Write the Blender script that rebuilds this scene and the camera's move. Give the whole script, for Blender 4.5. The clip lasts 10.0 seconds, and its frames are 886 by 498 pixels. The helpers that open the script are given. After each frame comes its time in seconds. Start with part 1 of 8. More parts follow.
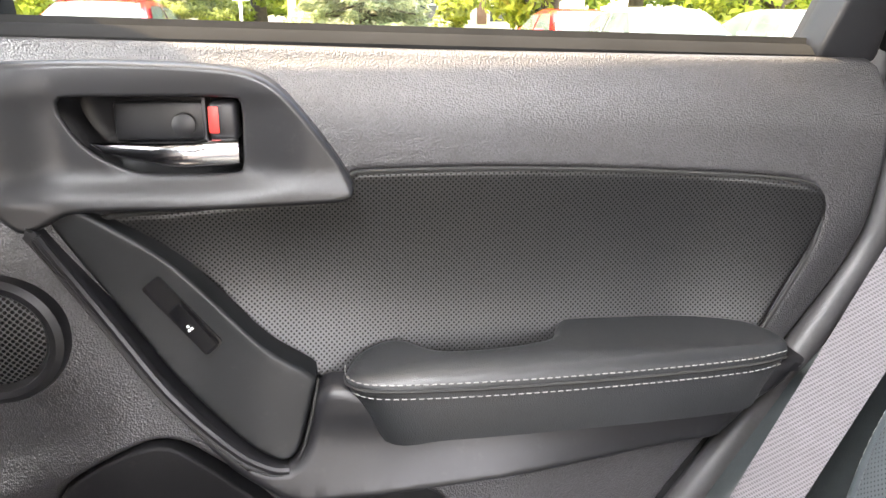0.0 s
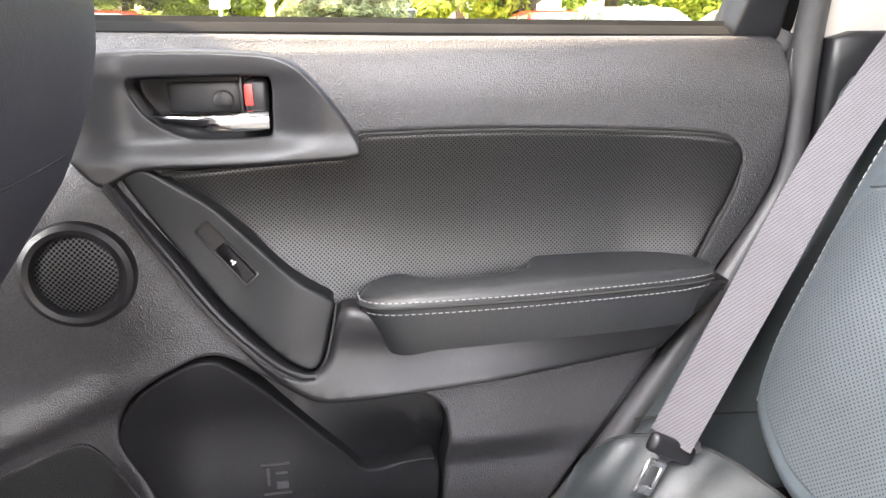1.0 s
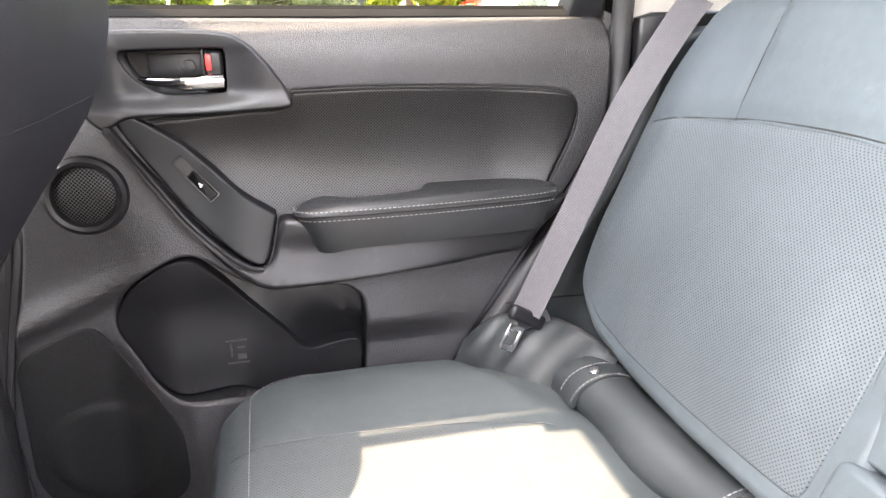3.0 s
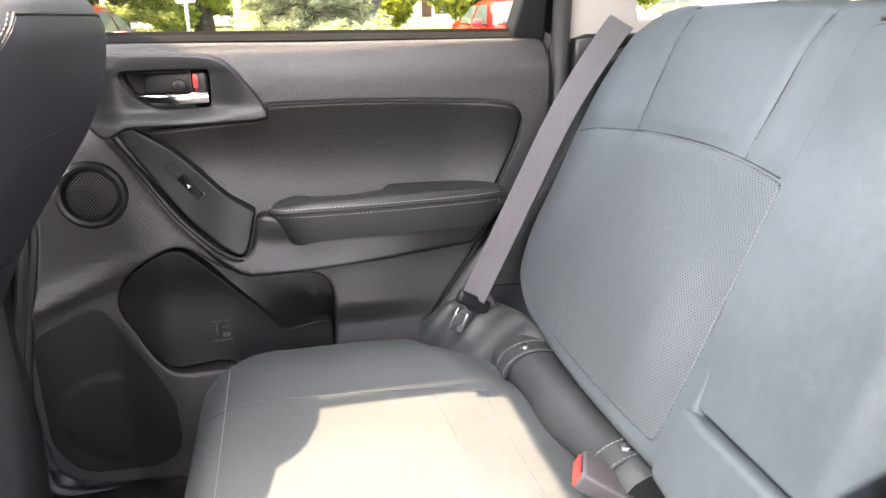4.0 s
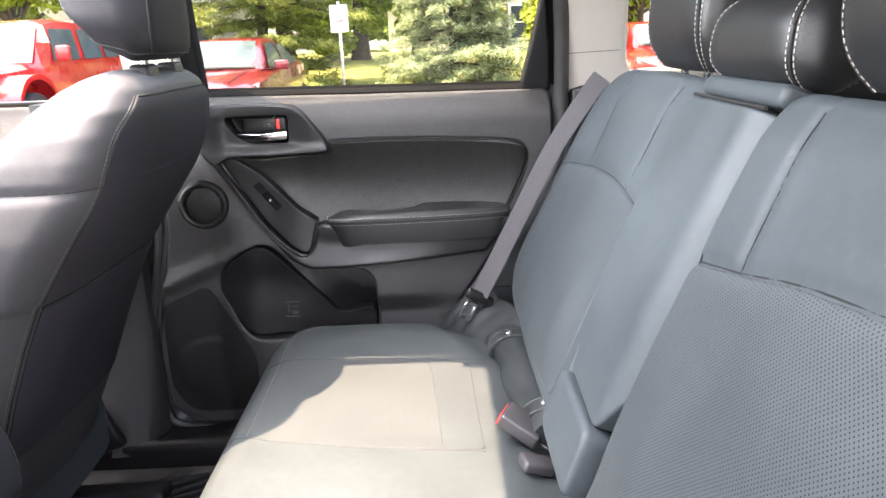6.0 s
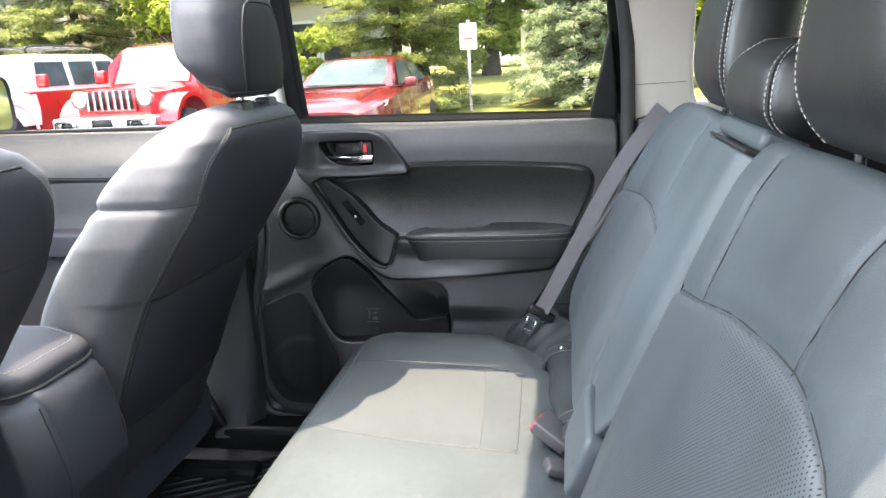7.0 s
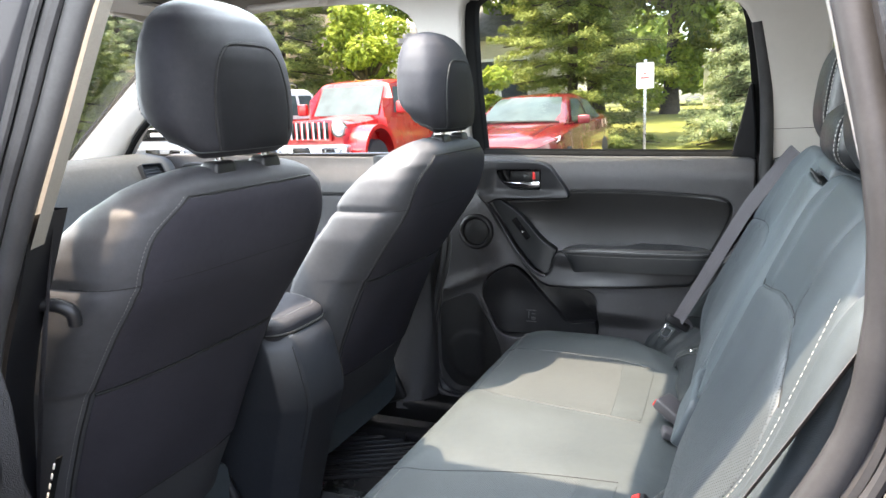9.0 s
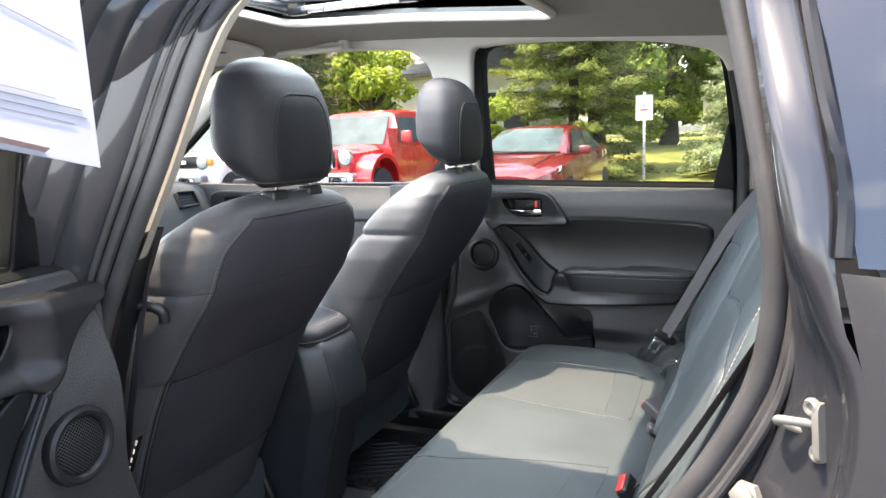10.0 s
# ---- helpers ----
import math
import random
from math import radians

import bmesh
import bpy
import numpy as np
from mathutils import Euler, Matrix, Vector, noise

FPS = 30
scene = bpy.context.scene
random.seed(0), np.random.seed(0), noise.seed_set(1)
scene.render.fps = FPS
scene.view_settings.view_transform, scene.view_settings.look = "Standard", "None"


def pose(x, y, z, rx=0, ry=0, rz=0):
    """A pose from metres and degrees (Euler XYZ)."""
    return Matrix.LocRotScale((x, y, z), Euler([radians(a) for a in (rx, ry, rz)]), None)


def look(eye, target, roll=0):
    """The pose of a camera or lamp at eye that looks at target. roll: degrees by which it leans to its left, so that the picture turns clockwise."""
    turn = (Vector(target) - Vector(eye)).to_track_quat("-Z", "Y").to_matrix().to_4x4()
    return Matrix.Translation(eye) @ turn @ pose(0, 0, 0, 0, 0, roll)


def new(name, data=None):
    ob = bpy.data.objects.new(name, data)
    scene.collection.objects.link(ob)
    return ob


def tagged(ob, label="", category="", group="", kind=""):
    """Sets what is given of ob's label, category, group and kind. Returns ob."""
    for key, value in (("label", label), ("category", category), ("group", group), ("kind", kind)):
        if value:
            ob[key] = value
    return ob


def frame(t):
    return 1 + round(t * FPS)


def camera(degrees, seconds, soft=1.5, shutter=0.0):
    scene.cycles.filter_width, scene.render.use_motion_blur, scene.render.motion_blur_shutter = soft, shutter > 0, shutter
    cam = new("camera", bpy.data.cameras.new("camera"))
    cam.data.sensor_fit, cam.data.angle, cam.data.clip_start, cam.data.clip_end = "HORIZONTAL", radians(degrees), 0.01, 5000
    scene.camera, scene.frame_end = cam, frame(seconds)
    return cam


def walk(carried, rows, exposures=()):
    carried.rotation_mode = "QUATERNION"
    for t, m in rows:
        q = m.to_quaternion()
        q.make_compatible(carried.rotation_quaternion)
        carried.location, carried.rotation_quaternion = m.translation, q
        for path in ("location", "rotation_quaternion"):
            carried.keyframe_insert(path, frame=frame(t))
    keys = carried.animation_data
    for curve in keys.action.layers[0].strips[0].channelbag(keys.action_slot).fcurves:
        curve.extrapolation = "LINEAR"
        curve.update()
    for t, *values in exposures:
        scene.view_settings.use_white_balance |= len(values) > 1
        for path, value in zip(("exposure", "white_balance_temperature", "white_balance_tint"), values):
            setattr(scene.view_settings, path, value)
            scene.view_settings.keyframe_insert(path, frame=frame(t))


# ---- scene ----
cam = camera(63.0, 10.0)
PATH = [
    (0.0, (-0.0718, 0.1463, 1.201), (0.1966, 1.9385, 0.6301), 0.6),
    (0.5, (-0.0908, 0.0689, 1.1855), (0.1945, 1.8669, 0.6402), -0.1),
    (1.0, (-0.1013, -0.0054, 1.1884), (0.2058, 1.7838, 0.6279), -0.7),
    (1.5, (-0.1077, -0.0784, 1.1845), (0.2253, 1.7043, 0.6183), -1.1),
    (2.0, (-0.1163, -0.1462, 1.1874), (0.2531, 1.6217, 0.5975), -1.1),
    (2.5, (-0.1086, -0.2279, 1.1637), (0.289, 1.5428, 0.6003), -1.4),
    (3.0, (-0.0915, -0.3042, 1.1826), (0.3198, 1.455, 0.5937), -1.2),
    (4.5, (0.0127, -0.5663, 1.232), (0.3217, 1.2159, 0.6497), -1.8),
    (5.0, (0.0571, -0.6666, 1.2501), (0.2843, 1.1338, 0.6886), -2.1),
    (5.5, (0.1057, -0.7511, 1.2653), (0.2332, 1.0643, 0.719), -2.3),
    (7.0, (0.3112, -0.9201, 1.3156), (-0.0216, 0.889, 0.8368), -3.1),
    (7.5, (0.3427, -0.9763, 1.3251), (-0.1579, 0.7998, 0.8739), -3.0),
    (8.0, (0.3663, -1.04, 1.3327), (-0.2667, 0.7019, 0.9109), -2.8),
    (8.5, (0.3994, -1.1253, 1.3422), (-0.312, 0.5912, 0.9461), -2.5),
    (9.0, (0.413, -1.2605, 1.3337), (-0.3333, 0.4464, 0.9632), -2.3),
    (9.5, (0.4382, -1.3753, 1.3394), (-0.3173, 0.3348, 1.0012), -2.2),
    (10.0, (0.4721, -1.4684, 1.3537), (-0.2811, 0.2511, 1.0563), -2.0),
]
walk(cam, [(t, look(eye, target, roll)) for t, eye, target, roll in PATH], [(0, 4.50, 8000, 20), (1, 4.55, 7900, 21), (2, 4.6, 7800, 21), (3, 4.3, 7900, 22), (4.5, 3.75, 8000, 24), (5.5, 3.6, 7800, 24), (7.5, 3.2, 6850, 14), (8.2, 3.2, 6900, 14), (9, 2.95, 7000, 14), (10, 2.75, 7000, 13)])

# ---- world, sun ----
SUN = Vector((0.285, 0.155, -1.0)).normalized()      # the way the sunlight travels
w = bpy.data.worlds.new("sky")
scene.world = w
w.use_nodes = True
wn = w.node_tree.nodes
sky = wn.new("ShaderNodeTexSky")
sky.sky_type = "NISHITA"
sky.sun_disc = False
sky.sun_elevation = math.asin(-SUN.z)
sky.sun_rotation = math.atan2(-SUN.x, -SUN.y)
sky.air_density, sky.dust_density, sky.ozone_density = 1.0, 2.0, 1.0
# scattered white clouds
wl = w.node_tree.links
w_co, w_map, w_noise, w_mask, w_white, w_mix = (wn.new("ShaderNode" + k) for k in ("TexCoord", "Mapping", "TexNoise", "MapRange", "HueSaturation", "MixRGB"))
w_map.inputs["Scale"].default_value = (1.0, 1.0, 2.6)
w_noise.inputs["Scale"].default_value, w_noise.inputs["Detail"].default_value, w_noise.inputs["Roughness"].default_value = 2.3, 8, 0.55
w_mask.inputs[1].default_value, w_mask.inputs[2].default_value, w_mask.inputs[4].default_value = 0.50, 0.66, 0.85
w_white.inputs["Saturation"].default_value, w_white.inputs["Value"].default_value = 0.12, 1.6
wl.new(w_co.outputs["Generated"], w_map.inputs[0])
wl.new(w_map.outputs[0], w_noise.inputs["Vector"])
wl.new(w_noise.outputs["Fac"], w_mask.inputs[0])
wl.new(sky.outputs[0], w_white.inputs["Color"])
wl.new(w_mask.outputs[0], w_mix.inputs[0])
wl.new(sky.outputs[0], w_mix.inputs[1])
wl.new(w_white.outputs[0], w_mix.inputs[2])
wl.new(w_mix.outputs[0], wn["Background"].inputs[0])
wn["Background"].inputs[1].default_value = 0.15
sun = new("sun", bpy.data.lights.new("sun", "SUN"))
sun.data.energy, sun.data.angle, sun.data.color = 2.7, radians(0.6), (1.0, 0.86, 0.68)
sun.matrix_world = look((0, 0, 30), Vector((0, 0, 30)) + SUN)

# daylight of the car park through the open rear door
door_light = new("door_opening_light", bpy.data.lights.new("door_opening_light", "AREA"))
door_light.data.shape, door_light.data.size, door_light.data.size_y = "RECTANGLE", 0.86, 0.34
door_light.data.energy, door_light.data.color = 0.62, (0.84, 0.93, 1.0)
door_light.matrix_world = look((0.06, -0.70, 1.42), (-0.26, 0.55, 0.70))

# sky over the open sunroof
roof_light = new("sunroof_light", bpy.data.lights.new("sunroof_light", "AREA"))
roof_light.data.shape, roof_light.data.size, roof_light.data.size_y = "RECTANGLE", 0.72, 0.58
roof_light.data.energy, roof_light.data.color = 5.5, (0.74, 0.89, 1.0)
roof_light.matrix_world = look((-0.41, -0.025, 1.76), (-0.409, -0.025, 0.5))

# sky through the driver's half of the windscreen
screen_light = new("windscreen_light", bpy.data.lights.new("windscreen_light", "AREA"))
screen_light.data.shape, screen_light.data.size, screen_light.data.size_y = "RECTANGLE", 0.80, 0.50
screen_light.data.energy, screen_light.data.color = 2.6, (0.76, 0.90, 1.0)
screen_light.data.spread = radians(100)
screen_light.matrix_world = look((-1.52, -0.22, 1.44), (-0.4, -0.05, 0.95))

# ---- materials ----
def material(name, colour, rough=0.5, metal=0.0, vary=0.12, scale=6.0, bump=0.0, bump_scale=900.0, spec=0.5,
             coat=0.0, second=None, dirt=0.0, random_per_piece=0.0):
    """A surface with large soft variation, fine relief and worn or dusty patches."""
    m = bpy.data.materials.new(name)
    m.use_nodes = True
    nt = m.node_tree
    n, l = nt.nodes, nt.links
    b = n["Principled BSDF"]
    co = n.new("ShaderNodeTexCoord")
    big = n.new("ShaderNodeTexNoise")
    big.inputs["Scale"].default_value, big.inputs["Detail"].default_value = scale, 6
    l.new(co.outputs["Object"], big.inputs["Vector"])
    ramp = n.new("ShaderNodeValToRGB")
    c = colour
    d = second or tuple(min(1, v * (1 + vary)) for v in c)
    k = tuple(v * (1 - vary) for v in c)
    ramp.color_ramp.elements[0].position, ramp.color_ramp.elements[0].color = 0.32, (*k, 1)
    ramp.color_ramp.elements[1].position, ramp.color_ramp.elements[1].color = 0.70, (*d, 1)
    l.new(big.outputs["Fac"], ramp.inputs[0])
    out = ramp.outputs[0]
    if dirt:
        dn = n.new("ShaderNodeTexNoise")
        dn.inputs["Scale"].default_value, dn.inputs["Detail"].default_value, dn.inputs["Roughness"].default_value = scale * 9, 8, 0.7
        l.new(co.outputs["Object"], dn.inputs["Vector"])
        dr = n.new("ShaderNodeMapRange")
        dr.inputs[1].default_value, dr.inputs[2].default_value, dr.inputs[4].default_value = 0.6, 0.78, dirt
        l.new(dn.outputs["Fac"], dr.inputs[0])
        mx = n.new("ShaderNodeMixRGB")
        mx.inputs[2].default_value = (0.33, 0.31, 0.28, 1)
        l.new(dr.outputs[0], mx.inputs[0])
        l.new(out, mx.inputs[1])
        out = mx.outputs[0]
    if random_per_piece:
        oi = n.new("ShaderNodeObjectInfo")
        mr = n.new("ShaderNodeMapRange")
        mr.inputs[3].default_value, mr.inputs[4].default_value = 1 - random_per_piece, 1 + random_per_piece
        l.new(oi.outputs["Random"], mr.inputs[0])
        hv = n.new("ShaderNodeHueSaturation")
        l.new(mr.outputs[0], hv.inputs["Value"])
        l.new(out, hv.inputs["Color"])
        out = hv.outputs[0]
    l.new(out, b.inputs["Base Color"])
    rr = n.new("ShaderNodeMapRange")
    rr.inputs[3].default_value, rr.inputs[4].default_value = max(0.02, rough - 0.07), min(1, rough + 0.07)
    l.new(big.outputs["Fac"], rr.inputs[0])
    l.new(rr.outputs[0], b.inputs["Roughness"])
    b.inputs["Metallic"].default_value = metal
    b.inputs["Specular IOR Level"].default_value = spec
    b.inputs["Coat Weight"].default_value = coat
    b.inputs["Coat Roughness"].default_value = 0.04
    if bump:
        fine = n.new("ShaderNodeTexVoronoi")
        fine.inputs["Scale"].default_value = bump_scale
        l.new(co.outputs["Object"], fine.inputs["Vector"])
        bp = n.new("ShaderNodeBump")
        bp.inputs["Strength"].default_value, bp.inputs["Distance"].default_value = bump, 0.0006
        l.new(fine.outputs["Distance"], bp.inputs["Height"])
        l.new(bp.outputs[0], b.inputs["Normal"])
        # the grain's pits are a little darker than its ridges, with faint scuffs between
        gr, sc, ad, mu = n.new("ShaderNodeMapRange"), n.new("ShaderNodeTexNoise"), n.new("ShaderNodeMath"), n.new("ShaderNodeHueSaturation")
        gr.inputs[2].default_value, gr.inputs[3].default_value, gr.inputs[4].default_value = 0.75, 1.0 + 0.22 * bump, 1.0 - 0.22 * bump
        l.new(fine.outputs["Distance"], gr.inputs[0])
        sc.inputs["Scale"].default_value, sc.inputs["Detail"].default_value, sc.inputs["Roughness"].default_value = scale * 14, 7, 0.65
        l.new(co.outputs["Object"], sc.inputs["Vector"])
        sm = n.new("ShaderNodeMapRange")
        sm.inputs[1].default_value, sm.inputs[2].default_value, sm.inputs[3].default_value, sm.inputs[4].default_value = 0.3, 0.7, 1 - min(0.10, vary * 0.7), 1 + min(0.10, vary * 0.7)
        l.new(sc.outputs["Fac"], sm.inputs[0])
        ad.operation = "MULTIPLY"
        l.new(gr.outputs[0], ad.inputs[0])
        l.new(sm.outputs[0], ad.inputs[1])
        l.new(ad.outputs[0], mu.inputs["Value"])
        l.new(b.inputs["Base Color"].links[0].from_socket, mu.inputs["Color"])
        l.new(mu.outputs[0], b.inputs["Base Color"])
    return m


def dotted(name, colour, hole, rough, pitch, radius, axes, spec=0.5, vary=0.1):
    """Leather or plastic pierced by a staggered grid of small holes. axes: the two object axes the grid lies in."""
    m = material(name, colour, rough, vary=vary, spec=spec, bump=0.10, bump_scale=900)
    nt = m.node_tree
    n, l = nt.nodes, nt.links
    b = n["Principled BSDF"]
    co = n["Texture Coordinate"]
    sep = n.new("ShaderNodeSeparateXYZ")
    l.new(co.outputs["Object"], sep.inputs[0])

    def op(kind, a, c=None):
        q = n.new("ShaderNodeMath")
        q.operation = kind
        for i, v in enumerate((a, c)):
            if v is None:
                continue
            if isinstance(v, (int, float)):
                q.inputs[i].default_value = v
            else:
                l.new(v, q.inputs[i])
        return q.outputs[0]
    u = op("MULTIPLY", sep.outputs["XYZ".index(axes[0])], 0.70711 / pitch)
    v = op("MULTIPLY", sep.outputs["XYZ".index(axes[1])], 0.70711 / pitch)
    p, q = op("ADD", u, v), op("SUBTRACT", u, v)
    fp, fq = op("SUBTRACT", op("FRACT", p), 0.5), op("SUBTRACT", op("FRACT", q), 0.5)
    dist = op("SQRT", op("ADD", op("MULTIPLY", fp, fp), op("MULTIPLY", fq, fq)))
    mr = n.new("ShaderNodeMapRange")
    mr.inputs[1].default_value, mr.inputs[2].default_value = radius / pitch * 1.25, radius / pitch * 0.75
    l.new(dist, mr.inputs[0])
    mix = n.new("ShaderNodeMixRGB")
    mix.inputs[2].default_value = (*hole, 1)
    l.new(mr.outputs[0], mix.inputs[0])
    old = b.inputs["Base Color"].links[0].from_socket
    l.new(old, mix.inputs[1])
    l.new(mix.outputs[0], b.inputs["Base Color"])
    bp = n.new("ShaderNodeBump")
    bp.invert = True
    bp.inputs["Strength"].default_value, bp.inputs["Distance"].default_value = 0.35, 0.0006
    l.new(mr.outputs[0], bp.inputs["Height"])
    l.new(n["Bump"].outputs[0], bp.inputs["Normal"])
    sp_ = n.new("ShaderNodeMapRange")
    sp_.inputs[3].default_value, sp_.inputs[4].default_value = spec, spec * 0.25
    l.new(mr.outputs[0], sp_.inputs[0])
    l.new(sp_.outputs[0], b.inputs["Specular IOR Level"])
    l.new(bp.outputs[0], b.inputs["Normal"])
    return m


def glass(name, tint, gloss=1.0, dust=0.0):
    """A thin pane: it lets tinted light through and mirrors at a grazing angle. dust: share of it covered."""
    m = bpy.data.materials.new(name)
    m.use_nodes = True
    n, l = m.node_tree.nodes, m.node_tree.links
    n.remove(n["Principled BSDF"])
    t, g, f, x = (n.new("ShaderNode" + k) for k in ("BsdfTransparent", "BsdfGlossy", "Fresnel", "MixShader"))
    t.inputs[0].default_value = (*tint, 1)
    g.inputs["Roughness"].default_value = 0.02
    g.inputs["Color"].default_value = (gloss, gloss, gloss, 1)
    f.inputs[0].default_value = 1.5
    l.new(f.outputs[0], x.inputs[0])
    l.new(t.outputs[0], x.inputs[1])
    l.new(g.outputs[0], x.inputs[2])
    if dust:
        d, a, c, k = (n.new("ShaderNode" + q) for q in ("BsdfDiffuse", "MixShader", "TexNoise", "MapRange"))
        d.inputs[0].default_value = (0.52, 0.56, 0.46, 1)
        c.inputs["Scale"].default_value, c.inputs["Detail"].default_value = 5.0, 6
        k.inputs[1].default_value, k.inputs[2].default_value, k.inputs[3].default_value, k.inputs[4].default_value = 0.3, 0.75, dust * 0.45, dust * 1.5
        l.new(c.outputs["Fac"], k.inputs[0])
        l.new(k.outputs[0], a.inputs[0])
        l.new(x.outputs[0], a.inputs[1])
        l.new(d.outputs[0], a.inputs[2])
        x = a
    l.new(x.outputs[0], n["Material Output"].inputs[0])
    return m


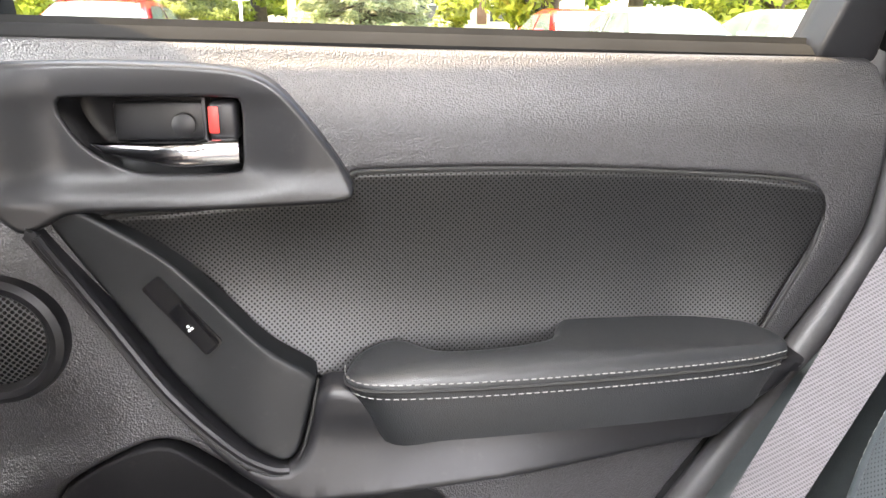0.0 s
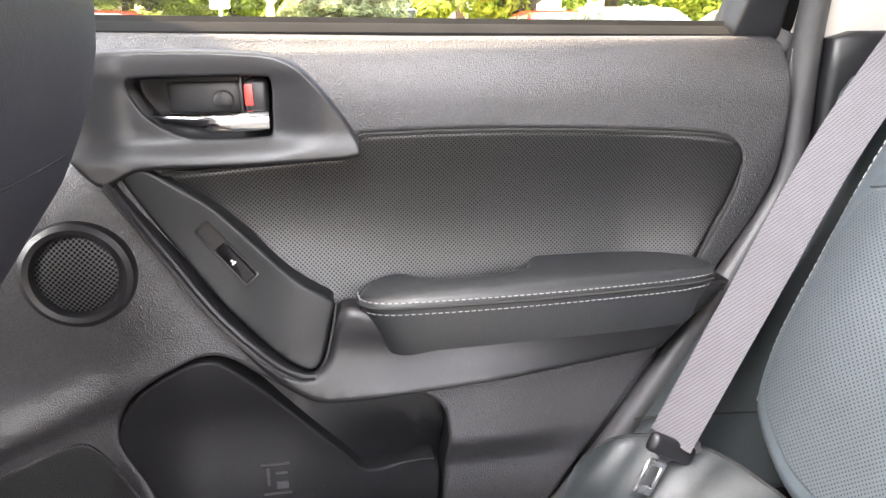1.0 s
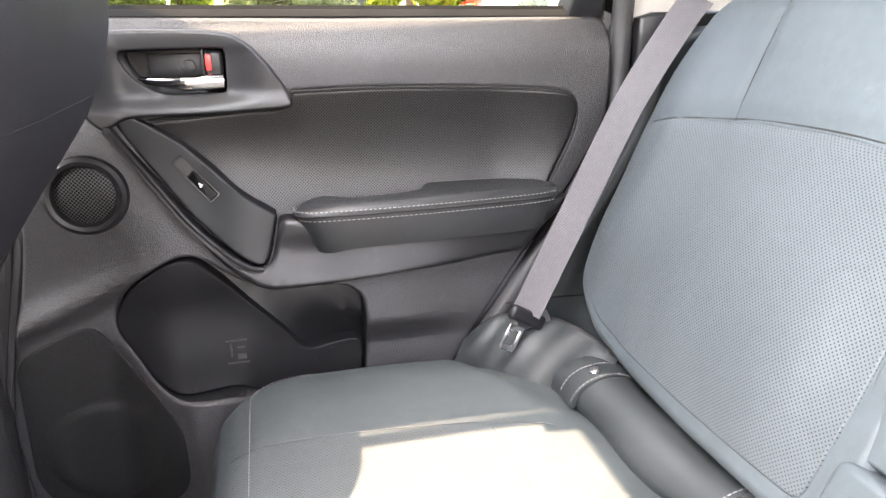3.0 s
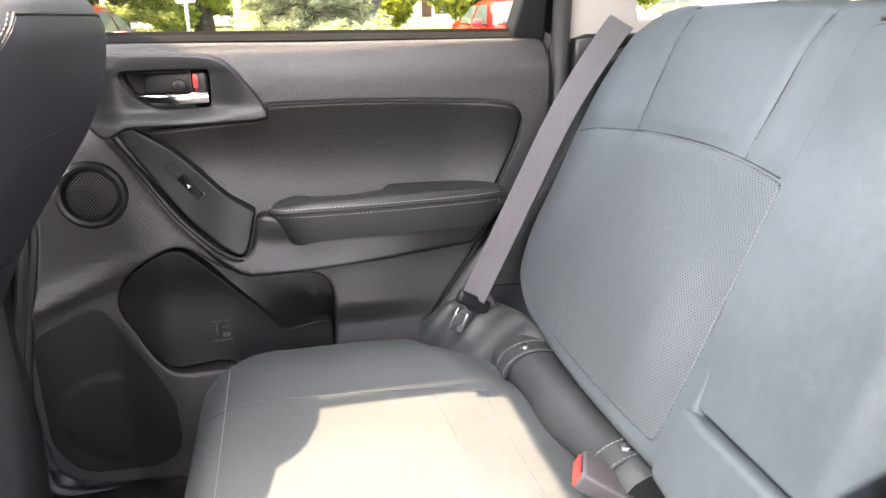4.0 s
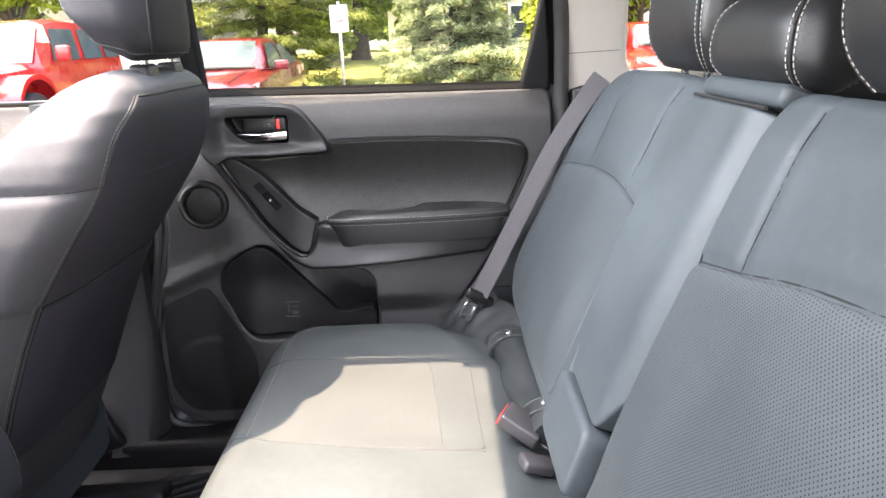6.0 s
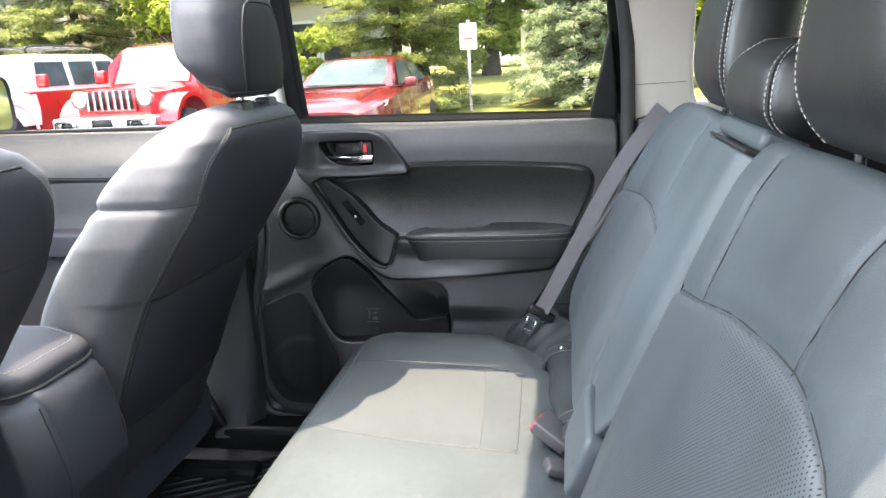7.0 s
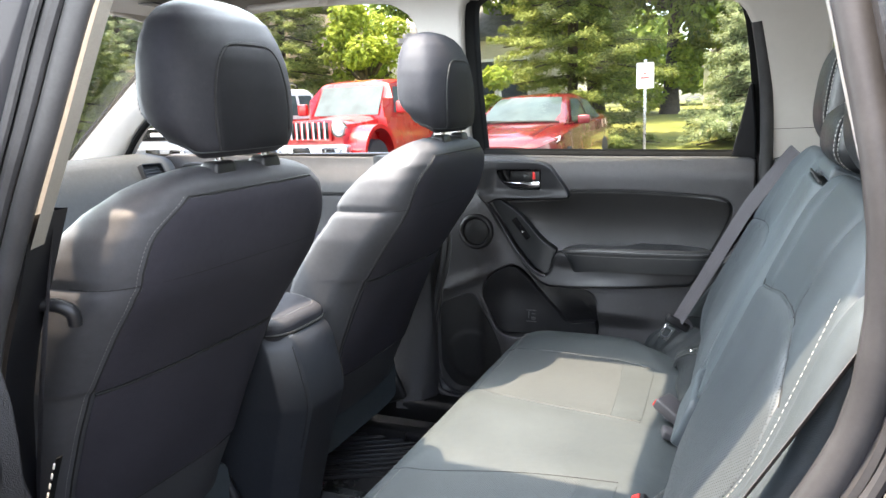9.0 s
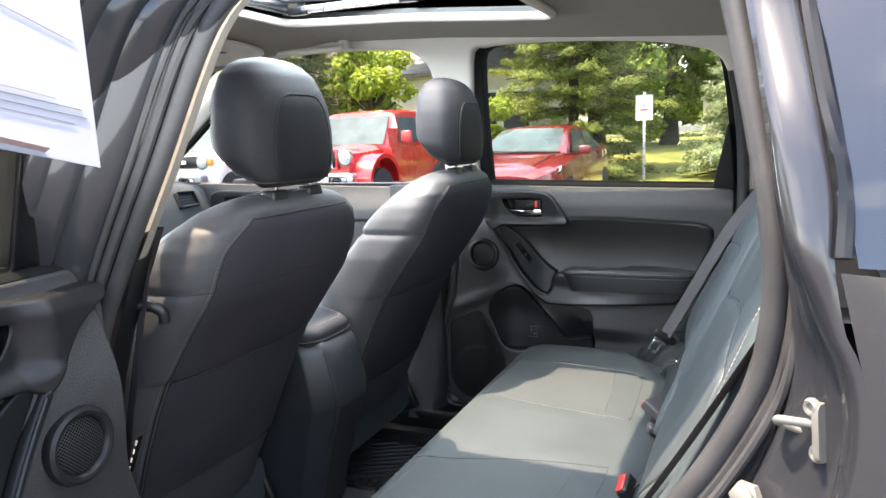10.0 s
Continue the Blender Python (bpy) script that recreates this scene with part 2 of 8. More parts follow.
M = {
    "trim": material("grained_black_plastic", (0.036, 0.035, 0.037), 0.44, spec=0.56, vary=0.15, scale=5, bump=1.1, bump_scale=600, dirt=0.10),
    "hard": material("smooth_black_plastic", (0.0088, 0.0088, 0.0102), 0.42, spec=0.44, vary=0.12, scale=7, bump=0.06, bump_scale=1500, dirt=0.04),
    "gloss": material("gloss_black_plastic", (0.0051, 0.0051, 0.0058), 0.22, vary=0.1, scale=9, spec=0.4),
    "silver": material("satin_black_plastic", (0.0085, 0.0095, 0.0105), 0.44, 0.0, spec=0.30, vary=0.1, scale=8, bump=0.04, bump_scale=1600, dirt=0.04),
    "leather": material("charcoal_leather", (0.0512, 0.0632, 0.0696), 0.50, spec=0.42, vary=0.16, scale=5, bump=0.3, bump_scale=1100, dirt=0.08),
    "seat_leather": material("charcoal_seat_leather", (0.0480, 0.0568, 0.0592), 0.52, spec=0.34, vary=0.16, scale=5, bump=0.3, bump_scale=1100, dirt=0.08),
    "leather_soft": material("black_leather", (0.0328, 0.0307, 0.0384), 0.58, spec=0.26, vary=0.15, scale=6, bump=0.35, bump_scale=900, dirt=0.04),
    # backrest sides and skirt: their sheen is put into a paler base colour
    "side_leather": material("sheen_painted_black_leather", (0.0528, 0.0528, 0.0568), 0.52, spec=0.36, vary=0.15, scale=6, bump=0.35, bump_scale=900, dirt=0.04),
    # headrests and console lid: black leather with weaker light put into its base
    "head_leather": material("shade_darkened_black_leather", (0.0248, 0.0248, 0.0288), 0.60, spec=0.20, vary=0.15, scale=6, bump=0.35, bump_scale=900, dirt=0.04),
    "console": material("smooth_charcoal_plastic", (0.0192, 0.0208, 0.0248), 0.38, spec=0.45, vary=0.14, scale=7, bump=0.15, bump_scale=1300, dirt=0.06),
    "perf_xz": dotted("perforated_leather_door", (0.0100, 0.0100, 0.0108), (0.0010, 0.0010, 0.0010), 0.42, 0.0032, 0.00085, "XZ", spec=0.56),
    "perf_xy": dotted("perforated_leather_cushion", (0.0576, 0.0656, 0.0672), (0.010, 0.011, 0.011), 0.54, 0.0034, 0.0006, "XY", spec=0.36),
    "perf_yz": dotted("perforated_leather_backrest", (0.0536, 0.0632, 0.0688), (0.017, 0.020, 0.0215), 0.52, 0.0034, 0.0007, "YZ", spec=0.40),
    "grille": dotted("speaker_mesh", (0.0416, 0.0416, 0.0432), (0.0006, 0.0006, 0.0006), 0.45, 0.0036, 0.0015, "XZ", spec=0.4),
    "woofer_mesh": dotted("fine_woofer_mesh", (0.0160, 0.0160, 0.0168), (0.001, 0.001, 0.001), 0.55, 0.0024, 0.0006, "XZ", spec=0.3),
    "thread": material("pale_thread", (0.4160, 0.4080, 0.3840), 0.8, vary=0.1, scale=60),
    "thread_dim": material("grey_thread", (0.1840, 0.1792, 0.1728), 0.8, vary=0.1, scale=60),
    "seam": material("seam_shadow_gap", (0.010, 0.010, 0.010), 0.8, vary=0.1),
    "piping": material("dark_piping", (0.0320, 0.0352, 0.0368), 0.5, vary=0.1, scale=30),
    "rubber": material("black_rubber", (0.0416, 0.0408, 0.0424), 0.48, spec=0.38, vary=0.2, scale=20, bump=0.08, bump_scale=900),
    "mat": material("rubber_floor_mat", (0.0256, 0.0256, 0.0272), 0.30, vary=0.25, scale=12, bump=0.3, bump_scale=500, dirt=0.15),
    "carpet": material("black_carpet", (0.0320, 0.0320, 0.0336), 0.95, vary=0.3, scale=40, bump=1.0, bump_scale=380),
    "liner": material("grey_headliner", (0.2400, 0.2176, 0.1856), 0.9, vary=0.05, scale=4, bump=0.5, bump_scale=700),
    "pillar": material("pale_grey_pillar_trim", (0.54, 0.51, 0.47), 0.6, vary=0.03, scale=3, bump=0.12, bump_scale=900),
    # rear pad of the headrest: headrest leather, its shade painted as a darker base
    "pad_leather": material("shade_darkened_pad_leather", (0.0130, 0.0130, 0.0150), 0.62, spec=0.16, vary=0.15, scale=6, bump=0.35, bump_scale=900, dirt=0.03),
    "pocket": material("matte_black_pocket_plastic", (0.0075, 0.0075, 0.0085), 0.60, spec=0.22, vary=0.15, scale=9, bump=0.2, bump_scale=900, dirt=0.05),
    "arm_leather": material("fine_black_leather", (0.0152, 0.0165, 0.0179), 0.40, spec=0.52, vary=0.15, scale=6, bump=0.35, bump_scale=900),
    "matte": material("matte_black_rubber", (0.010, 0.010, 0.010), 0.9, spec=0.08, vary=0.2, scale=15),
    "chrome": material("chrome", (0.38, 0.38, 0.39), 0.13, 1.0, vary=0.05, scale=14, bump=0.06, bump_scale=300),
    "steel": material("steel", (0.55, 0.55, 0.56), 0.28, 1.0, vary=0.15, scale=30),
    "white_metal": material("painted_striker", (0.15, 0.147, 0.135), 0.6, 0.1, vary=0.15, scale=40, dirt=0.4),
    "bolster": material("dark_green_black_leather", (0.0336, 0.0408, 0.0424), 0.42, spec=0.45, vary=0.2, scale=7, bump=0.3, bump_scale=900, dirt=0.05),
    # bolster leather darkened for flaps and apron: the seat gap's shade in the colour
    "flap_leather": material("shaded_flap_leather", (0.0232, 0.0272, 0.0285), 0.42, spec=0.45, vary=0.2, scale=9, bump=0.3, bump_scale=900, dirt=0.05),
    "belt": dotted("grey_webbing", (0.100, 0.095, 0.102), (0.062, 0.059, 0.063), 0.72, 0.0021, 0.0007, "XZ", spec=0.25),
    "buckle": material("grey_buckle_plastic", (0.0480, 0.0448, 0.0480), 0.45, vary=0.1, scale=30, bump=0.1),
    "red_plastic": material("red_plastic", (0.62, 0.035, 0.03), 0.35, vary=0.1, scale=40),
    "white_plastic": material("white_marking", (0.75, 0.75, 0.74), 0.5, vary=0.05),
    "body": material("dark_grey_metallic_paint", (0.034, 0.035, 0.040), 0.22, 0.2, vary=0.06, scale=3, coat=0.7, spec=0.35, dirt=0.04),
    "dash": material("soft_grey_dashboard", (0.040, 0.046, 0.050), 0.62, spec=0.35, vary=0.12, scale=5, bump=0.5, bump_scale=700, dirt=0.1),
    "perf_yz_door": dotted("perforated_leather_open_door", (0.0118, 0.0118, 0.0126), (0.0014, 0.0014, 0.0014), 0.42, 0.0032, 0.00078, "YZ", spec=0.56),
    "grille_yz": dotted("speaker_mesh_open_door", (0.0416, 0.0416, 0.0432), (0.0006, 0.0006, 0.0006), 0.45, 0.0036, 0.0015, "YZ", spec=0.4),
    "woofer_mesh_yz": dotted("fine_woofer_mesh_open_door", (0.0160, 0.0160, 0.0168), (0.001, 0.001, 0.001), 0.55, 0.0024, 0.0006, "YZ", spec=0.3),
    "paper": material("white_paper", (0.34, 0.34, 0.36), 0.85, vary=0.02, scale=8),
    "ink": material("grey_ink", (0.24, 0.235, 0.25), 0.8, vary=0.1),
    "pink": material("pink_ink", (0.42, 0.29, 0.30), 0.8, vary=0.1),
    "glass": glass("clear_glass", (0.93, 0.96, 0.93)),
    "windscreen": glass("dusty_windscreen_glass", (0.90, 0.94, 0.90), 1.0, 0.05),
    "privacy": glass("tinted_glass", (0.76, 0.80, 0.73)),
    "dark_mirror": material("dark_privacy_glass", (0.075, 0.077, 0.081), 0.03, 0.9, vary=0.02, spec=0.5, coat=0.3),
}

# ---- helpers for meshes ----
def thing(name, label, category, at=(0, 0, 0), group="", kind=""):
    ob = new(name)
    ob.location = at
    ob.empty_display_size = 0.05
    return tagged(ob, label, category, group, kind)


def part(name, bm, mat, parent=None, label="", smooth=True):
    """Links a bmesh, given in world coordinates, as one mesh object under parent."""
    me = bpy.data.meshes.new(name)
    bmesh.ops.remove_doubles(bm, verts=bm.verts, dist=1e-5)
    bmesh.ops.recalc_face_normals(bm, faces=bm.faces)
    bm.to_mesh(me)
    bm.free()
    me.materials.append(M[mat] if isinstance(mat, str) else mat)
    if smooth:
        me.polygons.foreach_set("use_smooth", [True] * len(me.polygons))
        me.set_sharp_from_angle(angle=radians(38))
    ob = new(name, me)
    if parent is not None:
        ob.parent = parent
        if parent.type == "EMPTY":
            ob.matrix_parent_inverse = Matrix.Translation(-parent.location)
    if label:
        ob["label"] = label
    return ob


def curve(pts, n=6, closed=False):
    """A Catmull-Rom curve through pts, n steps a span."""
    p = [Vector(q) for q in pts]
    k = len(p)
    out = []
    for i in range(k if closed else k - 1):
        a, b, c, d = ((p[(i + j) % k] if closed else p[max(0, min(k - 1, i + j))]) for j in (-1, 0, 1, 2))
        for s in range(n):
            t = s / n
            out.append(0.5 * (2 * b + (c - a) * t + (2 * a - 5 * b + 4 * c - d) * t * t + (3 * b - a - 3 * c + d) * t ** 3))
    return out if closed else out + [p[-1]]


def resample(pts, step, closed=False):
    p = [Vector(q) for q in pts] + ([Vector(pts[0])] if closed else [])
    seg = [(b - a).length for a, b in zip(p, p[1:])]
    total = sum(seg)
    n = max(3, round(total / step))
    out, i, done = [], 0, 0.0
    for k in range(n if closed else n + 1):
        at = min(total * k / n, total - 1e-9)
        while i < len(seg) - 1 and done + seg[i] < at:
            done += seg[i]
            i += 1
        out.append(p[i].lerp(p[i + 1], (at - done) / max(seg[i], 1e-9)))
    return out


def round_corners(pts, r, n=4):
    """A closed polygon with its corners rounded by about r."""
    out, k = [], len(pts)
    for i in range(k):
        a, b, c = Vector(pts[i - 1]), Vector(pts[i]), Vector(pts[(i + 1) % k])
        ra, rc = min(r, (a - b).length * 0.45), min(r, (c - b).length * 0.45)
        s, e = b + (a - b).normalized() * ra, b + (c - b).normalized() * rc
        for j in range(n + 1):
            t = j / n
            out.append(s * (1 - t) ** 2 + b * 2 * t * (1 - t) + e * t * t)
    return out


def area2(pts):
    return 0.5 * sum(a[0] * b[1] - b[0] * a[1] for a, b in zip(pts, pts[1:] + pts[:1]))


def sheet(loops, fn, place, r=0.004, back=0.01, step=0.012, hole_r=None, bm=None, floor=False):
    """A moulded panel. loops: its outline and its holes, in a plane (u, v); fn(u, v): its height; place(u, v, h): the
    point in the world; r: the rounding of its edges; back: how far the edges reach back."""
    bm = bm or bmesh.new()
    inner = []
    for li, loop in enumerate(loops):
        pts = [Vector((q[0], q[1])) for q in loop]
        if (area2(pts) > 0) == (li > 0):
            pts.reverse()
        rr = r if li == 0 or hole_r is None else hole_r
        k = len(pts)
        nor = []
        for i in range(k):
            t = (pts[(i + 1) % k] - pts[i - 1])
            nor.append(Vector((-t.y, t.x)).normalized())
        prev = None
        for off, drop in ((0, -back), (0, -rr), (0.08 * rr, -0.62 * rr), (0.3 * rr, -0.286 * rr), (0.62 * rr, -0.075 * rr), (rr, 0)):
            ring = []
            for p, nn in zip(pts, nor):
                q = p + nn * off
                v = bm.verts.new((q.x, q.y, fn(q.x, q.y) + drop if drop != -back else fn(q.x, q.y) - back))
                ring.append(v)
            if prev:
                for i in range(k):
                    bm.faces.new((prev[i], prev[(i + 1) % k], ring[(i + 1) % k], ring[i]))
            prev = ring
        inner.append(prev)
    fill = bmesh.new()
    back_to = []
    for ring in inner:
        vs = [fill.verts.new((v.co.x, v.co.y, 0)) for v in ring]
        for i in range(len(vs)):
            fill.edges.new((vs[i], vs[(i + 1) % len(vs)]))
    bmesh.ops.triangle_fill(fill, edges=fill.edges, use_beauty=True, normal=(0, 0, 1))
    us = [v.co.x for v in fill.verts]
    vs_ = [v.co.y for v in fill.verts]
    for axis, lo, hi in ((0, min(us), max(us)), (1, min(vs_), max(vs_))):
        n = int((hi - lo) / step)
        for i in range(1, n + 1):
            at = lo + (hi - lo) * i / (n + 1)
            co = (at, 0, 0) if axis == 0 else (0, at, 0)
            no = (1, 0, 0) if axis == 0 else (0, 1, 0)
            bmesh.ops.bisect_plane(fill, geom=fill.verts[:] + fill.edges[:] + fill.faces[:], plane_co=co, plane_no=no, dist=1e-6)
    made = {}
    for v in fill.verts:
        made[v] = bm.verts.new((v.co.x, v.co.y, fn(v.co.x, v.co.y)))
    for f in fill.faces:
        try:
            bm.faces.new([made[v] for v in f.verts])
        except ValueError:
            pass
    fill.free()
    bmesh.ops.remove_doubles(bm, verts=bm.verts, dist=2e-5)
    for v in bm.verts:
        v.co = place(*v.co)
    return bm


def loft(rings, caps=True, closed=True, bm=None):
    bm = bm or bmesh.new()
    rows = [[bm.verts.new(p) for p in ring] for ring in rings]
    k = len(rows[0])
    for a, b in zip(rows, rows[1:]):
        for i in range(k if closed else k - 1):
            j = (i + 1) % k
            bm.faces.new((a[i], a[j], b[j], b[i]))
    if caps and closed:
        bm.faces.new(rows[0][::-1])
        bm.faces.new(rows[-1])
    return bm


def tube(pts, radius, sides=8, bm=None, closed=False, flat=None):
    """A round bar along pts; flat: (half width, half height, up) makes it a ribbon."""
    bm = bm or bmesh.new()
    p = [Vector(q) for q in pts]
    k = len(p)
    rings = []
    up = Vector((0.13, 0.2, 0.97)) if flat is None else Vector(flat[2])
    for i in range(k):
        t = (p[(i + 1) % k] - p[i - 1]) if closed else (p[min(k - 1, i + 1)] - p[max(0, i - 1)])
        t.normalize()
        a = t.cross(up)
        if a.length < 1e-4:
            a = t.cross(Vector((1, 0, 0)))
        a.normalize()
        b = a.cross(t).normalized()
        ra, rb = (radius, radius) if flat is None else flat[:2]
        rings.append([p[i] + a * ra * math.cos(2 * math.pi * s / sides) + b * rb * math.sin(2 * math.pi * s / sides) for s in range(sides)])
    if closed:
        rings.append(rings[0])
    return loft(rings, caps=not closed, bm=bm)


def stitches(pts, length=0.0042, gap=0.0022, radius=0.0007, bm=None):
    """A row of separate thread stitches along pts."""
    bm = bm or bmesh.new()
    p = resample(pts, length + gap)
    for a, b in zip(p, p[1:]):
        tube([a, a.lerp(b, length / (length + gap))], radius, 5, bm)
    return bm


def block(centre, size, bevel=0.004, seg=2, turn=None, bm=None, taper=1.0):
    """A box with rounded edges; taper: the width of its top against its bottom."""
    bm = bm or bmesh.new()
    t = bmesh.new()
    bmesh.ops.create_cube(t, size=1)
    for v in t.verts:
        k = taper if v.co.z > 0 else 1.0
        v.co = Vector((v.co.x * size[0] * k, v.co.y * size[1] * k, v.co.z * size[2]))
    if bevel:
        bmesh.ops.bevel(t, geom=t.edges[:], offset=bevel, segments=seg, profile=0.5, affect="EDGES")
    m = Matrix.Translation(centre) @ (turn.to_4x4() if turn else Matrix())
    made = {v: bm.verts.new(m @ v.co) for v in t.verts}
    for f in t.faces:
        bm.faces.new([made[v] for v in f.verts])
    t.free()
    return bm


def lathe(centre, axis, profile, seg=32, bm=None):
    """profile: (radius, height along axis) pairs."""
    bm = bm or bmesh.new()
    q = Vector(axis).to_track_quat("Z", "Y")
    c = Vector(centre)
    rings = [[c + q @ Vector((max(r, 1e-4) * math.cos(2 * math.pi * s / seg), max(r, 1e-4) * math.sin(2 * math.pi * s / seg), h)) for s in range(seg)] for r, h in profile]
    return loft(rings, bm=bm)


def smoothstep(a, b, x):
    t = max(0.0, min(1.0, (x - a) / (b - a)))
    return t * t * (3 - 2 * t)

# ---- rear doors: built for the car's right side; the left one is its mirror image, swung open ----
def rear_door(name, label, warp, open_door):
    """warp: takes a point of the closed right door to its place in the world."""
    door = thing(name, label, "car door", warp(Vector((-0.44, 0.80, 0.45))), "rear doors")

    def swell(x, z):
        k = smoothstep(0.79, 0.88, z)
        low = 0.034 * smoothstep(1.03, 0.80, z) * smoothstep(-0.34, -0.24, x) * ((1 - k) * smoothstep(0.25, 0.05, x) + k * smoothstep(0.03, -0.20, x)) * (1 - smoothstep(0.74, 0.70, z) * smoothstep(-0.12, -0.02, x))
        return low + 0.030 * smoothstep(0.80, 0.68, z) * smoothstep(-0.345, -0.27, x) * smoothstep(-0.10, -0.18, x)

    def P(x, z, h):
        p = Vector((x, 0.80 - h, z))
        p += (Vector((0.0, -0.45, 1.22)) - p) * (swell(x, z) / (p.y + 0.45))
        return warp(p)

    def base_h(x, z):
        upper = 0.078 - 0.028 * smoothstep(1.12, 1.178, z)
        lower = 0.084 + 0.014 * smoothstep(0.80, 0.55, z)
        k = smoothstep(1.02, 0.84, z)
        side = smoothstep(-0.20, -0.33, x) * smoothstep(1.16, 1.02, z)
        h = upper * (1 - k) + lower * k
        h += (0.108 - 0.026 * smoothstep(0.99, 0.81, z) - h) * side
        h -= 0.03 * smoothstep(0.30, 0.42, x) * smoothstep(1.0, 0.8, z)
        # a soft ridge runs from the front edge up to the rail
        d = (x + 0.47) * 0.42 - (z - 0.772)
        h += 0.014 * math.exp(-(d / 0.018) ** 2) * smoothstep(-0.24, -0.32, x)
        return h

    outline = curve([(-0.415, 1.0), (-0.42, 0.917), (-0.455, 0.78), (-0.483, 0.649), (-0.483, 0.55), (-0.468, 0.478), (-0.42, 0.448), (-0.337, 0.44),
                     (-0.10, 0.44), (0.06, 0.53), (0.157, 0.653), (0.29, 0.84), (0.364, 0.942), (0.402, 1.010), (0.413, 1.06), (0.414, 1.11)], 4)
    outline = resample([(p.x, p.y, 0) for p in outline] + [(0.413, 1.165, 0), (0.40, 1.1735, 0), (0.0, 1.179, 0), (-0.40, 1.189, 0), (-0.41, 1.18, 0)], 0.012, True)
    pocket = resample(curve([(-0.328, 0.775, 0), (-0.308, 0.822, 0), (-0.262, 0.853, 0), (-0.215, 0.862, 0), (-0.15, 0.818, 0), (-0.08, 0.803, 0), (-0.01, 0.798, 0), (0.017, 0.775, 0), (0.022, 0.735, 0),
                             (0.018, 0.66, 0), (0.0, 0.60, 0), (-0.10, 0.612, 0), (-0.17, 0.640, 0), (-0.250, 0.641, 0), (-0.285, 0.668, 0), (-0.31, 0.722, 0)], 5, True), 0.010, True)
    ins = resample(curve([(-0.268, 1.054, 0), (-0.166, 1.059, 0), (-0.072, 1.063, 0)], 4) + curve([(-0.062, 1.085, 0), (0.03, 1.086, 0), (0.123, 1.084, 0), (0.225, 1.079, 0), (0.315, 1.072, 0), (0.348, 1.064, 0), (0.360, 1.045, 0), (0.357, 1.015, 0), (0.344, 0.982, 0), (0.312, 0.922, 0), (0.29, 0.895, 0)], 4)
                   + curve([(-0.072, 0.895, 0), (-0.105, 0.907, 0), (-0.142, 0.938, 0), (-0.18, 0.988, 0), (-0.218, 1.020, 0), (-0.25, 1.040, 0)], 4), 0.009, True)

    cup = resample(curve([(-0.271, 1.142, 0), (-0.262, 1.1455, 0), (-0.20, 1.1460, 0), (-0.150, 1.1450, 0), (-0.1415, 1.140, 0), (-0.1420, 1.11, 0), (-0.1435, 1.092, 0), (-0.150, 1.0885, 0), (-0.19, 1.0885, 0), (-0.225, 1.091, 0), (-0.252, 1.106, 0), (-0.267, 1.126, 0)], 4, True), 0.005, True)
    cup_hole = [Vector((-0.205 + (p.x + 0.205) * 1.06, 1.117 + (p.y - 1.117) * 1.10, 0)) for p in cup]
    part("trim_panel", sheet([outline, pocket, ins, cup_hole], base_h, P, 0.006, 0.03, 0.014, 0.007), "trim", door)
    # the recess behind the pocket and the pocket's scooped wall
    part("pocket_back", sheet([pocket], lambda x, z: 0.045, P, 0.002, 0.01, 0.03), "hard", door)

    part("pocket_rim", loft([[P(p.x, p.y, base_h(p.x, p.y) - 0.006) for p in pocket], [P(p.x, p.y, 0.046) for p in pocket]], caps=False), "hard", door)
    wall = resample(curve([(-0.3265, 0.7745, 0), (-0.3065, 0.8205, 0), (-0.261, 0.8515, 0), (-0.224, 0.8590, 0), (-0.192, 0.832, 0), (-0.145, 0.778, 0), (-0.096, 0.725, 0), (-0.069, 0.699, 0), (-0.02, 0.707, 0), (0.012, 0.706, 0),
                           (0.014, 0.66, 0), (0.0, 0.6015, 0), (-0.10, 0.6135, 0), (-0.17, 0.6415, 0), (-0.2495, 0.6425, 0), (-0.2835, 0.669, 0), (-0.3085, 0.7225, 0)], 5, True), 0.010, True)

    def scoop(x, z):
        d = math.hypot((x + 0.19) / 0.11, (z - 0.70) / 0.14)
        return 0.096 - 0.046 * math.exp(-d * d * 1.1) - 0.012 * smoothstep(-0.16, -0.06, x)
    part("door_pocket", sheet([wall], scoop, P, 0.0035, 0.03, 0.012), "pocket", door, "moulded black map pocket with embossed bottle sign")
    emb = bmesh.new()
    for x, z, sx, sz in ((-0.176, 0.716, 0.030, 0.002), (-0.176, 0.680, 0.030, 0.002), (-0.185, 0.698, 0.003, 0.026), (-0.170, 0.705, 0.012, 0.002), (-0.170, 0.690, 0.012, 0.008)):
        block(P(x, z, scoop(x, z) + 0.0006), (sx, 0.002, sz), 0, bm=emb)
    part("embossed_sign", emb, "trim", door)
    # upper insert
    def ins_h(x, z):
        h = 0.080 - 0.022 * math.sin(math.pi * max(0, min(1, (1.088 - z) / 0.20)))
        return h + 0.020 * smoothstep(0.22, 0.36, x) + 0.012 * smoothstep(-0.12, -0.22, x)
    part("leather_insert", sheet([ins], ins_h, P, 0.007, 0.02, 0.012), "perf_yz_door" if open_door else "perf_xz", door, "perforated black leather insert")
    part("insert_seam", tube([P(p.x, p.y, base_h(p.x, p.y) + 0.0005) for p in ins], 0.0022, 6, closed=True), "seam", door)
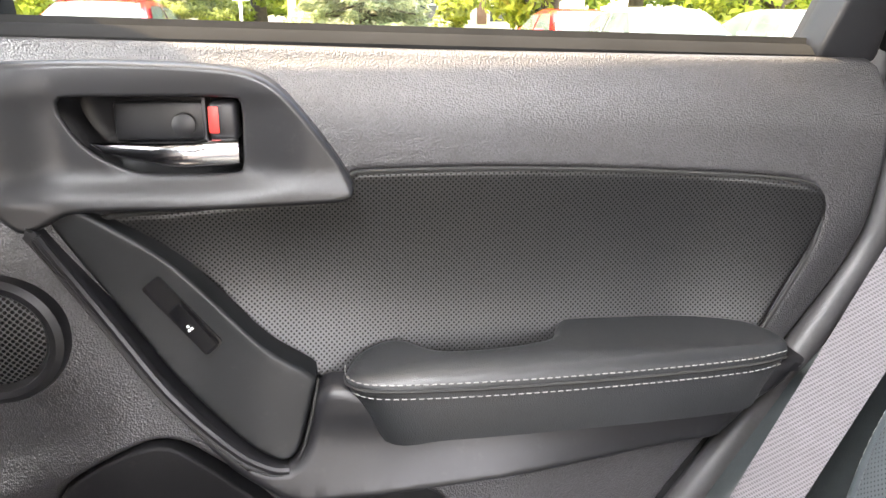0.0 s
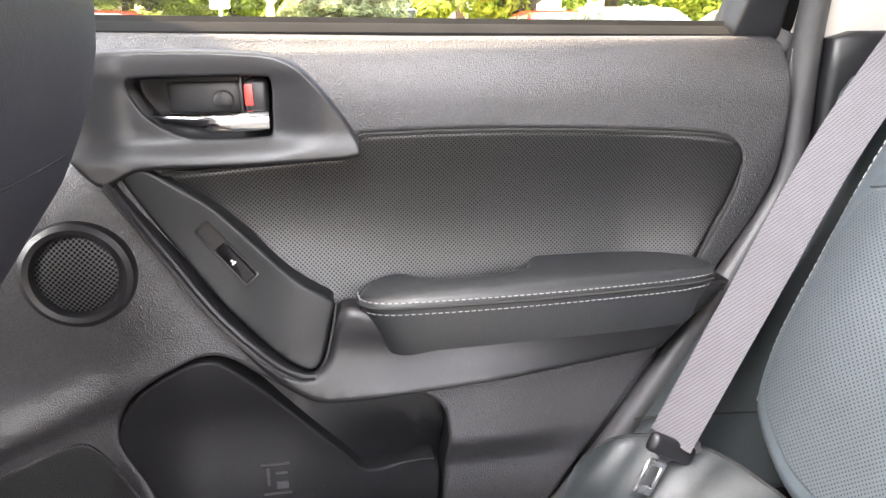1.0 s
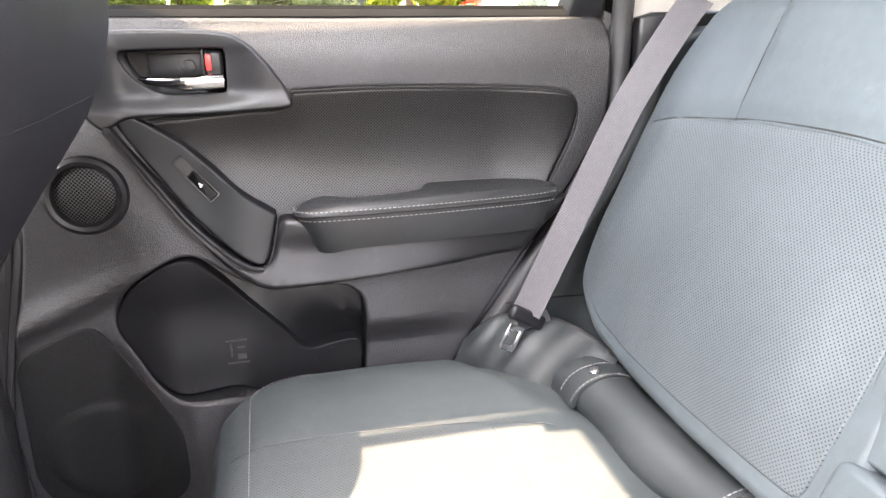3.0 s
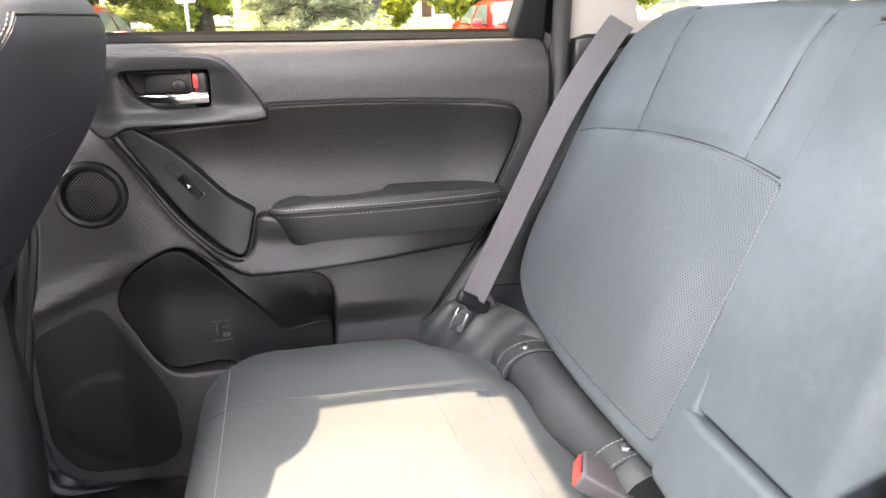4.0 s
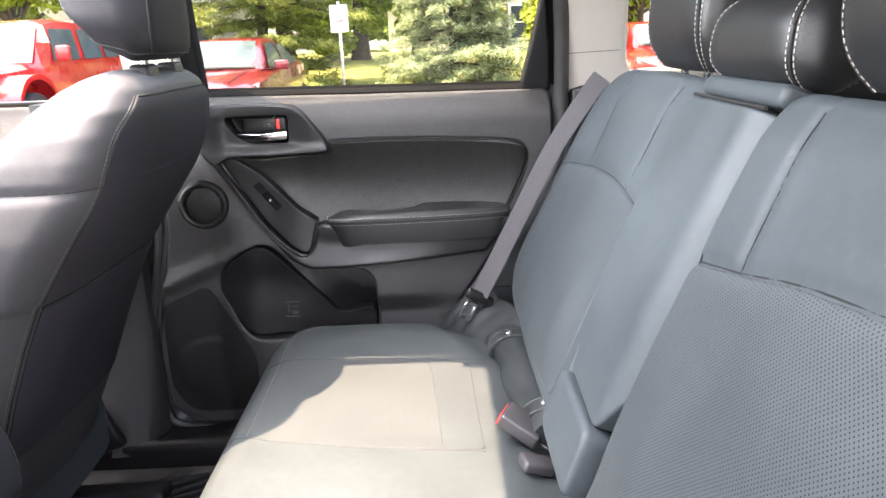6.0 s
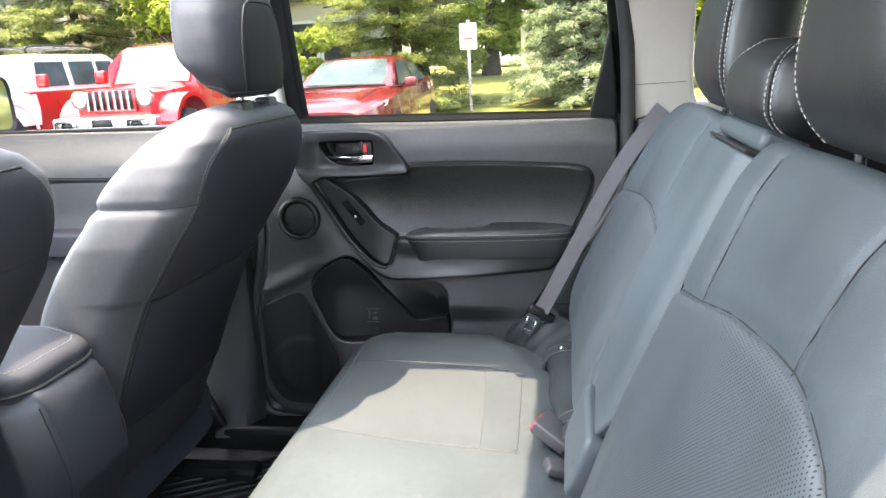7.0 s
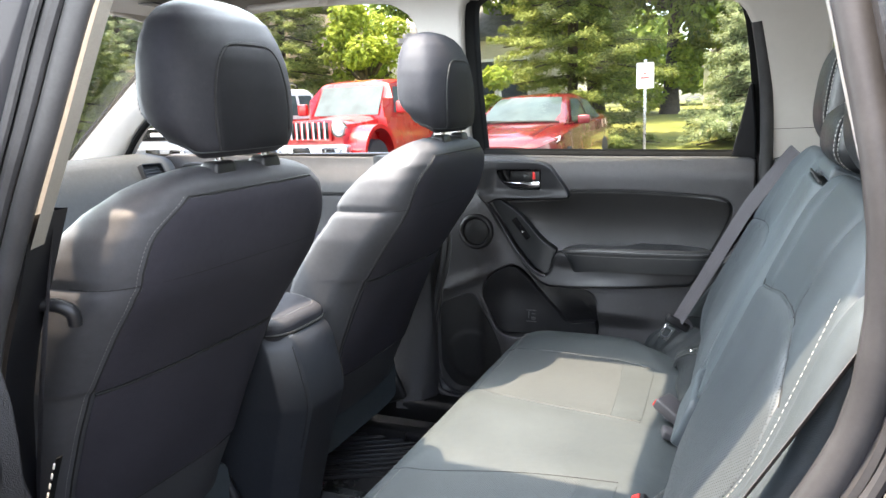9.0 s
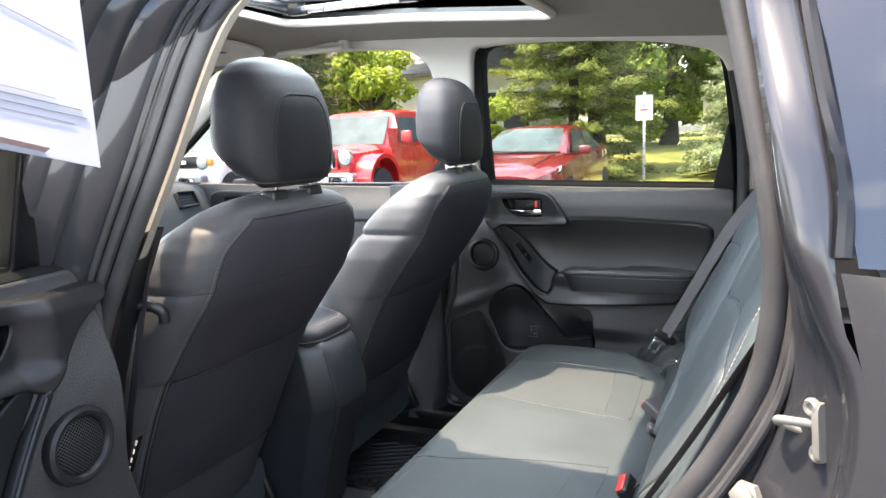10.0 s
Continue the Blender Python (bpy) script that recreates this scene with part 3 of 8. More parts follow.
    # handle surround with its cup
    bez = resample(curve([(-0.40, 1.172, 0), (-0.32, 1.170, 0), (-0.239, 1.171, 0), (-0.165, 1.168, 0), (-0.125, 1.160, 0), (-0.098, 1.136, 0), (-0.072, 1.101, 0), (-0.060, 1.078, 0), (-0.064, 1.067, 0),
                          (-0.10, 1.064, 0), (-0.18, 1.062, 0), (-0.262, 1.062, 0), (-0.288, 1.052, 0), (-0.302, 1.050, 0), (-0.322, 1.074, 0), (-0.352, 1.118, 0), (-0.385, 1.145, 0), (-0.40, 1.152, 0)], 5, True), 0.007, True)

    def bez_h(x, z):
        d = ((abs(x + 0.207) / 0.072) ** 4 + (abs(z - 1.117) / 0.032) ** 4) ** 0.25
        return 0.0885 + 0.010 * smoothstep(0.85, 1.65, d) - 0.010 * smoothstep(1.145, 1.175, z) + 0.006 * smoothstep(1.092, 1.070, z) + 0.012 * smoothstep(-0.27, -0.32, x)
    part("handle_surround", sheet([bez, cup], bez_h, P, 0.005, 0.03, 0.005, 0.003), "hard", door)
    part("handle_cup", loft([[P(p.x, p.y, bez_h(p.x, p.y) - 0.002) for p in cup], [P(-0.205 + (p.x + 0.205) * 0.97, 1.117 + (p.y - 1.117) * 0.95, 0.060) for p in cup], [P(-0.205 + (p.x + 0.205) * 0.93, 1.117 + (p.y - 1.117) * 0.90, 0.052) for p in cup], [P(-0.205, 1.117, 0.050) for p in cup]], caps=False), "gloss", door)
    part("handle_backing", block(P(-0.205, 1.124, 0.052), (0.075, 0.008, 0.030), 0.003, bm=None), "hard", door)
    part("inner_rib", block(P(-0.1705, 1.127, 0.066), (0.003, 0.024, 0.034), 0.001), "hard", door)
    part("screw_cover", lathe(P(-0.190, 1.121, 0.0575), P(0, 0, 1) - P(0, 0, 0), [(0.0092, -0.004), (0.0092, 0.0006), (0.0088, 0.0009), (0.0001, 0.0009)], 24), "hard", door)
    part("screw_ring", lathe(P(-0.190, 1.121, 0.0565), P(0, 0, 1) - P(0, 0, 0), [(0.0104, -0.004), (0.0104, 0.0006), (0.0094, 0.0006), (0.0094, -0.004)], 24), "seam", door)
    lever = []
    for i in range(15):
        t = i / 14
        x = -0.253 + 0.107 * t
        hh = 0.0012 + 0.0086 * min(1, t * 1.7) ** 0.55 + (0.0012 if t > 0.74 else 0)
        zc = 1.1115 - hh + (0.0022 if t > 0.74 else 0)
        dd = 0.004 + 0.004 * min(1, t * 2)
        hp = 0.079 + 0.005 * math.sin(math.pi * t)
        lever.append([P(x, zc + hh * math.copysign(abs(math.sin(a)) ** 0.6, math.sin(a)), hp + dd * math.cos(a)) for a in [2 * math.pi * k / 14 for k in range(14)]])
    part("lever", loft(lever), "chrome", door, "chrome pull lever")
    kn = part("lock_knob", block(P(-0.1565, 1.1265, 0.070), (0.022, 0.018, 0.031), 0.005, 3), "hard", door)
    part("red_mark", block(P(-0.1635, 1.1275, 0.0795), (0.0075, 0.0015, 0.020), 0.0005), "red_plastic", kn)
    # switch plate
    sw = resample(curve([(-0.289, 1.064, 0), (-0.283, 1.0705, 0), (-0.270, 1.067, 0), (-0.245, 1.052, 0), (-0.206, 1.024, 0), (-0.173, 0.990, 0), (-0.135, 0.950, 0), (-0.096, 0.922, 0), (-0.097, 0.912, 0), (-0.111, 0.862, 0),
                         (-0.122, 0.850, 0), (-0.135, 0.853, 0), (-0.160, 0.872, 0), (-0.203, 0.921, 0), (-0.242, 0.982, 0), (-0.275, 1.035, 0)], 4, True), 0.007, True)

    def sw_h(x, z):
        return 0.099 + 0.008 * smoothstep(-0.20, -0.12, x)
    part("switch_plate", sheet([sw], sw_h, P, 0.004, 0.03, 0.012), "silver", door, "satin black switch plate")
    q = Vector((0.044, -0.056)).normalized()

    def S(a, b, h):
        return P(-0.1955 + q.x * a - q.y * b, 0.9785 + q.y * a + q.x * b, h)
    frame_ = round_corners([(-0.036, -0.0085, 0), (0.036, -0.0085, 0), (0.036, 0.0085, 0), (-0.036, 0.0085, 0)], 0.003)
    part("switch_frame", loft([[S(p.x * k, p.y * k2, 0.1015 + h) for p in frame_] for k, k2, h in ((1, 1, 0), (1, 1, 0.0022), (0.95, 0.85, 0.0022), (0.94, 0.8, 0.0004))]), "gloss", door)
    rock = part("window_switch", loft([[S(0.012 + p.x * 0.62 * k, p.y * 0.78 * k, h + 0.05 * 0 + (0.0035 if p.x > 0 else 0)) for p in frame_] for k, h in ((1, 0.098), (1, 0.1050), (0.9, 0.1065))]), "gloss", door)
    ic = bmesh.new()
    for a, b in ((0.0035, 0.0), (0.0065, 0.0012), (0.0065, -0.0012)):
        lathe(S(a + 0.004, b, 0.1104), P(0, 0, 1) - P(0, 0, 0), [(0.0013, 0), (0.0012, 0.0006), (0.0001, 0.0006)], 10, ic)
    part("window_sign", ic, "white_plastic", rock)
    # rail that sweeps from the front edge down and along under the armrest
    rail = resample(curve([(-0.302, 1.056, 0), (-0.296, 1.060, 0), (-0.290, 1.052, 0), (-0.277, 1.031, 0), (-0.243, 0.977, 0), (-0.204, 0.915, 0), (-0.160, 0.866, 0), (-0.135, 0.848, 0), (-0.120, 0.846, 0)], 3)
                    + curve([(-0.106, 0.866, 0), (-0.092, 0.914, 0), (-0.06, 0.916, 0)], 3) + curve([(0.1, 0.915, 0), (0.25, 0.922, 0), (0.335, 0.918, 0)], 3)
                    + curve([(0.265, 0.838, 0), (0.125, 0.823, 0), (0.02, 0.816, 0), (-0.079, 0.811, 0), (-0.12, 0.813, 0), (-0.150, 0.832, 0), (-0.178, 0.860, 0), (-0.236, 0.940, 0), (-0.288, 1.030, 0), (-0.303, 1.052, 0)], 3), 0.008, True)

    def rail_h(x, z):
        k = smoothstep(-0.13, -0.04, x)
        return 0.113 + 0.007 * k - 0.004 * k * smoothstep(0.86, 0.82, z) + 0.008 * k * smoothstep(0.87, 0.90, z)
    part("rail", sheet([rail], rail_h, P, 0.010, 0.03, 0.011), "hard", door)
    ridge = curve([(-0.290, 1.048, 0), (-0.281, 1.032, 0), (-0.2475, 0.978, 0), (-0.2085, 0.917, 0), (-0.1645, 0.8675, 0), (-0.1375, 0.8485, 0), (-0.121, 0.845, 0)], 8)
    part("rail_ridge", tube([P(p.x, p.y, 0.1120) for p in ridge], 0.0036, 8), "hard", door)
    part("rail_groove", tube([P(p.x - 0.0052, p.y - 0.0034, 0.1132) for p in ridge], 0.0009, 6), "seam", door)
    part("plate_joint", tube([P(x, z, h) for x, z, h in ((-0.093, 0.922, 0.110), (-0.099, 0.895, 0.1125), (-0.107, 0.866, 0.113), (-0.113, 0.853, 0.111))], 0.0012, 6), "seam", door)
    # armrest
    top = resample(curve([(-0.069, 0.668, 0), (-0.070, 0.690, 0), (-0.058, 0.717, 0), (-0.036, 0.729, 0), (-0.016, 0.722, 0), (0.004, 0.698, 0), (0.03, 0.692, 0), (0.072, 0.694, 0), (0.108, 0.706, 0), (0.120, 0.733, 0), (0.135, 0.752, 0), (0.168, 0.757, 0), (0.247, 0.745, 0), (0.30, 0.725, 0), (0.318, 0.695, 0),
                           (0.312, 0.672, 0), (0.27, 0.660, 0), (0.18, 0.652, 0), (0.08, 0.648, 0), (0.0, 0.649, 0), (-0.05, 0.654, 0)], 4, True), 0.008, True)

    def arm_h(x, y):
        return 0.9375 + 0.004 * math.sin(math.pi * max(0, min(1, (x + 0.07) / 0.39))) - 0.006 * smoothstep(0.0, -0.07, x) - 0.004 * smoothstep(0.67, 0.65, y)

    def A(x, y, z):
        # the front end slopes back towards its foot
        k = max(0, 0.925 - z) / 0.05
        return warp(Vector((x + 0.022 * k * smoothstep(0.04, -0.06, x) - 0.02 * k * smoothstep(0.27, 0.32, x), y + 0.008 * k, z)))
    arm = part("armrest", sheet([top], arm_h, A, 0.010, 0.062, 0.010), "arm_leather", door, "padded leather armrest with white stitching")
    for dz, yy in ((0.003, -0.0006), (-0.010, -0.0008)):
        line = [A(p.x, p.y + yy, 0.9275 + dz) for p in curve([(-0.0705, 0.690, 0), (-0.0690, 0.668, 0), (-0.05, 0.6535, 0), (0.0, 0.6485, 0), (0.08, 0.6475, 0), (0.18, 0.6515, 0), (0.27, 0.6595, 0), (0.312, 0.6715, 0)], 6)]
        part("stitching", stitches(line, 0.0040, 0.0026, 0.0006), "thread_dim", arm)
    line = [A(p.x, p.y, 0.924) for p in curve([(-0.0708, 0.690, 0), (-0.0692, 0.668, 0), (-0.05, 0.6535, 0), (0.0, 0.6485, 0), (0.08, 0.6475, 0), (0.18, 0.6515, 0), (0.27, 0.6595, 0), (0.312, 0.6715, 0)], 6)]
    part("armrest_seam", tube(line, 0.0016, 6), "seam", arm)
    # tweeter
    ax = P(0, 0, 1) - P(0, 0, 0)
    c = P(-0.333, 0.967, 0.1075)
    sp = part("speaker_ring", lathe(c, ax, [(0.053, -0.008), (0.053, 0.000), (0.051, 0.006), (0.046, 0.009), (0.041, 0.0075), (0.0375, 0.002), (0.0365, -0.006)], 48), "hard", door)
    part("speaker_mesh", lathe(c, ax, [(0.0372, -0.004), (0.037, 0.0015), (0.030, 0.004), (0.018, 0.0055), (0.0001, 0.006)], 48), "grille_yz" if open_door else "grille", sp)
    # woofer grille
    gr = resample(round_corners([(-0.468, 0.735, 0), (-0.372, 0.776, 0), (-0.350, 0.768, 0), (-0.262, 0.600, 0), (-0.262, 0.50, 0), (-0.30, 0.466, 0), (-0.43, 0.470, 0), (-0.472, 0.53, 0)], 0.03), 0.010, True)

    def gr_h(x, z):
        d = math.hypot(x + 0.365, z - 0.575)
        return base_h(x, z) + 0.003 + 0.005 * smoothstep(0.085, 0.07, d)
    part("woofer_grille", sheet([gr], gr_h, P, 0.003, 0.012, 0.012), "woofer_mesh_yz" if open_door else "woofer_mesh", door)
    # sill strip, window frame, corner trim, glass
    tilt = 0.32

    def G(x, z, h):
        return warp(Vector((x, 0.787 - h - (z - 1.18) * tilt, z)))
    part("sill_seal", loft([[G(x, z + 0.0137 * (0.355 - x) / 0.72 , h) for z, h in ((1.165, -0.004), (1.165, 0.030), (1.1755, 0.030), (1.182, 0.021), (1.1845, 0.010), (1.190, 0.006), (1.190, -0.004))] for x in [-0.42 + 0.8 * i / 20 for i in range(21)]]), "matte", door)
    part("outer_moulding", loft([[G(x, z + 0.0137 * (0.355 - x) / 0.72, h) for z, h in ((1.14, -0.010), (1.184, -0.010), (1.186, -0.022), (1.178, -0.09), (1.14, -0.10))] for x in (-0.43, -0.2, 0.0, 0.2, 0.43)]), "matte", door)
    hole = resample(curve([(-0.325, 1.20, 0), (-0.318, 1.40, 0), (-0.303, 1.57, 0), (-0.285, 1.600, 0), (-0.235, 1.612, 0), (-0.05, 1.608, 0), (0.20, 1.588, 0), (0.315, 1.567, 0), (0.348, 1.555, 0), (0.372, 1.52, 0), (0.390, 1.40, 0), (0.408, 1.20, 0)], 4)
                    + [Vector((0.395, 1.175, 0)), Vector((-0.325, 1.19, 0))], 0.02, True)
    outer = resample([(-0.40, 1.17, 0), (-0.385, 1.40, 0), (-0.355, 1.62, 0), (-0.30, 1.645, 0), (0.0, 1.642, 0), (0.33, 1.605, 0), (0.395, 1.58, 0), (0.42, 1.50, 0), (0.445, 1.17, 0)], 0.02, True)
    part("window_frame", sheet([outer, hole], lambda u, v: 0.012, G, 0.006, 0.04, 0.05, 0.006), "matte" if not open_door else "gloss", door)
    tri = [(0.352, 1.172, 0), (0.414, 1.168, 0), (0.409, 1.26, 0), (0.398, 1.355, 0), (0.392, 1.36, 0), (0.381, 1.30, 0)]
    part("corner_trim", sheet([resample(round_corners(tri, 0.008), 0.006, True)], lambda u, v: 0.034, G, 0.005, 0.05, 0.02), "hard", door)
    pane = part("window_pane", sheet([resample([(-0.36, 1.15, 0), (-0.34, 1.62, 0), (0.36, 1.60, 0), (0.42, 1.15, 0)], 0.05, True)], lambda u, v: -0.006, G, 0.001, 0.0015, 0.2), "privacy", door)
    tx = bmesh.new()
    for i, wd in enumerate((0.009, 0.013, 0.011, 0.007, 0.010, 0.006)):
        block(G(0.345 + 0.002 * (i % 2), 1.262 - 0.0048 * i, -0.0035), (wd, 0.0006, 0.0010), 0, bm=tx)
    part("glass_marking", tx, "white_plastic", pane)
    # outer skin closes the door
    skin = resample([(-0.44, 1.16, 0), (-0.46, 0.90, 0), (-0.50, 0.64, 0), (-0.50, 0.45, 0), (-0.10, 0.40, 0), (0.09, 0.50, 0), (0.20, 0.66, 0), (0.34, 0.86, 0), (0.45, 0.98, 0), (0.47, 1.10, 0), (0.45, 1.17, 0)], 0.03, True)
    part("outer_skin", sheet([skin], lambda u, v: -0.07 + 0.05 * ((v - 0.85) / 0.4) ** 2, P, 0.008, 0.03, 0.06), "body", door)
    edge = resample([(-0.44, 1.16, 0), (-0.46, 0.90, 0), (-0.50, 0.64, 0), (-0.50, 0.45, 0), (-0.10, 0.40, 0), (0.09, 0.50, 0), (0.20, 0.66, 0), (0.34, 0.86, 0), (0.44, 0.98, 0), (0.455, 1.10, 0), (0.44, 1.17, 0)], 0.02, True)
    part("door_edge", loft([[P(p.x, p.y, h) for p in edge] for h in (-0.05, 0.04)], caps=False), "body", door)
    part("edge_seal", tube([P(p.x, p.y, 0.055) for p in resample([(-0.425, 1.16, 0), (-0.435, 0.91, 0), (-0.498, 0.65, 0), (-0.495, 0.49, 0), (-0.43, 0.435, 0), (-0.10, 0.425, 0), (0.075, 0.52, 0), (0.17, 0.65, 0), (0.38, 0.945, 0), (0.425, 1.03, 0), (0.43, 1.16, 0)], 0.02)], 0.011, 8), "rubber", door)
    return door


rear_door("rear_door", "closed rear car door with black trim, perforated leather insert and window", lambda p: p, False)
HINGE, SWING = Vector((-0.446, -0.715, 0)), radians(88)


def swung(p):
    s, q = p.x + 0.46, 0.80 - p.y
    return Vector((HINGE.x + s * math.cos(SWING) + q * math.sin(SWING), HINGE.y - s * math.sin(SWING) + q * math.cos(SWING), p.z))


rear_door("rear_door", "rear car door swung wide open, dark grey with black trim", swung, True)

# ---- body shell ----
def roof_z(x, y):
    xs = (-1.45, -1.1, -0.8, -0.4, 0.0, 0.4, 0.9, 1.5)
    zs = (1.60, 1.655, 1.69, 1.672, 1.640, 1.612, 1.575, 1.50)
    for a, b, c, d in zip(xs, xs[1:], zs, zs[1:]):
        if x <= b:
            z = c + (d - c) * (x - a) / (b - a)
            break
    else:
        z = zs[-1]
    return z - 0.022 * smoothstep(0.36, 0.62, abs(y)) - 0.012 * (y / 0.6) ** 2


rim_out = resample([(-1.30, -0.60, 0), (-1.30, 0.60, 0), (1.45, 0.60, 0), (1.45, -0.60, 0)], 0.05, True)
sun_hole = resample(round_corners([(-0.77, -0.32, 0), (-0.77, 0.320, 0), (0.01, 0.320, 0), (0.01, -0.32, 0)], 0.05), 0.03, True)
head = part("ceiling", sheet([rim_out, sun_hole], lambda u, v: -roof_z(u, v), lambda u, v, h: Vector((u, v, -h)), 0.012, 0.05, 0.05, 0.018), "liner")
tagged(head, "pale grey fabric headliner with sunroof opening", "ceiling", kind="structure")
skin = part("roof_skin", sheet([resample([(-1.2, -0.64, 0), (-1.2, 0.64, 0), (1.5, 0.64, 0), (1.5, -0.64, 0)], 0.06, True), sun_hole], lambda u, v: roof_z(u, v * 0.9) + 0.055, lambda u, v, h: Vector((u, v, h)), 0.02, 0.03, 0.08), "body")
tagged(skin, "dark grey painted car roof", "car roof", kind="structure")
sr = thing("sunroof", "open sunroof with black rails and cassette", "sunroof", (-0.4, 0, 1.66))
part("cassette", loft([[Vector((-0.385 + (p.x + 0.385) * k, p.y * k, roof_z(p.x, p.y) + h)) for p in sun_hole] for k, h in ((1.0, -0.002), (1.0, 0.05), (0.965, 0.05), (0.965, 0.066))], caps=False), "gloss", sr)
part("ring_trim", tube([Vector((p.x, p.y, roof_z(p.x, p.y) - 0.006)) for p in sun_hole], 0.011, 8, closed=True), "pillar", sr)
for sy in (-1, 1):
    part("rail", block((-0.385, sy * 0.31 - 0.025, 1.705), (0.74, 0.022, 0.018), 0.003), "steel", sr)
    for x in (-0.70, -0.36, -0.06):
        part("bracket", block((x, sy * 0.295 - 0.025, 1.70), (0.05, 0.03, 0.02), 0.004), "gloss", sr)
part("glass_panel", sheet([resample(round_corners([(-0.055, -0.40, 0), (-0.055, 0.36, 0), (0.62, 0.36, 0), (0.62, -0.40, 0)], 0.03), 0.04, True)], lambda u, v: roof_z(u, v) + 0.10, lambda u, v, h: Vector((u, v, h)), 0.003, 0.008, 0.06), "gloss", sr, "dark glass panel slid back over the roof")
part("deflector", block((-0.745, 0, 1.712), (0.02, 0.56, 0.03), 0.004), "gloss", sr)


def side_y(z):
    return 0.748 - 0.32 * (z - 1.18)


def upper_side(sign):
    """The pale pillar trim above the belt line, with its three windows."""
    out = resample([(-1.78, 1.10, 0), (-1.735, 1.20, 0), (-1.632, 1.306, 0), (-1.447, 1.426, 0), (-1.337, 1.502, 0), (-1.23, 1.60, 0), (-1.15, 1.65, 0), (-0.8, 1.665, 0), (-0.3, 1.645, 0), (0.4, 1.595, 0), (1.35, 1.52, 0), (1.5, 1.10, 0)], 0.03, True)
    fw = resample(curve([(-1.705, 1.20, 0), (-1.605, 1.286, 0), (-1.42, 1.404, 0), (-1.31, 1.480, 0), (-1.20, 1.572, 0), (-1.12, 1.615, 0), (-0.925, 1.632, 0), (-0.60, 1.622, 0), (-0.515, 1.60, 0), (-0.470, 1.54, 0), (-0.470, 1.35, 0)], 5) + [Vector((-0.48, 1.13, 0)), Vector((-1.71, 1.13, 0))], 0.02, True)
    rw = resample(curve([(-0.360, 1.20, 0), (-0.350, 1.40, 0), (-0.326, 1.588, 0), (-0.290, 1.604, 0), (-0.235, 1.609, 0), (-0.05, 1.605, 0), (0.20, 1.585, 0), (0.320, 1.560, 0), (0.355, 1.546, 0), (0.384, 1.51, 0), (0.420, 1.40, 0), (0.440, 1.20, 0)], 4)
                  + [Vector((0.440, 1.13, 0)), Vector((-0.365, 1.13, 0))], 0.02, True)
    qw = resample(curve([(0.575, 1.22, 0), (0.565, 1.38, 0), (0.572, 1.50, 0), (0.62, 1.525, 0), (0.90, 1.495, 0), (1.02, 1.44, 0), (1.08, 1.30, 0), (1.05, 1.235, 0), (0.80, 1.215, 0), (0.61, 1.205, 0)], 4, True), 0.02, True)
    if sign < 0:
        # the open rear door leaves its whole aperture free
        out = resample([(0.502, 1.17, 0), (0.488, 1.251, 0), (0.478, 1.290, 0), (0.466, 1.344, 0), (0.457, 1.390, 0), (0.440, 1.46, 0), (0.410, 1.575, 0), (1.35, 1.52, 0), (1.5, 1.16, 0)], 0.03, True)
        loops = [out, qw]
    else:
        loops = [out, fw, rw, qw]
    ob = part("trim_upper", sheet(loops, lambda u, v: 0.0, lambda u, v, h: Vector((u, sign * (side_y(v) - h - (0.05 if sign < 0 else 0)), v)), 0.01, 0.03, 0.05, 0.012), "pillar")
    tagged(ob, "pale grey moulded window pillar trim", "pillar trim", kind="structure")
    if sign < 0:
        return loops
    pane = part("window_quarter", sheet([resample([(0.54, 1.18, 0), (0.54, 1.55, 0), (1.05, 1.50, 0), (1.12, 1.19, 0)], 0.1, True)], lambda u, v: -0.035, lambda u, v, h: Vector((u, sign * (side_y(v) - h), v)), 0.001, 0.002, 0.3), "privacy")
    pane.visible_shadow = False
    tagged(pane, "tinted rear quarter window glass", "window", kind="structure")
    return loops


upper_side(1)
upper_side(-1)
tagged(part("trim_line", tube([Vector((x, side_y(1.243) - 0.001, 1.243 + 0.02 * (x - 0.42))) for x in (0.446, 0.48, 0.52, 0.556)], 0.0006, 6), "seam"), "thin joint in the pale pillar trim", "joint", kind="structure")
fp = part("window_front", sheet([resample([(-1.73, 1.15, 0), (-1.70, 1.24, 0), (-1.15, 1.64, 0), (-0.46, 1.64, 0), (-0.45, 1.15, 0)], 0.1, True)], lambda u, v: -0.04, lambda u, v, h: Vector((u, side_y(v) - h, v)), 0.001, 0.002, 0.3), "glass")
fp.visible_shadow = False
tagged(fp, "clear front side window glass", "window", kind="structure")
# windscreen, bulkhead, tail
ws = part("windscreen", loft([[Vector((x, y * (0.70 - 0.06 * t), z)) for y in (1, 0.5, 0, -0.5, -1)] for t, x, z in ((0, -2.02, 1.10), (0.5, -1.66, 1.38), (1, -1.27, 1.62))], closed=False), "windscreen")
ws.data.flip_normals()
ws.visible_shadow = False
tagged(ws, "dusty raked windscreen glass", "windscreen", kind="structure")
WS_EDGE = [(-2.03, 0.715, 1.150), (-1.84, 0.70, 1.285), (-1.636, 0.68, 1.416), (-1.510, 0.665, 1.494), (-1.375, 0.645, 1.567), (-1.199, 0.60, 1.640), (-1.08, 0.575, 1.662)]
DOOR_EDGE = [(-1.80, 0.735, 1.130), (-1.712, 0.728, 1.200), (-1.610, 0.704, 1.286), (-1.425, 0.668, 1.404), (-1.315, 0.642, 1.480), (-1.200, 0.612, 1.572), (-1.07, 0.585, 1.628)]
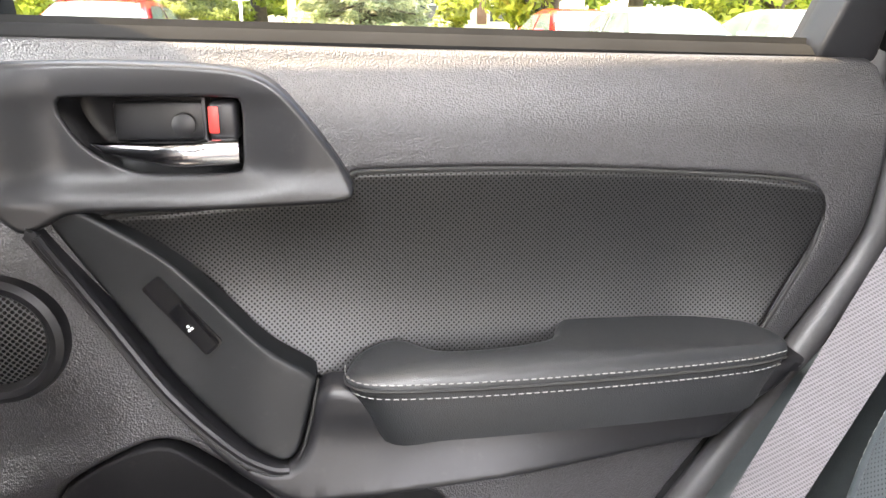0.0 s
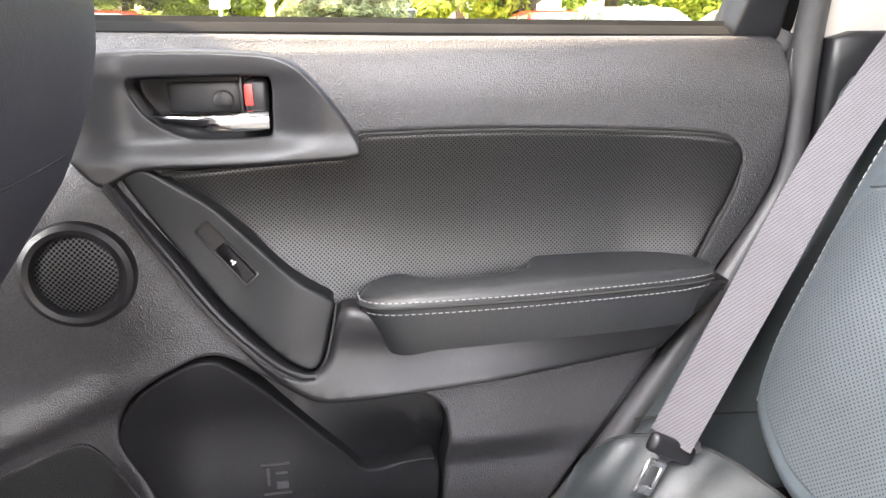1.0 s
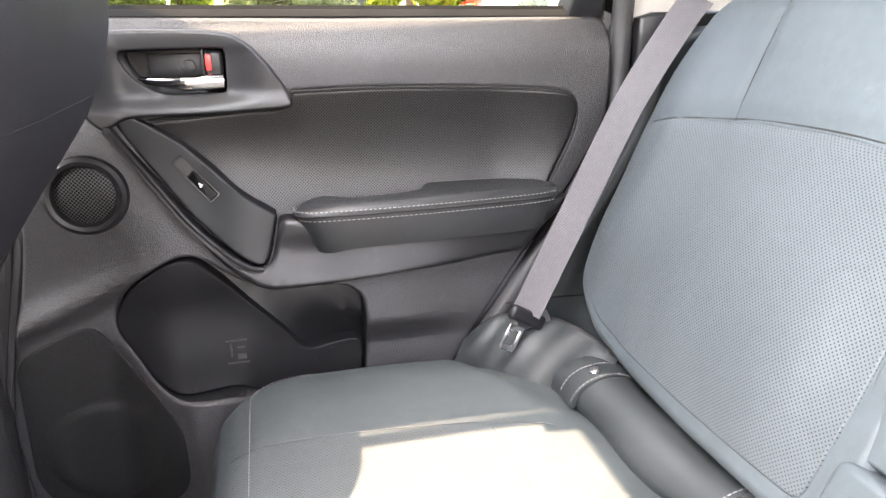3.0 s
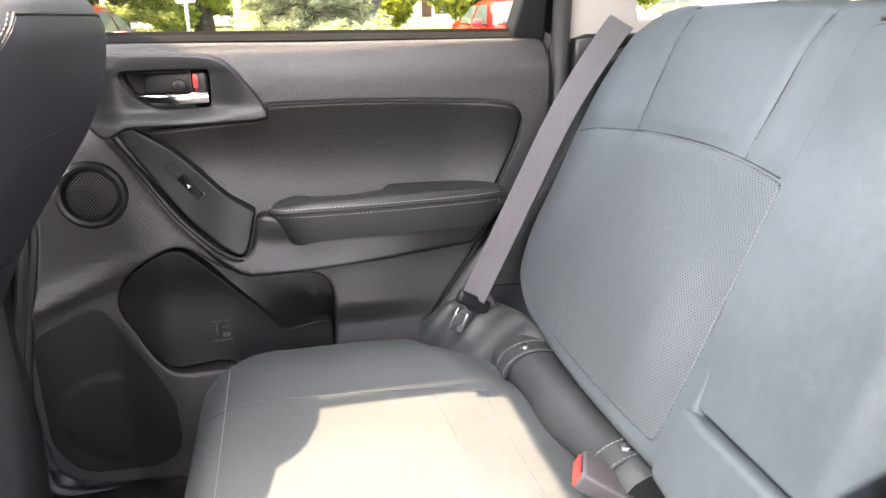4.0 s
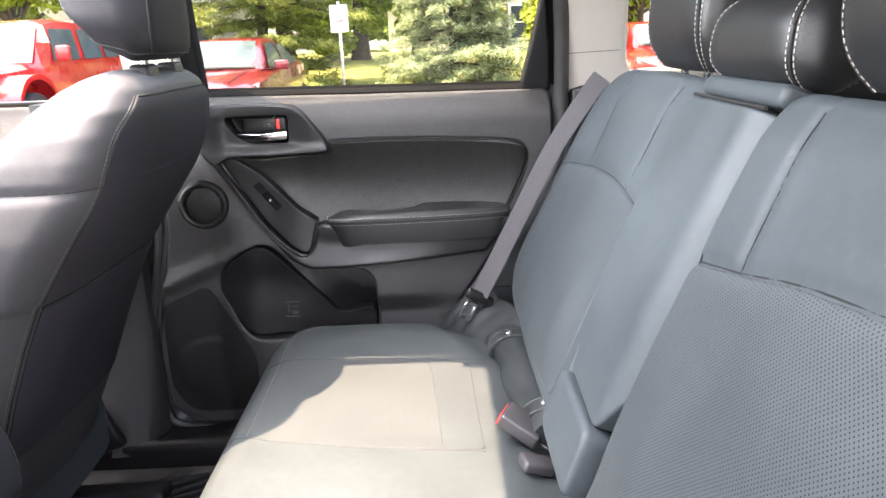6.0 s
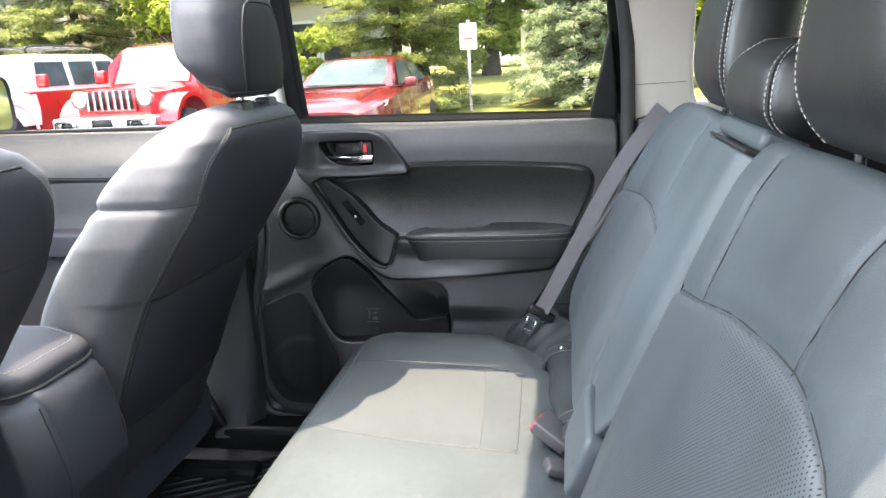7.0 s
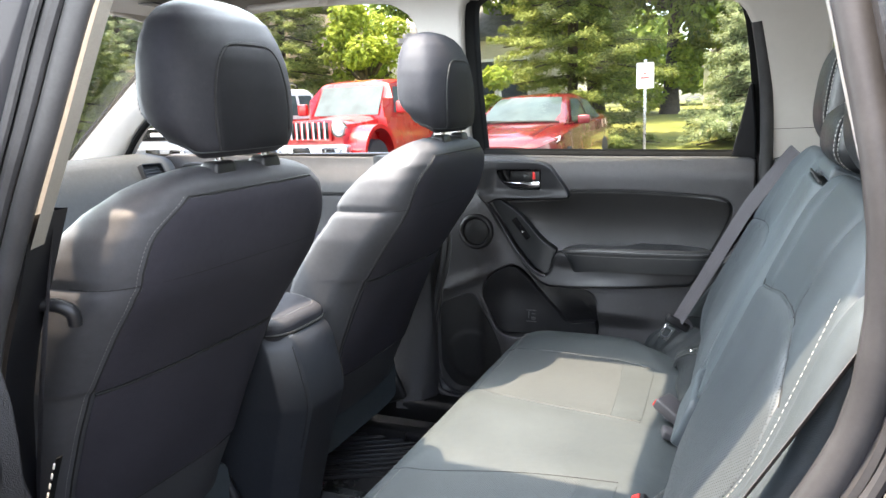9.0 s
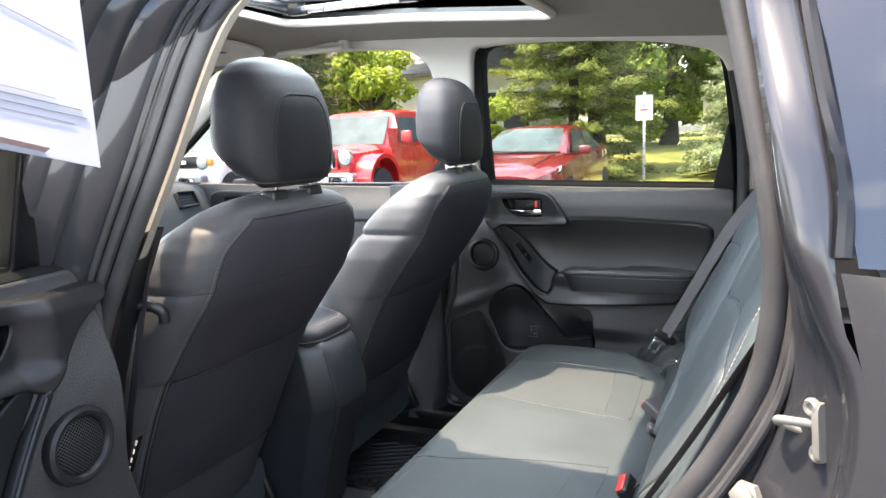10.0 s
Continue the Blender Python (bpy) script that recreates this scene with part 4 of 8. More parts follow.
for sy in (-1, 1):
    ea, eb = ([Vector((x, sy * y, z)) for x, y, z in curve(line, 6)] for line in (WS_EDGE, DOOR_EDGE))
    rows_ = []
    for k, inn in ((0.0, -0.012), (0.02, 0.0), (0.12, 0.012), (0.32, 0.022), (0.55, 0.025), (0.78, 0.020), (0.93, 0.009), (1.0, -0.004), (0.98, -0.03), (0.5, -0.05), (0.02, -0.03)):
        rows_.append([p.lerp(q, k) + Vector((0.45, -sy * 0.80, -0.25)) * inn for p, q in zip(ea, eb)])
    ap = part("pillar_front", loft(list(zip(*rows_))), "pillar")
    part("windscreen_seal", tube([p + Vector((0.002, -sy * 0.004, 0.004)) for p in ea], 0.007, 8), "matte", ap, "black rubber seal")
    part("door_seal", tube([q + Vector((0.008, -sy * 0.002, -0.008)) for q in eb], 0.011, 8), "matte", ap, "black rubber seal")
    tagged(ap, "pale grey slanting windscreen pillar trim", "pillar trim", kind="structure")
tail = part("tailgate", sheet([resample([(-0.66, 0.5, 0), (0.66, 0.5, 0), (0.66, 1.2, 0), (0.56, 1.55, 0), (-0.56, 1.55, 0), (-0.66, 1.2, 0)], 0.05, True), resample(round_corners([(-0.54, 1.17, 0), (0.54, 1.17, 0), (0.47, 1.46, 0), (-0.47, 1.46, 0)], 0.05), 0.04, True)],
                    lambda u, v: 0.0, lambda u, v, h: Vector((1.52 - 0.25 * max(0, v - 1.1) - h, u, v)), 0.01, 0.04, 0.1), "hard")
tagged(tail, "black inner tailgate with rear window", "tailgate", kind="structure")
rp = part("window_rear", block((1.47, 0, 1.32), (0.004, 1.06, 0.32), 0), "privacy")
rp.visible_shadow = False
tagged(rp, "tinted rear window glass", "window", kind="structure")
# lower side walls
for sy in (1, -1):
    low = part("wall_lower", sheet([resample([(0.20 if sy > 0 else 0.5, 0.35, 0), (0.20 if sy > 0 else 0.5, 0.66, 0), (0.405 if sy > 0 else 0.5, 0.93, 0), (0.452 if sy > 0 else 0.5, 1.03, 0), (0.455 if sy > 0 else 0.5, 1.178, 0), (1.5, 1.178, 0), (1.5, 0.35, 0)], 0.03, True)],
                                   lambda u, v: 0.0, lambda u, v, h: Vector((u, sy * (0.725 - 0.03 * smoothstep(0.42, 0.55, u) - h), v)), 0.008, 0.02, 0.06), "hard")
    tagged(low, "black moulded rear side trim", "side trim", kind="structure")
sealR = part("door_seal", tube(curve([(-0.435, 0.735, 1.15), (-0.45, 0.735, 0.92), (-0.505, 0.73, 0.65), (-0.50, 0.73, 0.48), (-0.43, 0.725, 0.425), (-0.1, 0.72, 0.42)], 5), 0.010, 8), "rubber")
tagged(sealR, "black rubber door seal", "door seal", kind="structure")
sealC = part("door_seal", tube(curve([(0.10, 0.70, 0.565), (0.19, 0.70, 0.672), (0.32, 0.715, 0.85), (0.40, 0.73, 0.965), (0.432, 0.735, 1.04), (0.436, 0.74, 1.17), (0.428, 0.702, 1.35), (0.405, 0.66, 1.50)], 5), 0.016, 10), "rubber")
tagged(sealC, "grey rubber door seal beside the rear seat", "door seal", kind="structure")
# closing strips behind the door's edges
for nm, line in (("jamb_strip", [(-0.05, 0.66, 0.40), (0.10, 0.70, 0.545), (0.19, 0.70, 0.652), (0.32, 0.715, 0.83), (0.405, 0.73, 0.945), (0.438, 0.735, 1.03), (0.442, 0.74, 1.17)]),
                 ("jamb_strip", [(-0.455, 0.735, 1.15), (-0.47, 0.735, 0.92), (-0.515, 0.73, 0.65), (-0.51, 0.73, 0.46), (-0.43, 0.725, 0.415), (-0.1, 0.72, 0.41)])):
    inn = curve(line, 5)
    js = part(nm, loft([[p + Vector((0.03 if line[0][0] > -0.1 else -0.02, -0.005, -0.012)) for p in inn], [p + Vector((0, 0.012, 0)) for p in inn], [p + Vector((-0.045 if line[0][0] > -0.1 else 0.05, 0.035, 0.022)) for p in inn]], closed=False), "hard")
    tagged(js, "black door opening trim behind the seal", "door trim", kind="structure")
bp = part("pillar_lower", loft([[Vector((x, y, z)) for x, y in ((-0.66, 0.74), (-0.66, 0.69), (-0.60, 0.66 - e), (-0.52, 0.67 - e), (-0.49, 0.70), (-0.49, 0.74))] for z, e in ((0.40, 0.02), (0.48, 0.0), (0.9, 0.0), (1.19, -0.01))]), "trim")
tagged(bp, "black lower centre pillar trim", "pillar trim", kind="structure")
# floor, tunnel, sills
fl = part("floor", loft([[Vector((x, y, z)) for x in (-2.0, -1.2, -0.8, -0.3, -0.14, 1.5)] for y, z in ((-0.74, 0.33), (-0.3, 0.33), (-0.13, 0.34), (-0.10, 0.42), (0.10, 0.42), (0.13, 0.34), (0.3, 0.33), (0.74, 0.33))], closed=False), "carpet")
tagged(fl, "black carpeted car floor with centre tunnel", "floor", kind="structure")
for sy in (-1, 1):
    sill = part("sill_trim", block((-0.25, sy * 0.70, 0.385), (1.1, 0.11, 0.09), 0.02, 3), "hard")
    tagged(sill, "black door sill trim", "sill trim", kind="structure")


def floor_mat(cy):
    mat = thing("floor_mat", "black rubber floor mat with moulded ribs", "floor mat", (-0.48, cy, 0.35), "rubber floor mats")
    out = resample(round_corners([(-0.80, cy - 0.27, 0), (-0.18, cy - 0.27, 0), (-0.18, cy + 0.27, 0), (-0.80, cy + 0.27, 0)], 0.04), 0.03, True)
    part("tray", sheet([out], lambda u, v: 0.352 + 0.02 * smoothstep(0.20, 0.26, abs(v - cy)) + 0.03 * smoothstep(-0.24, -0.18, u) + 0.03 * smoothstep(-0.72, -0.80, u), lambda u, v, h: Vector((u, v, h)), 0.006, 0.012, 0.03), "mat", mat)
    side = 1 if cy > 0 else -1
    for i in range(10):
        part("rib", block((-0.54, side * (0.575 - 0.031 * i), 0.358), (0.36, 0.013, 0.013), 0.005, 2, Euler((0, 0, side * radians(27))).to_matrix()), "mat", mat)
    st = bmesh.new()
    for i in range(8):
        for j in range(6):
            lathe((-0.72 + 0.026 * i, side * (0.135 + 0.026 * j + 0.012 * (i - 4)), 0.352 + 0.012 * (j < 1)), (0, 0, 1), [(0.0085, -0.004), (0.0072, 0.006), (0.001, 0.0068)], 8, st)
    tagged(part("studs", st, "mat", mat), kind="stuff")


floor_mat(0.40)
floor_mat(-0.40)

# ---- front seats ----
def front_seat(name, cy, x0, label):
    seat = thing(name, label, "car seat", (x0 - 0.5, cy, 0.34), "front seats")
    prof = [  # z, rear face, half width, depth
        (0.47, -0.330, 0.205, 0.12), (0.56, -0.290, 0.225, 0.14), (0.683, -0.233, 0.240, 0.16), (0.80, -0.184, 0.250, 0.175), (0.88, -0.147, 0.254, 0.185), (0.945, -0.113, 0.256, 0.19),
        (1.00, -0.074, 0.258, 0.195), (1.05, -0.038, 0.260, 0.19), (1.085, -0.012, 0.257, 0.185), (1.115, 0.004, 0.254, 0.180), (1.15, 0.018, 0.251, 0.172), (1.18, 0.026, 0.243, 0.160),
        (1.21, 0.031, 0.226, 0.140), (1.236, 0.028, 0.190, 0.112), (1.252, 0.018, 0.148, 0.078), (1.260, 0.002, 0.10, 0.04)]

    def row(z):
        for a, b in zip(prof, prof[1:]):
            if z <= b[0]:
                k = (z - a[0]) / (b[0] - a[0])
                return [p + (q - p) * k for p, q in zip(a, b)]
        return prof[-1]

    def at(z, a, out=0.0):
        """The point of the backrest's surface at height z and angle a, 0 being the rear."""
        _, xr, hw, d = row(z)
        crease = math.exp(-((z - 1.113) / 0.007) ** 2)
        hw, d = hw - 0.005 * crease, d - 0.008 * crease
        c, s = math.cos(a), math.sin(a)
        e = 0.50
        x = x0 + xr - d / 2 + (d / 2 + out) * math.copysign(abs(c) ** e, c)
        y = cy + (hw + out) * math.copysign(abs(s) ** e, s)
        if c > 0:
            x -= 0.018 * (1 - c) if z > 0.95 else 0.030 * (1 - c)
        else:
            x -= 0.05 * abs(s) ** 3 * smoothstep(1.26, 1.12, z)
        return Vector((x, y, z))
    N = 48
    zs = [0.577 + (1.260 - 0.577) * i / 120 for i in range(121)]
    part("backrest", loft([[at(z, 2 * math.pi * i / N) for i in range(N)] for z in zs]), "side_leather", seat, "black leather backrest")
    # the hard lower back panel, a little proud
    arc = [math.pi * (-0.225 + 0.45 * i / 24) for i in range(25)]
    lo = [0.694 + (0.942 - 0.694) * i / 16 for i in range(17)]
    part("rear_panel", loft([[at(z, a, 0.004) for a in arc] + [at(z, a, -0.01) for a in arc[::-1]] for z in lo]), "leather_soft", seat, "smooth black rear panel")
    part("skirt", loft([[at(z, a, 0.0015 + 0.004 * smoothstep(0.62, 0.565, z)) for a in arc] + [at(z, a, -0.008) for a in arc[::-1]] for z in [0.562 + 0.127 * i / 8 for i in range(9)]]), "side_leather", seat, "black leather skirt under the rear panel")
    part("skirt_seam", tube([at(0.6915, a, 0.0025) for a in arc], 0.0022, 6), "seam", seat)
    up = [0.951 + (1.223 - 0.951) * i / 24 for i in range(25)]
    def half(z):
        q = smoothstep(1.150, 1.226, z)
        return math.pi * 0.238 * (1 - 0.32 * q * q)
    part("rear_yoke", loft([[at(z, half(z) * (-1 + i / 12), 0.0025) for i in range(25)] + [at(z, half(z) * (1 - i / 12), -0.01) for i in range(25)] for z in up]), "leather_soft", seat, "black leather upper rear panel")
    part("panel_edge", tube([at(0.945, a, 0.0025) for a in arc], 0.0024, 6), "seam", seat)
    part("cross_seam", tube([at(1.113, a, 0.0015 if abs(a) < 0.74 else -0.0005) for a in [math.pi * (-0.5 + i / 30) for i in range(31)]], 0.0011, 6), "seam", seat)
    for s in (-1, 1):
        side = [at(z, s * (half(z) + 0.012), 0.0006) for z in [0.58 + (1.226 - 0.58) * i / 60 for i in range(61)]]
        part("side_seam", tube(side, 0.0016, 6), "seam", seat)
        part("side_stitching", stitches([at(z, s * (half(z) + 0.075), 0.0008) for z in [0.58 + (1.228 - 0.58) * i / 60 for i in range(61)]], 0.0036, 0.0026, 0.00042), "thread_dim", seat)
    top = [at(1.226, (half(1.226) + 0.012) * (-1 + i / 12), 0.001) for i in range(25)]
    part("top_seam", tube(top, 0.0015, 6), "seam", seat)
    # headrest
    hr = [(1.272, 0.112, 0.092, 0), (1.276, 0.125, 0.112, 0.002), (1.290, 0.133, 0.122, 0.003), (1.33, 0.136, 0.126, 0.003), (1.37, 0.136, 0.128, 0.002), (1.41, 0.130, 0.126, 0.0), (1.440, 0.119, 0.118, -0.003), (1.468, 0.104, 0.101, -0.006), (1.486, 0.084, 0.078, -0.010), (1.498, 0.054, 0.049, -0.014), (1.503, 0.012, 0.012, -0.018)]

    def hp(z, a, out=0.0):
        for p, q in zip(hr, hr[1:]):
            if z <= q[0]:
                k = (z - p[0]) / (q[0] - p[0])
                _, hw, d, dx = [m + (n - m) * k for m, n in zip(p, q)]
                break
        c, s = math.cos(a), math.sin(a)
        # the pad narrows towards its rear face
        wide = hw * 1.03 * (1 - 0.26 * max(0, c) ** 1.5)
        x = x0 + 0.034 + dx - 0.062 + (d / 2 + out) * math.copysign(abs(c) ** 0.55, c)
        # the front of the pad curves up and back at its foot
        f = max(0.0, 0.35 - c) ** 0.9 * smoothstep(1.36, 1.272, z)
        x, z, wide = x + 0.020 * f, z + 0.032 * f, wide - 0.022 * (1 - max(0.0, c)) * smoothstep(1.34, 1.272, z) ** 2
        return Vector((x, cy + 0.004 + (wide + out) * math.copysign(abs(s) ** 0.6, s), z))
    zz = sorted({hr[0][0] + (hr[-1][0] - hr[0][0]) * (1 - (1 - i / 30) ** 1.3) for i in range(31)})
    head = part("headrest", loft([[hp(z, 2 * math.pi * i / 40) for i in range(40)] for z in zz]), "head_leather", seat, "black leather headrest with stitched rear panel")
    arch = []
    for i in range(49):
        f = math.pi * i / 48
        c, q = math.cos(f), math.sin(f)
        arch.append(hp(1.281 + 0.152 * abs(q) ** 0.62, math.copysign(abs(c) ** 0.62, c) * math.pi * 0.215, 0.0007))
    pad = []
    for i in range(25):
        z = 1.2815 + 0.1505 * (1 - (1 - i / 24) ** 1.6)
        q = min(0.998, ((z - 1.281) / 0.152) ** (1 / 0.62))
        a = (1 - q * q) ** 0.31 * math.pi * 0.208
        rise = 0.0018 * min(1, (1.4335 - z) / 0.008)
        pad.append([hp(z, a * f, rise * min(1.0, 9 * (1 - abs(f))) ** 0.5) for f in [-1 + j / 14 for j in range(29)]] + [hp(z, a * f, -0.008) for f in [1 - j / 14 for j in range(29)]])
    # the pad's shade is in its colour, darker than the leather round it
    part("rear_pad", loft(pad), "pad_leather", head, "smooth black rear pad")
    part("panel_seam", tube(arch, 0.0021, 6), "seam", head)
    part("panel_piping", stitches([p + Vector((0.0006, 0, 0.003)) for p in arch], radius=0.0005), "piping", head)
    for s in (-1, 1):
        part("edge_stitching", stitches([hp(1.30 + (1.47 - 1.30) * i / 24, s * math.pi * 0.66, 0.0008) for i in range(25)], 0.004, 0.003, 0.0006), "thread_dim", head)
    part("base_seam", tube([hp(1.281, 2 * math.pi * i / 40, 0.0006) for i in range(40)], 0.0012, 6, closed=True), "piping", head)
    for s in (-1, 1):
        part("post", tube([Vector((x0 + 0.006, cy + s * 0.055, 1.20)), Vector((x0 + 0.004, cy + s * 0.055, 1.30))], 0.0062, 12), "chrome", seat)
        part("collar", block((x0 + 0.002, cy + s * 0.055, 1.254), (0.034, 0.050, 0.026), 0.006, 3, taper=0.86), "hard", seat)
    # cushion, hinge cover, base
    cush = []
    for i in range(15):
        t = i / 14
        x = x0 - 0.31 - 0.46 * t
        hw = 0.245 + 0.01 * math.sin(math.pi * t)
        z = 0.60 + 0.05 * t - 0.03 * max(0, t - 0.85) / 0.15
        cush.append([Vector((x, cy + hw * math.copysign(abs(math.cos(a)) ** 0.4, math.cos(a)), z - 0.07 + (0.07 + 0.02 * abs(math.cos(a)) ** 4) * math.copysign(abs(math.sin(a)) ** 0.5, math.sin(a)))) for a in [2 * math.pi * k / 28 for k in range(28)]])
    part("cushion", loft(cush), "leather", seat)
    for s in (-1, 1):
        part("hinge_cover", block((x0 - 0.38, cy + s * 0.250, 0.47), (0.18, 0.022, 0.10), 0.010, 3, Euler((0, radians(-24), 0)).to_matrix()), "hard", seat)
        part("slide_rail", block((x0 - 0.50, cy + s * 0.19, 0.365), (0.62, 0.045, 0.045), 0.006), "steel" if s < 0 else "hard", seat)
        part("foot", block((x0 - 0.215, cy + s * 0.19, 0.372), (0.07, 0.06, 0.03), 0.010, 3), "hard", seat)
    part("seat_base", block((x0 - 0.55, cy, 0.47), (0.36, 0.42, 0.10), 0.02), "hard", seat)
    return seat


front_seat("passenger_seat", 0.350, -0.262, "black leather front passenger seat with headrest")
front_seat("driver_seat", -0.355, -0.316, "black leather driver's seat with headrest")

# ---- centre console ----
con = thing("centre_console", "black plastic centre console with padded armrest lid", "console", (-0.6, 0.01, 0.36))
CY = 0.0
sec = []
for z, xr, hw in ((0.36, -0.520, 0.082), (0.50, -0.488, 0.088), (0.62, -0.456, 0.096), (0.700, -0.430, 0.104), (0.712, -0.426, 0.106), (0.722, -0.425, 0.107), (0.79, -0.434, 0.110), (0.845, -0.446, 0.110), (0.866, -0.456, 0.109), (0.878, -0.470, 0.105)):
    sec.append([Vector((x, CY + hw * y, z)) for x, y in ((xr - 0.9, -1), (xr - 0.055, -1), (xr - 0.046, -0.97), (xr - 0.006, -0.66), (xr, -0.60), (xr + 0.003, 0), (xr, 0.60), (xr - 0.006, 0.66), (xr - 0.046, 0.97), (xr - 0.055, 1), (xr - 0.9, 1))])
part("body", loft(sec), "console", con, "smooth charcoal plastic body")
lid = resample(round_corners([(-0.90, CY - 0.10, 0), (-0.488, CY - 0.10, 0), (-0.466, CY - 0.06, 0), (-0.466, CY + 0.06, 0), (-0.488, CY + 0.10, 0), (-0.90, CY + 0.10, 0)], 0.03), 0.012, True)
ld = part("armrest_lid", sheet([lid], lambda u, v: 0.908 + 0.020 * smoothstep(-0.466, -0.56, u) - 0.008 * ((v - CY) / 0.1) ** 2, lambda u, v, h: Vector((u, v, h)), 0.016, 0.036, 0.02), "head_leather", con, "padded black leather lid")
part("stitching", stitches([Vector((p.x, p.y, 0.9086 + 0.020 * smoothstep(-0.466, -0.56, p.x) - 0.008 * ((p.y - CY) / 0.1) ** 2)) for p in resample(curve([(-0.82, CY - 0.078, 0), (-0.53, CY - 0.078, 0), (-0.500, CY - 0.070, 0), (-0.489, CY - 0.045, 0), (-0.489, CY + 0.045, 0), (-0.500, CY + 0.070, 0), (-0.53, CY + 0.078, 0), (-0.82, CY + 0.078, 0)], 6), 0.006)], 0.004, 0.003, 0.0005), "thread_dim", ld)
part("lid_joint", tube([Vector((p.x * 0.9985, p.y, 0.879)) for p in resample(lid, 0.02, True)], 0.003, 6, closed=True), "seam", con)
for s in (-1, 1):
    part("side_joint", tube(curve([(-0.456, CY + s * 0.0735, 0.855), (-0.4395, CY + s * 0.0735, 0.79), (-0.4315, CY + s * 0.0715, 0.722), (-0.462, CY + s * 0.0645, 0.62)], 5), 0.0014, 6), "seam", con)

# ---- rear bench ----
bench = thing("rear_seat_cushion", "charcoal leather rear bench cushion with perforated middle", "car seat", (0.05, 0, 0.36))


def cush_at(t, y):
    """t: 0 at the foot of the front face, 1 at the rear edge."""
    ay = abs(y)
    k = smoothstep(0.56, 0.685, ay)
    xf = -0.205 + 0.155 * k ** 2
    xr = 0.335 - 0.16 * smoothstep(0.36, 0.66, ay)
    if t < 0.38:
        q = t / 0.38
        prof = ((0.05, 0.40), (0.012, 0.50), (0.0, 0.58), (0.002, 0.635), (0.014, 0.67), (0.036, 0.692), (0.065, 0.702))
        i = min(5, int(q * 6))
        f = q * 6 - i
        dx, z = (prof[i][j] + (prof[i + 1][j] - prof[i][j]) * f for j in (0, 1))
        x = xf + dx
    else:
        q = (t - 0.38) / 0.62
        x = xf + 0.065 + (xr - xf - 0.065) * q
        z = 0.702 + 0.004 * math.sin(math.pi * q) - 0.018 * smoothstep(0.8, 1.0, q) - 0.006 * q
    bol = math.exp(-((ay - 0.545) / 0.075) ** 2)
    z += (0.016 * bol - 0.010 * smoothstep(0.50, 0.30, ay) * smoothstep(0.08, 0.20, ay)) * smoothstep(0.30, 0.45, t)
    z -= (0.085 * smoothstep(0.60, 0.69, ay) ** 2) * smoothstep(0.2, 0.5, t)
    return Vector((x, y, z))


ys = [-0.69 + 1.38 * i / 110 for i in range(111)]
ts = [i / 64 for i in range(65)]
part("cushion_cover", loft([[cush_at(t, y) for t in ts] + [Vector((0.20, y, 0.40))] for y in ys]), "seat_leather", bench, "charcoal leather cushion")


def on_cushion(x, y):
    lo, hi = 0.2, 1.0
    for _ in range(30):
        m = (lo + hi) / 2
        if cush_at(m, y).x < x:
            lo = m
        else:
            hi = m
    return cush_at(lo, y).z


for s in (1, -1):
    ins = resample(curve([(-0.178, s * 0.215, 0), (-0.185, s * 0.33, 0), (-0.165, s * 0.445, 0), (-0.03, s * 0.452, 0), (0.135, s * 0.438, 0)], 4) + curve([(0.15, s * 0.30, 0), (0.160, s * 0.135, 0)], 4) + curve([(0.06, s * 0.150, 0), (-0.09, s * 0.185, 0)], 4), 0.012, True)
    part("perforated_panel", sheet([ins], lambda u, v: on_cushion(u, v) + 0.0007, lambda u, v, h: Vector((u, v, h)), 0.0006, 0.002, 0.012), "perf_xy", bench, "perforated leather panel")
    band = resample([(0.139, s * 0.437, 0), (0.212, s * 0.42, 0), (0.222, s * 0.130, 0), (0.162, s * 0.133, 0)], 0.012, True)
    part("rear_band", sheet([band], lambda u, v: on_cushion(u, v) + 0.0011, lambda u, v, h: Vector((u, v, h)), 0.0008, 0.003, 0.012), "seat_leather", bench)
    for line in ([(-0.172, s * 0.46), (-0.03, s * 0.458), (0.145, s * 0.443), (0.215, s * 0.425)], [(-0.19, s * 0.205), (-0.09, s * 0.180), (0.06, s * 0.145), (0.222, s * 0.124)]):
        part("cushion_seam", tube([Vector((p.x, p.y, on_cushion(p.x, p.y) + 0.0006)) for p in curve([(a, b, 0) for a, b in line], 8)], 0.0009, 6), "piping", bench)
    edge = [cush_at(0.36, s * (0.20 + 0.40 * i / 30)) for i in range(31)]
    edge += [cush_at(0.36 + 0.14 * (i / 20), s * (0.60 + 0.075 * i / 20)) for i in range(1, 21)]
    part("edge_stitching", stitches([p + Vector((-0.001, 0, 0.001)) for p in edge], radius=0.0007), "thread_dim", bench)

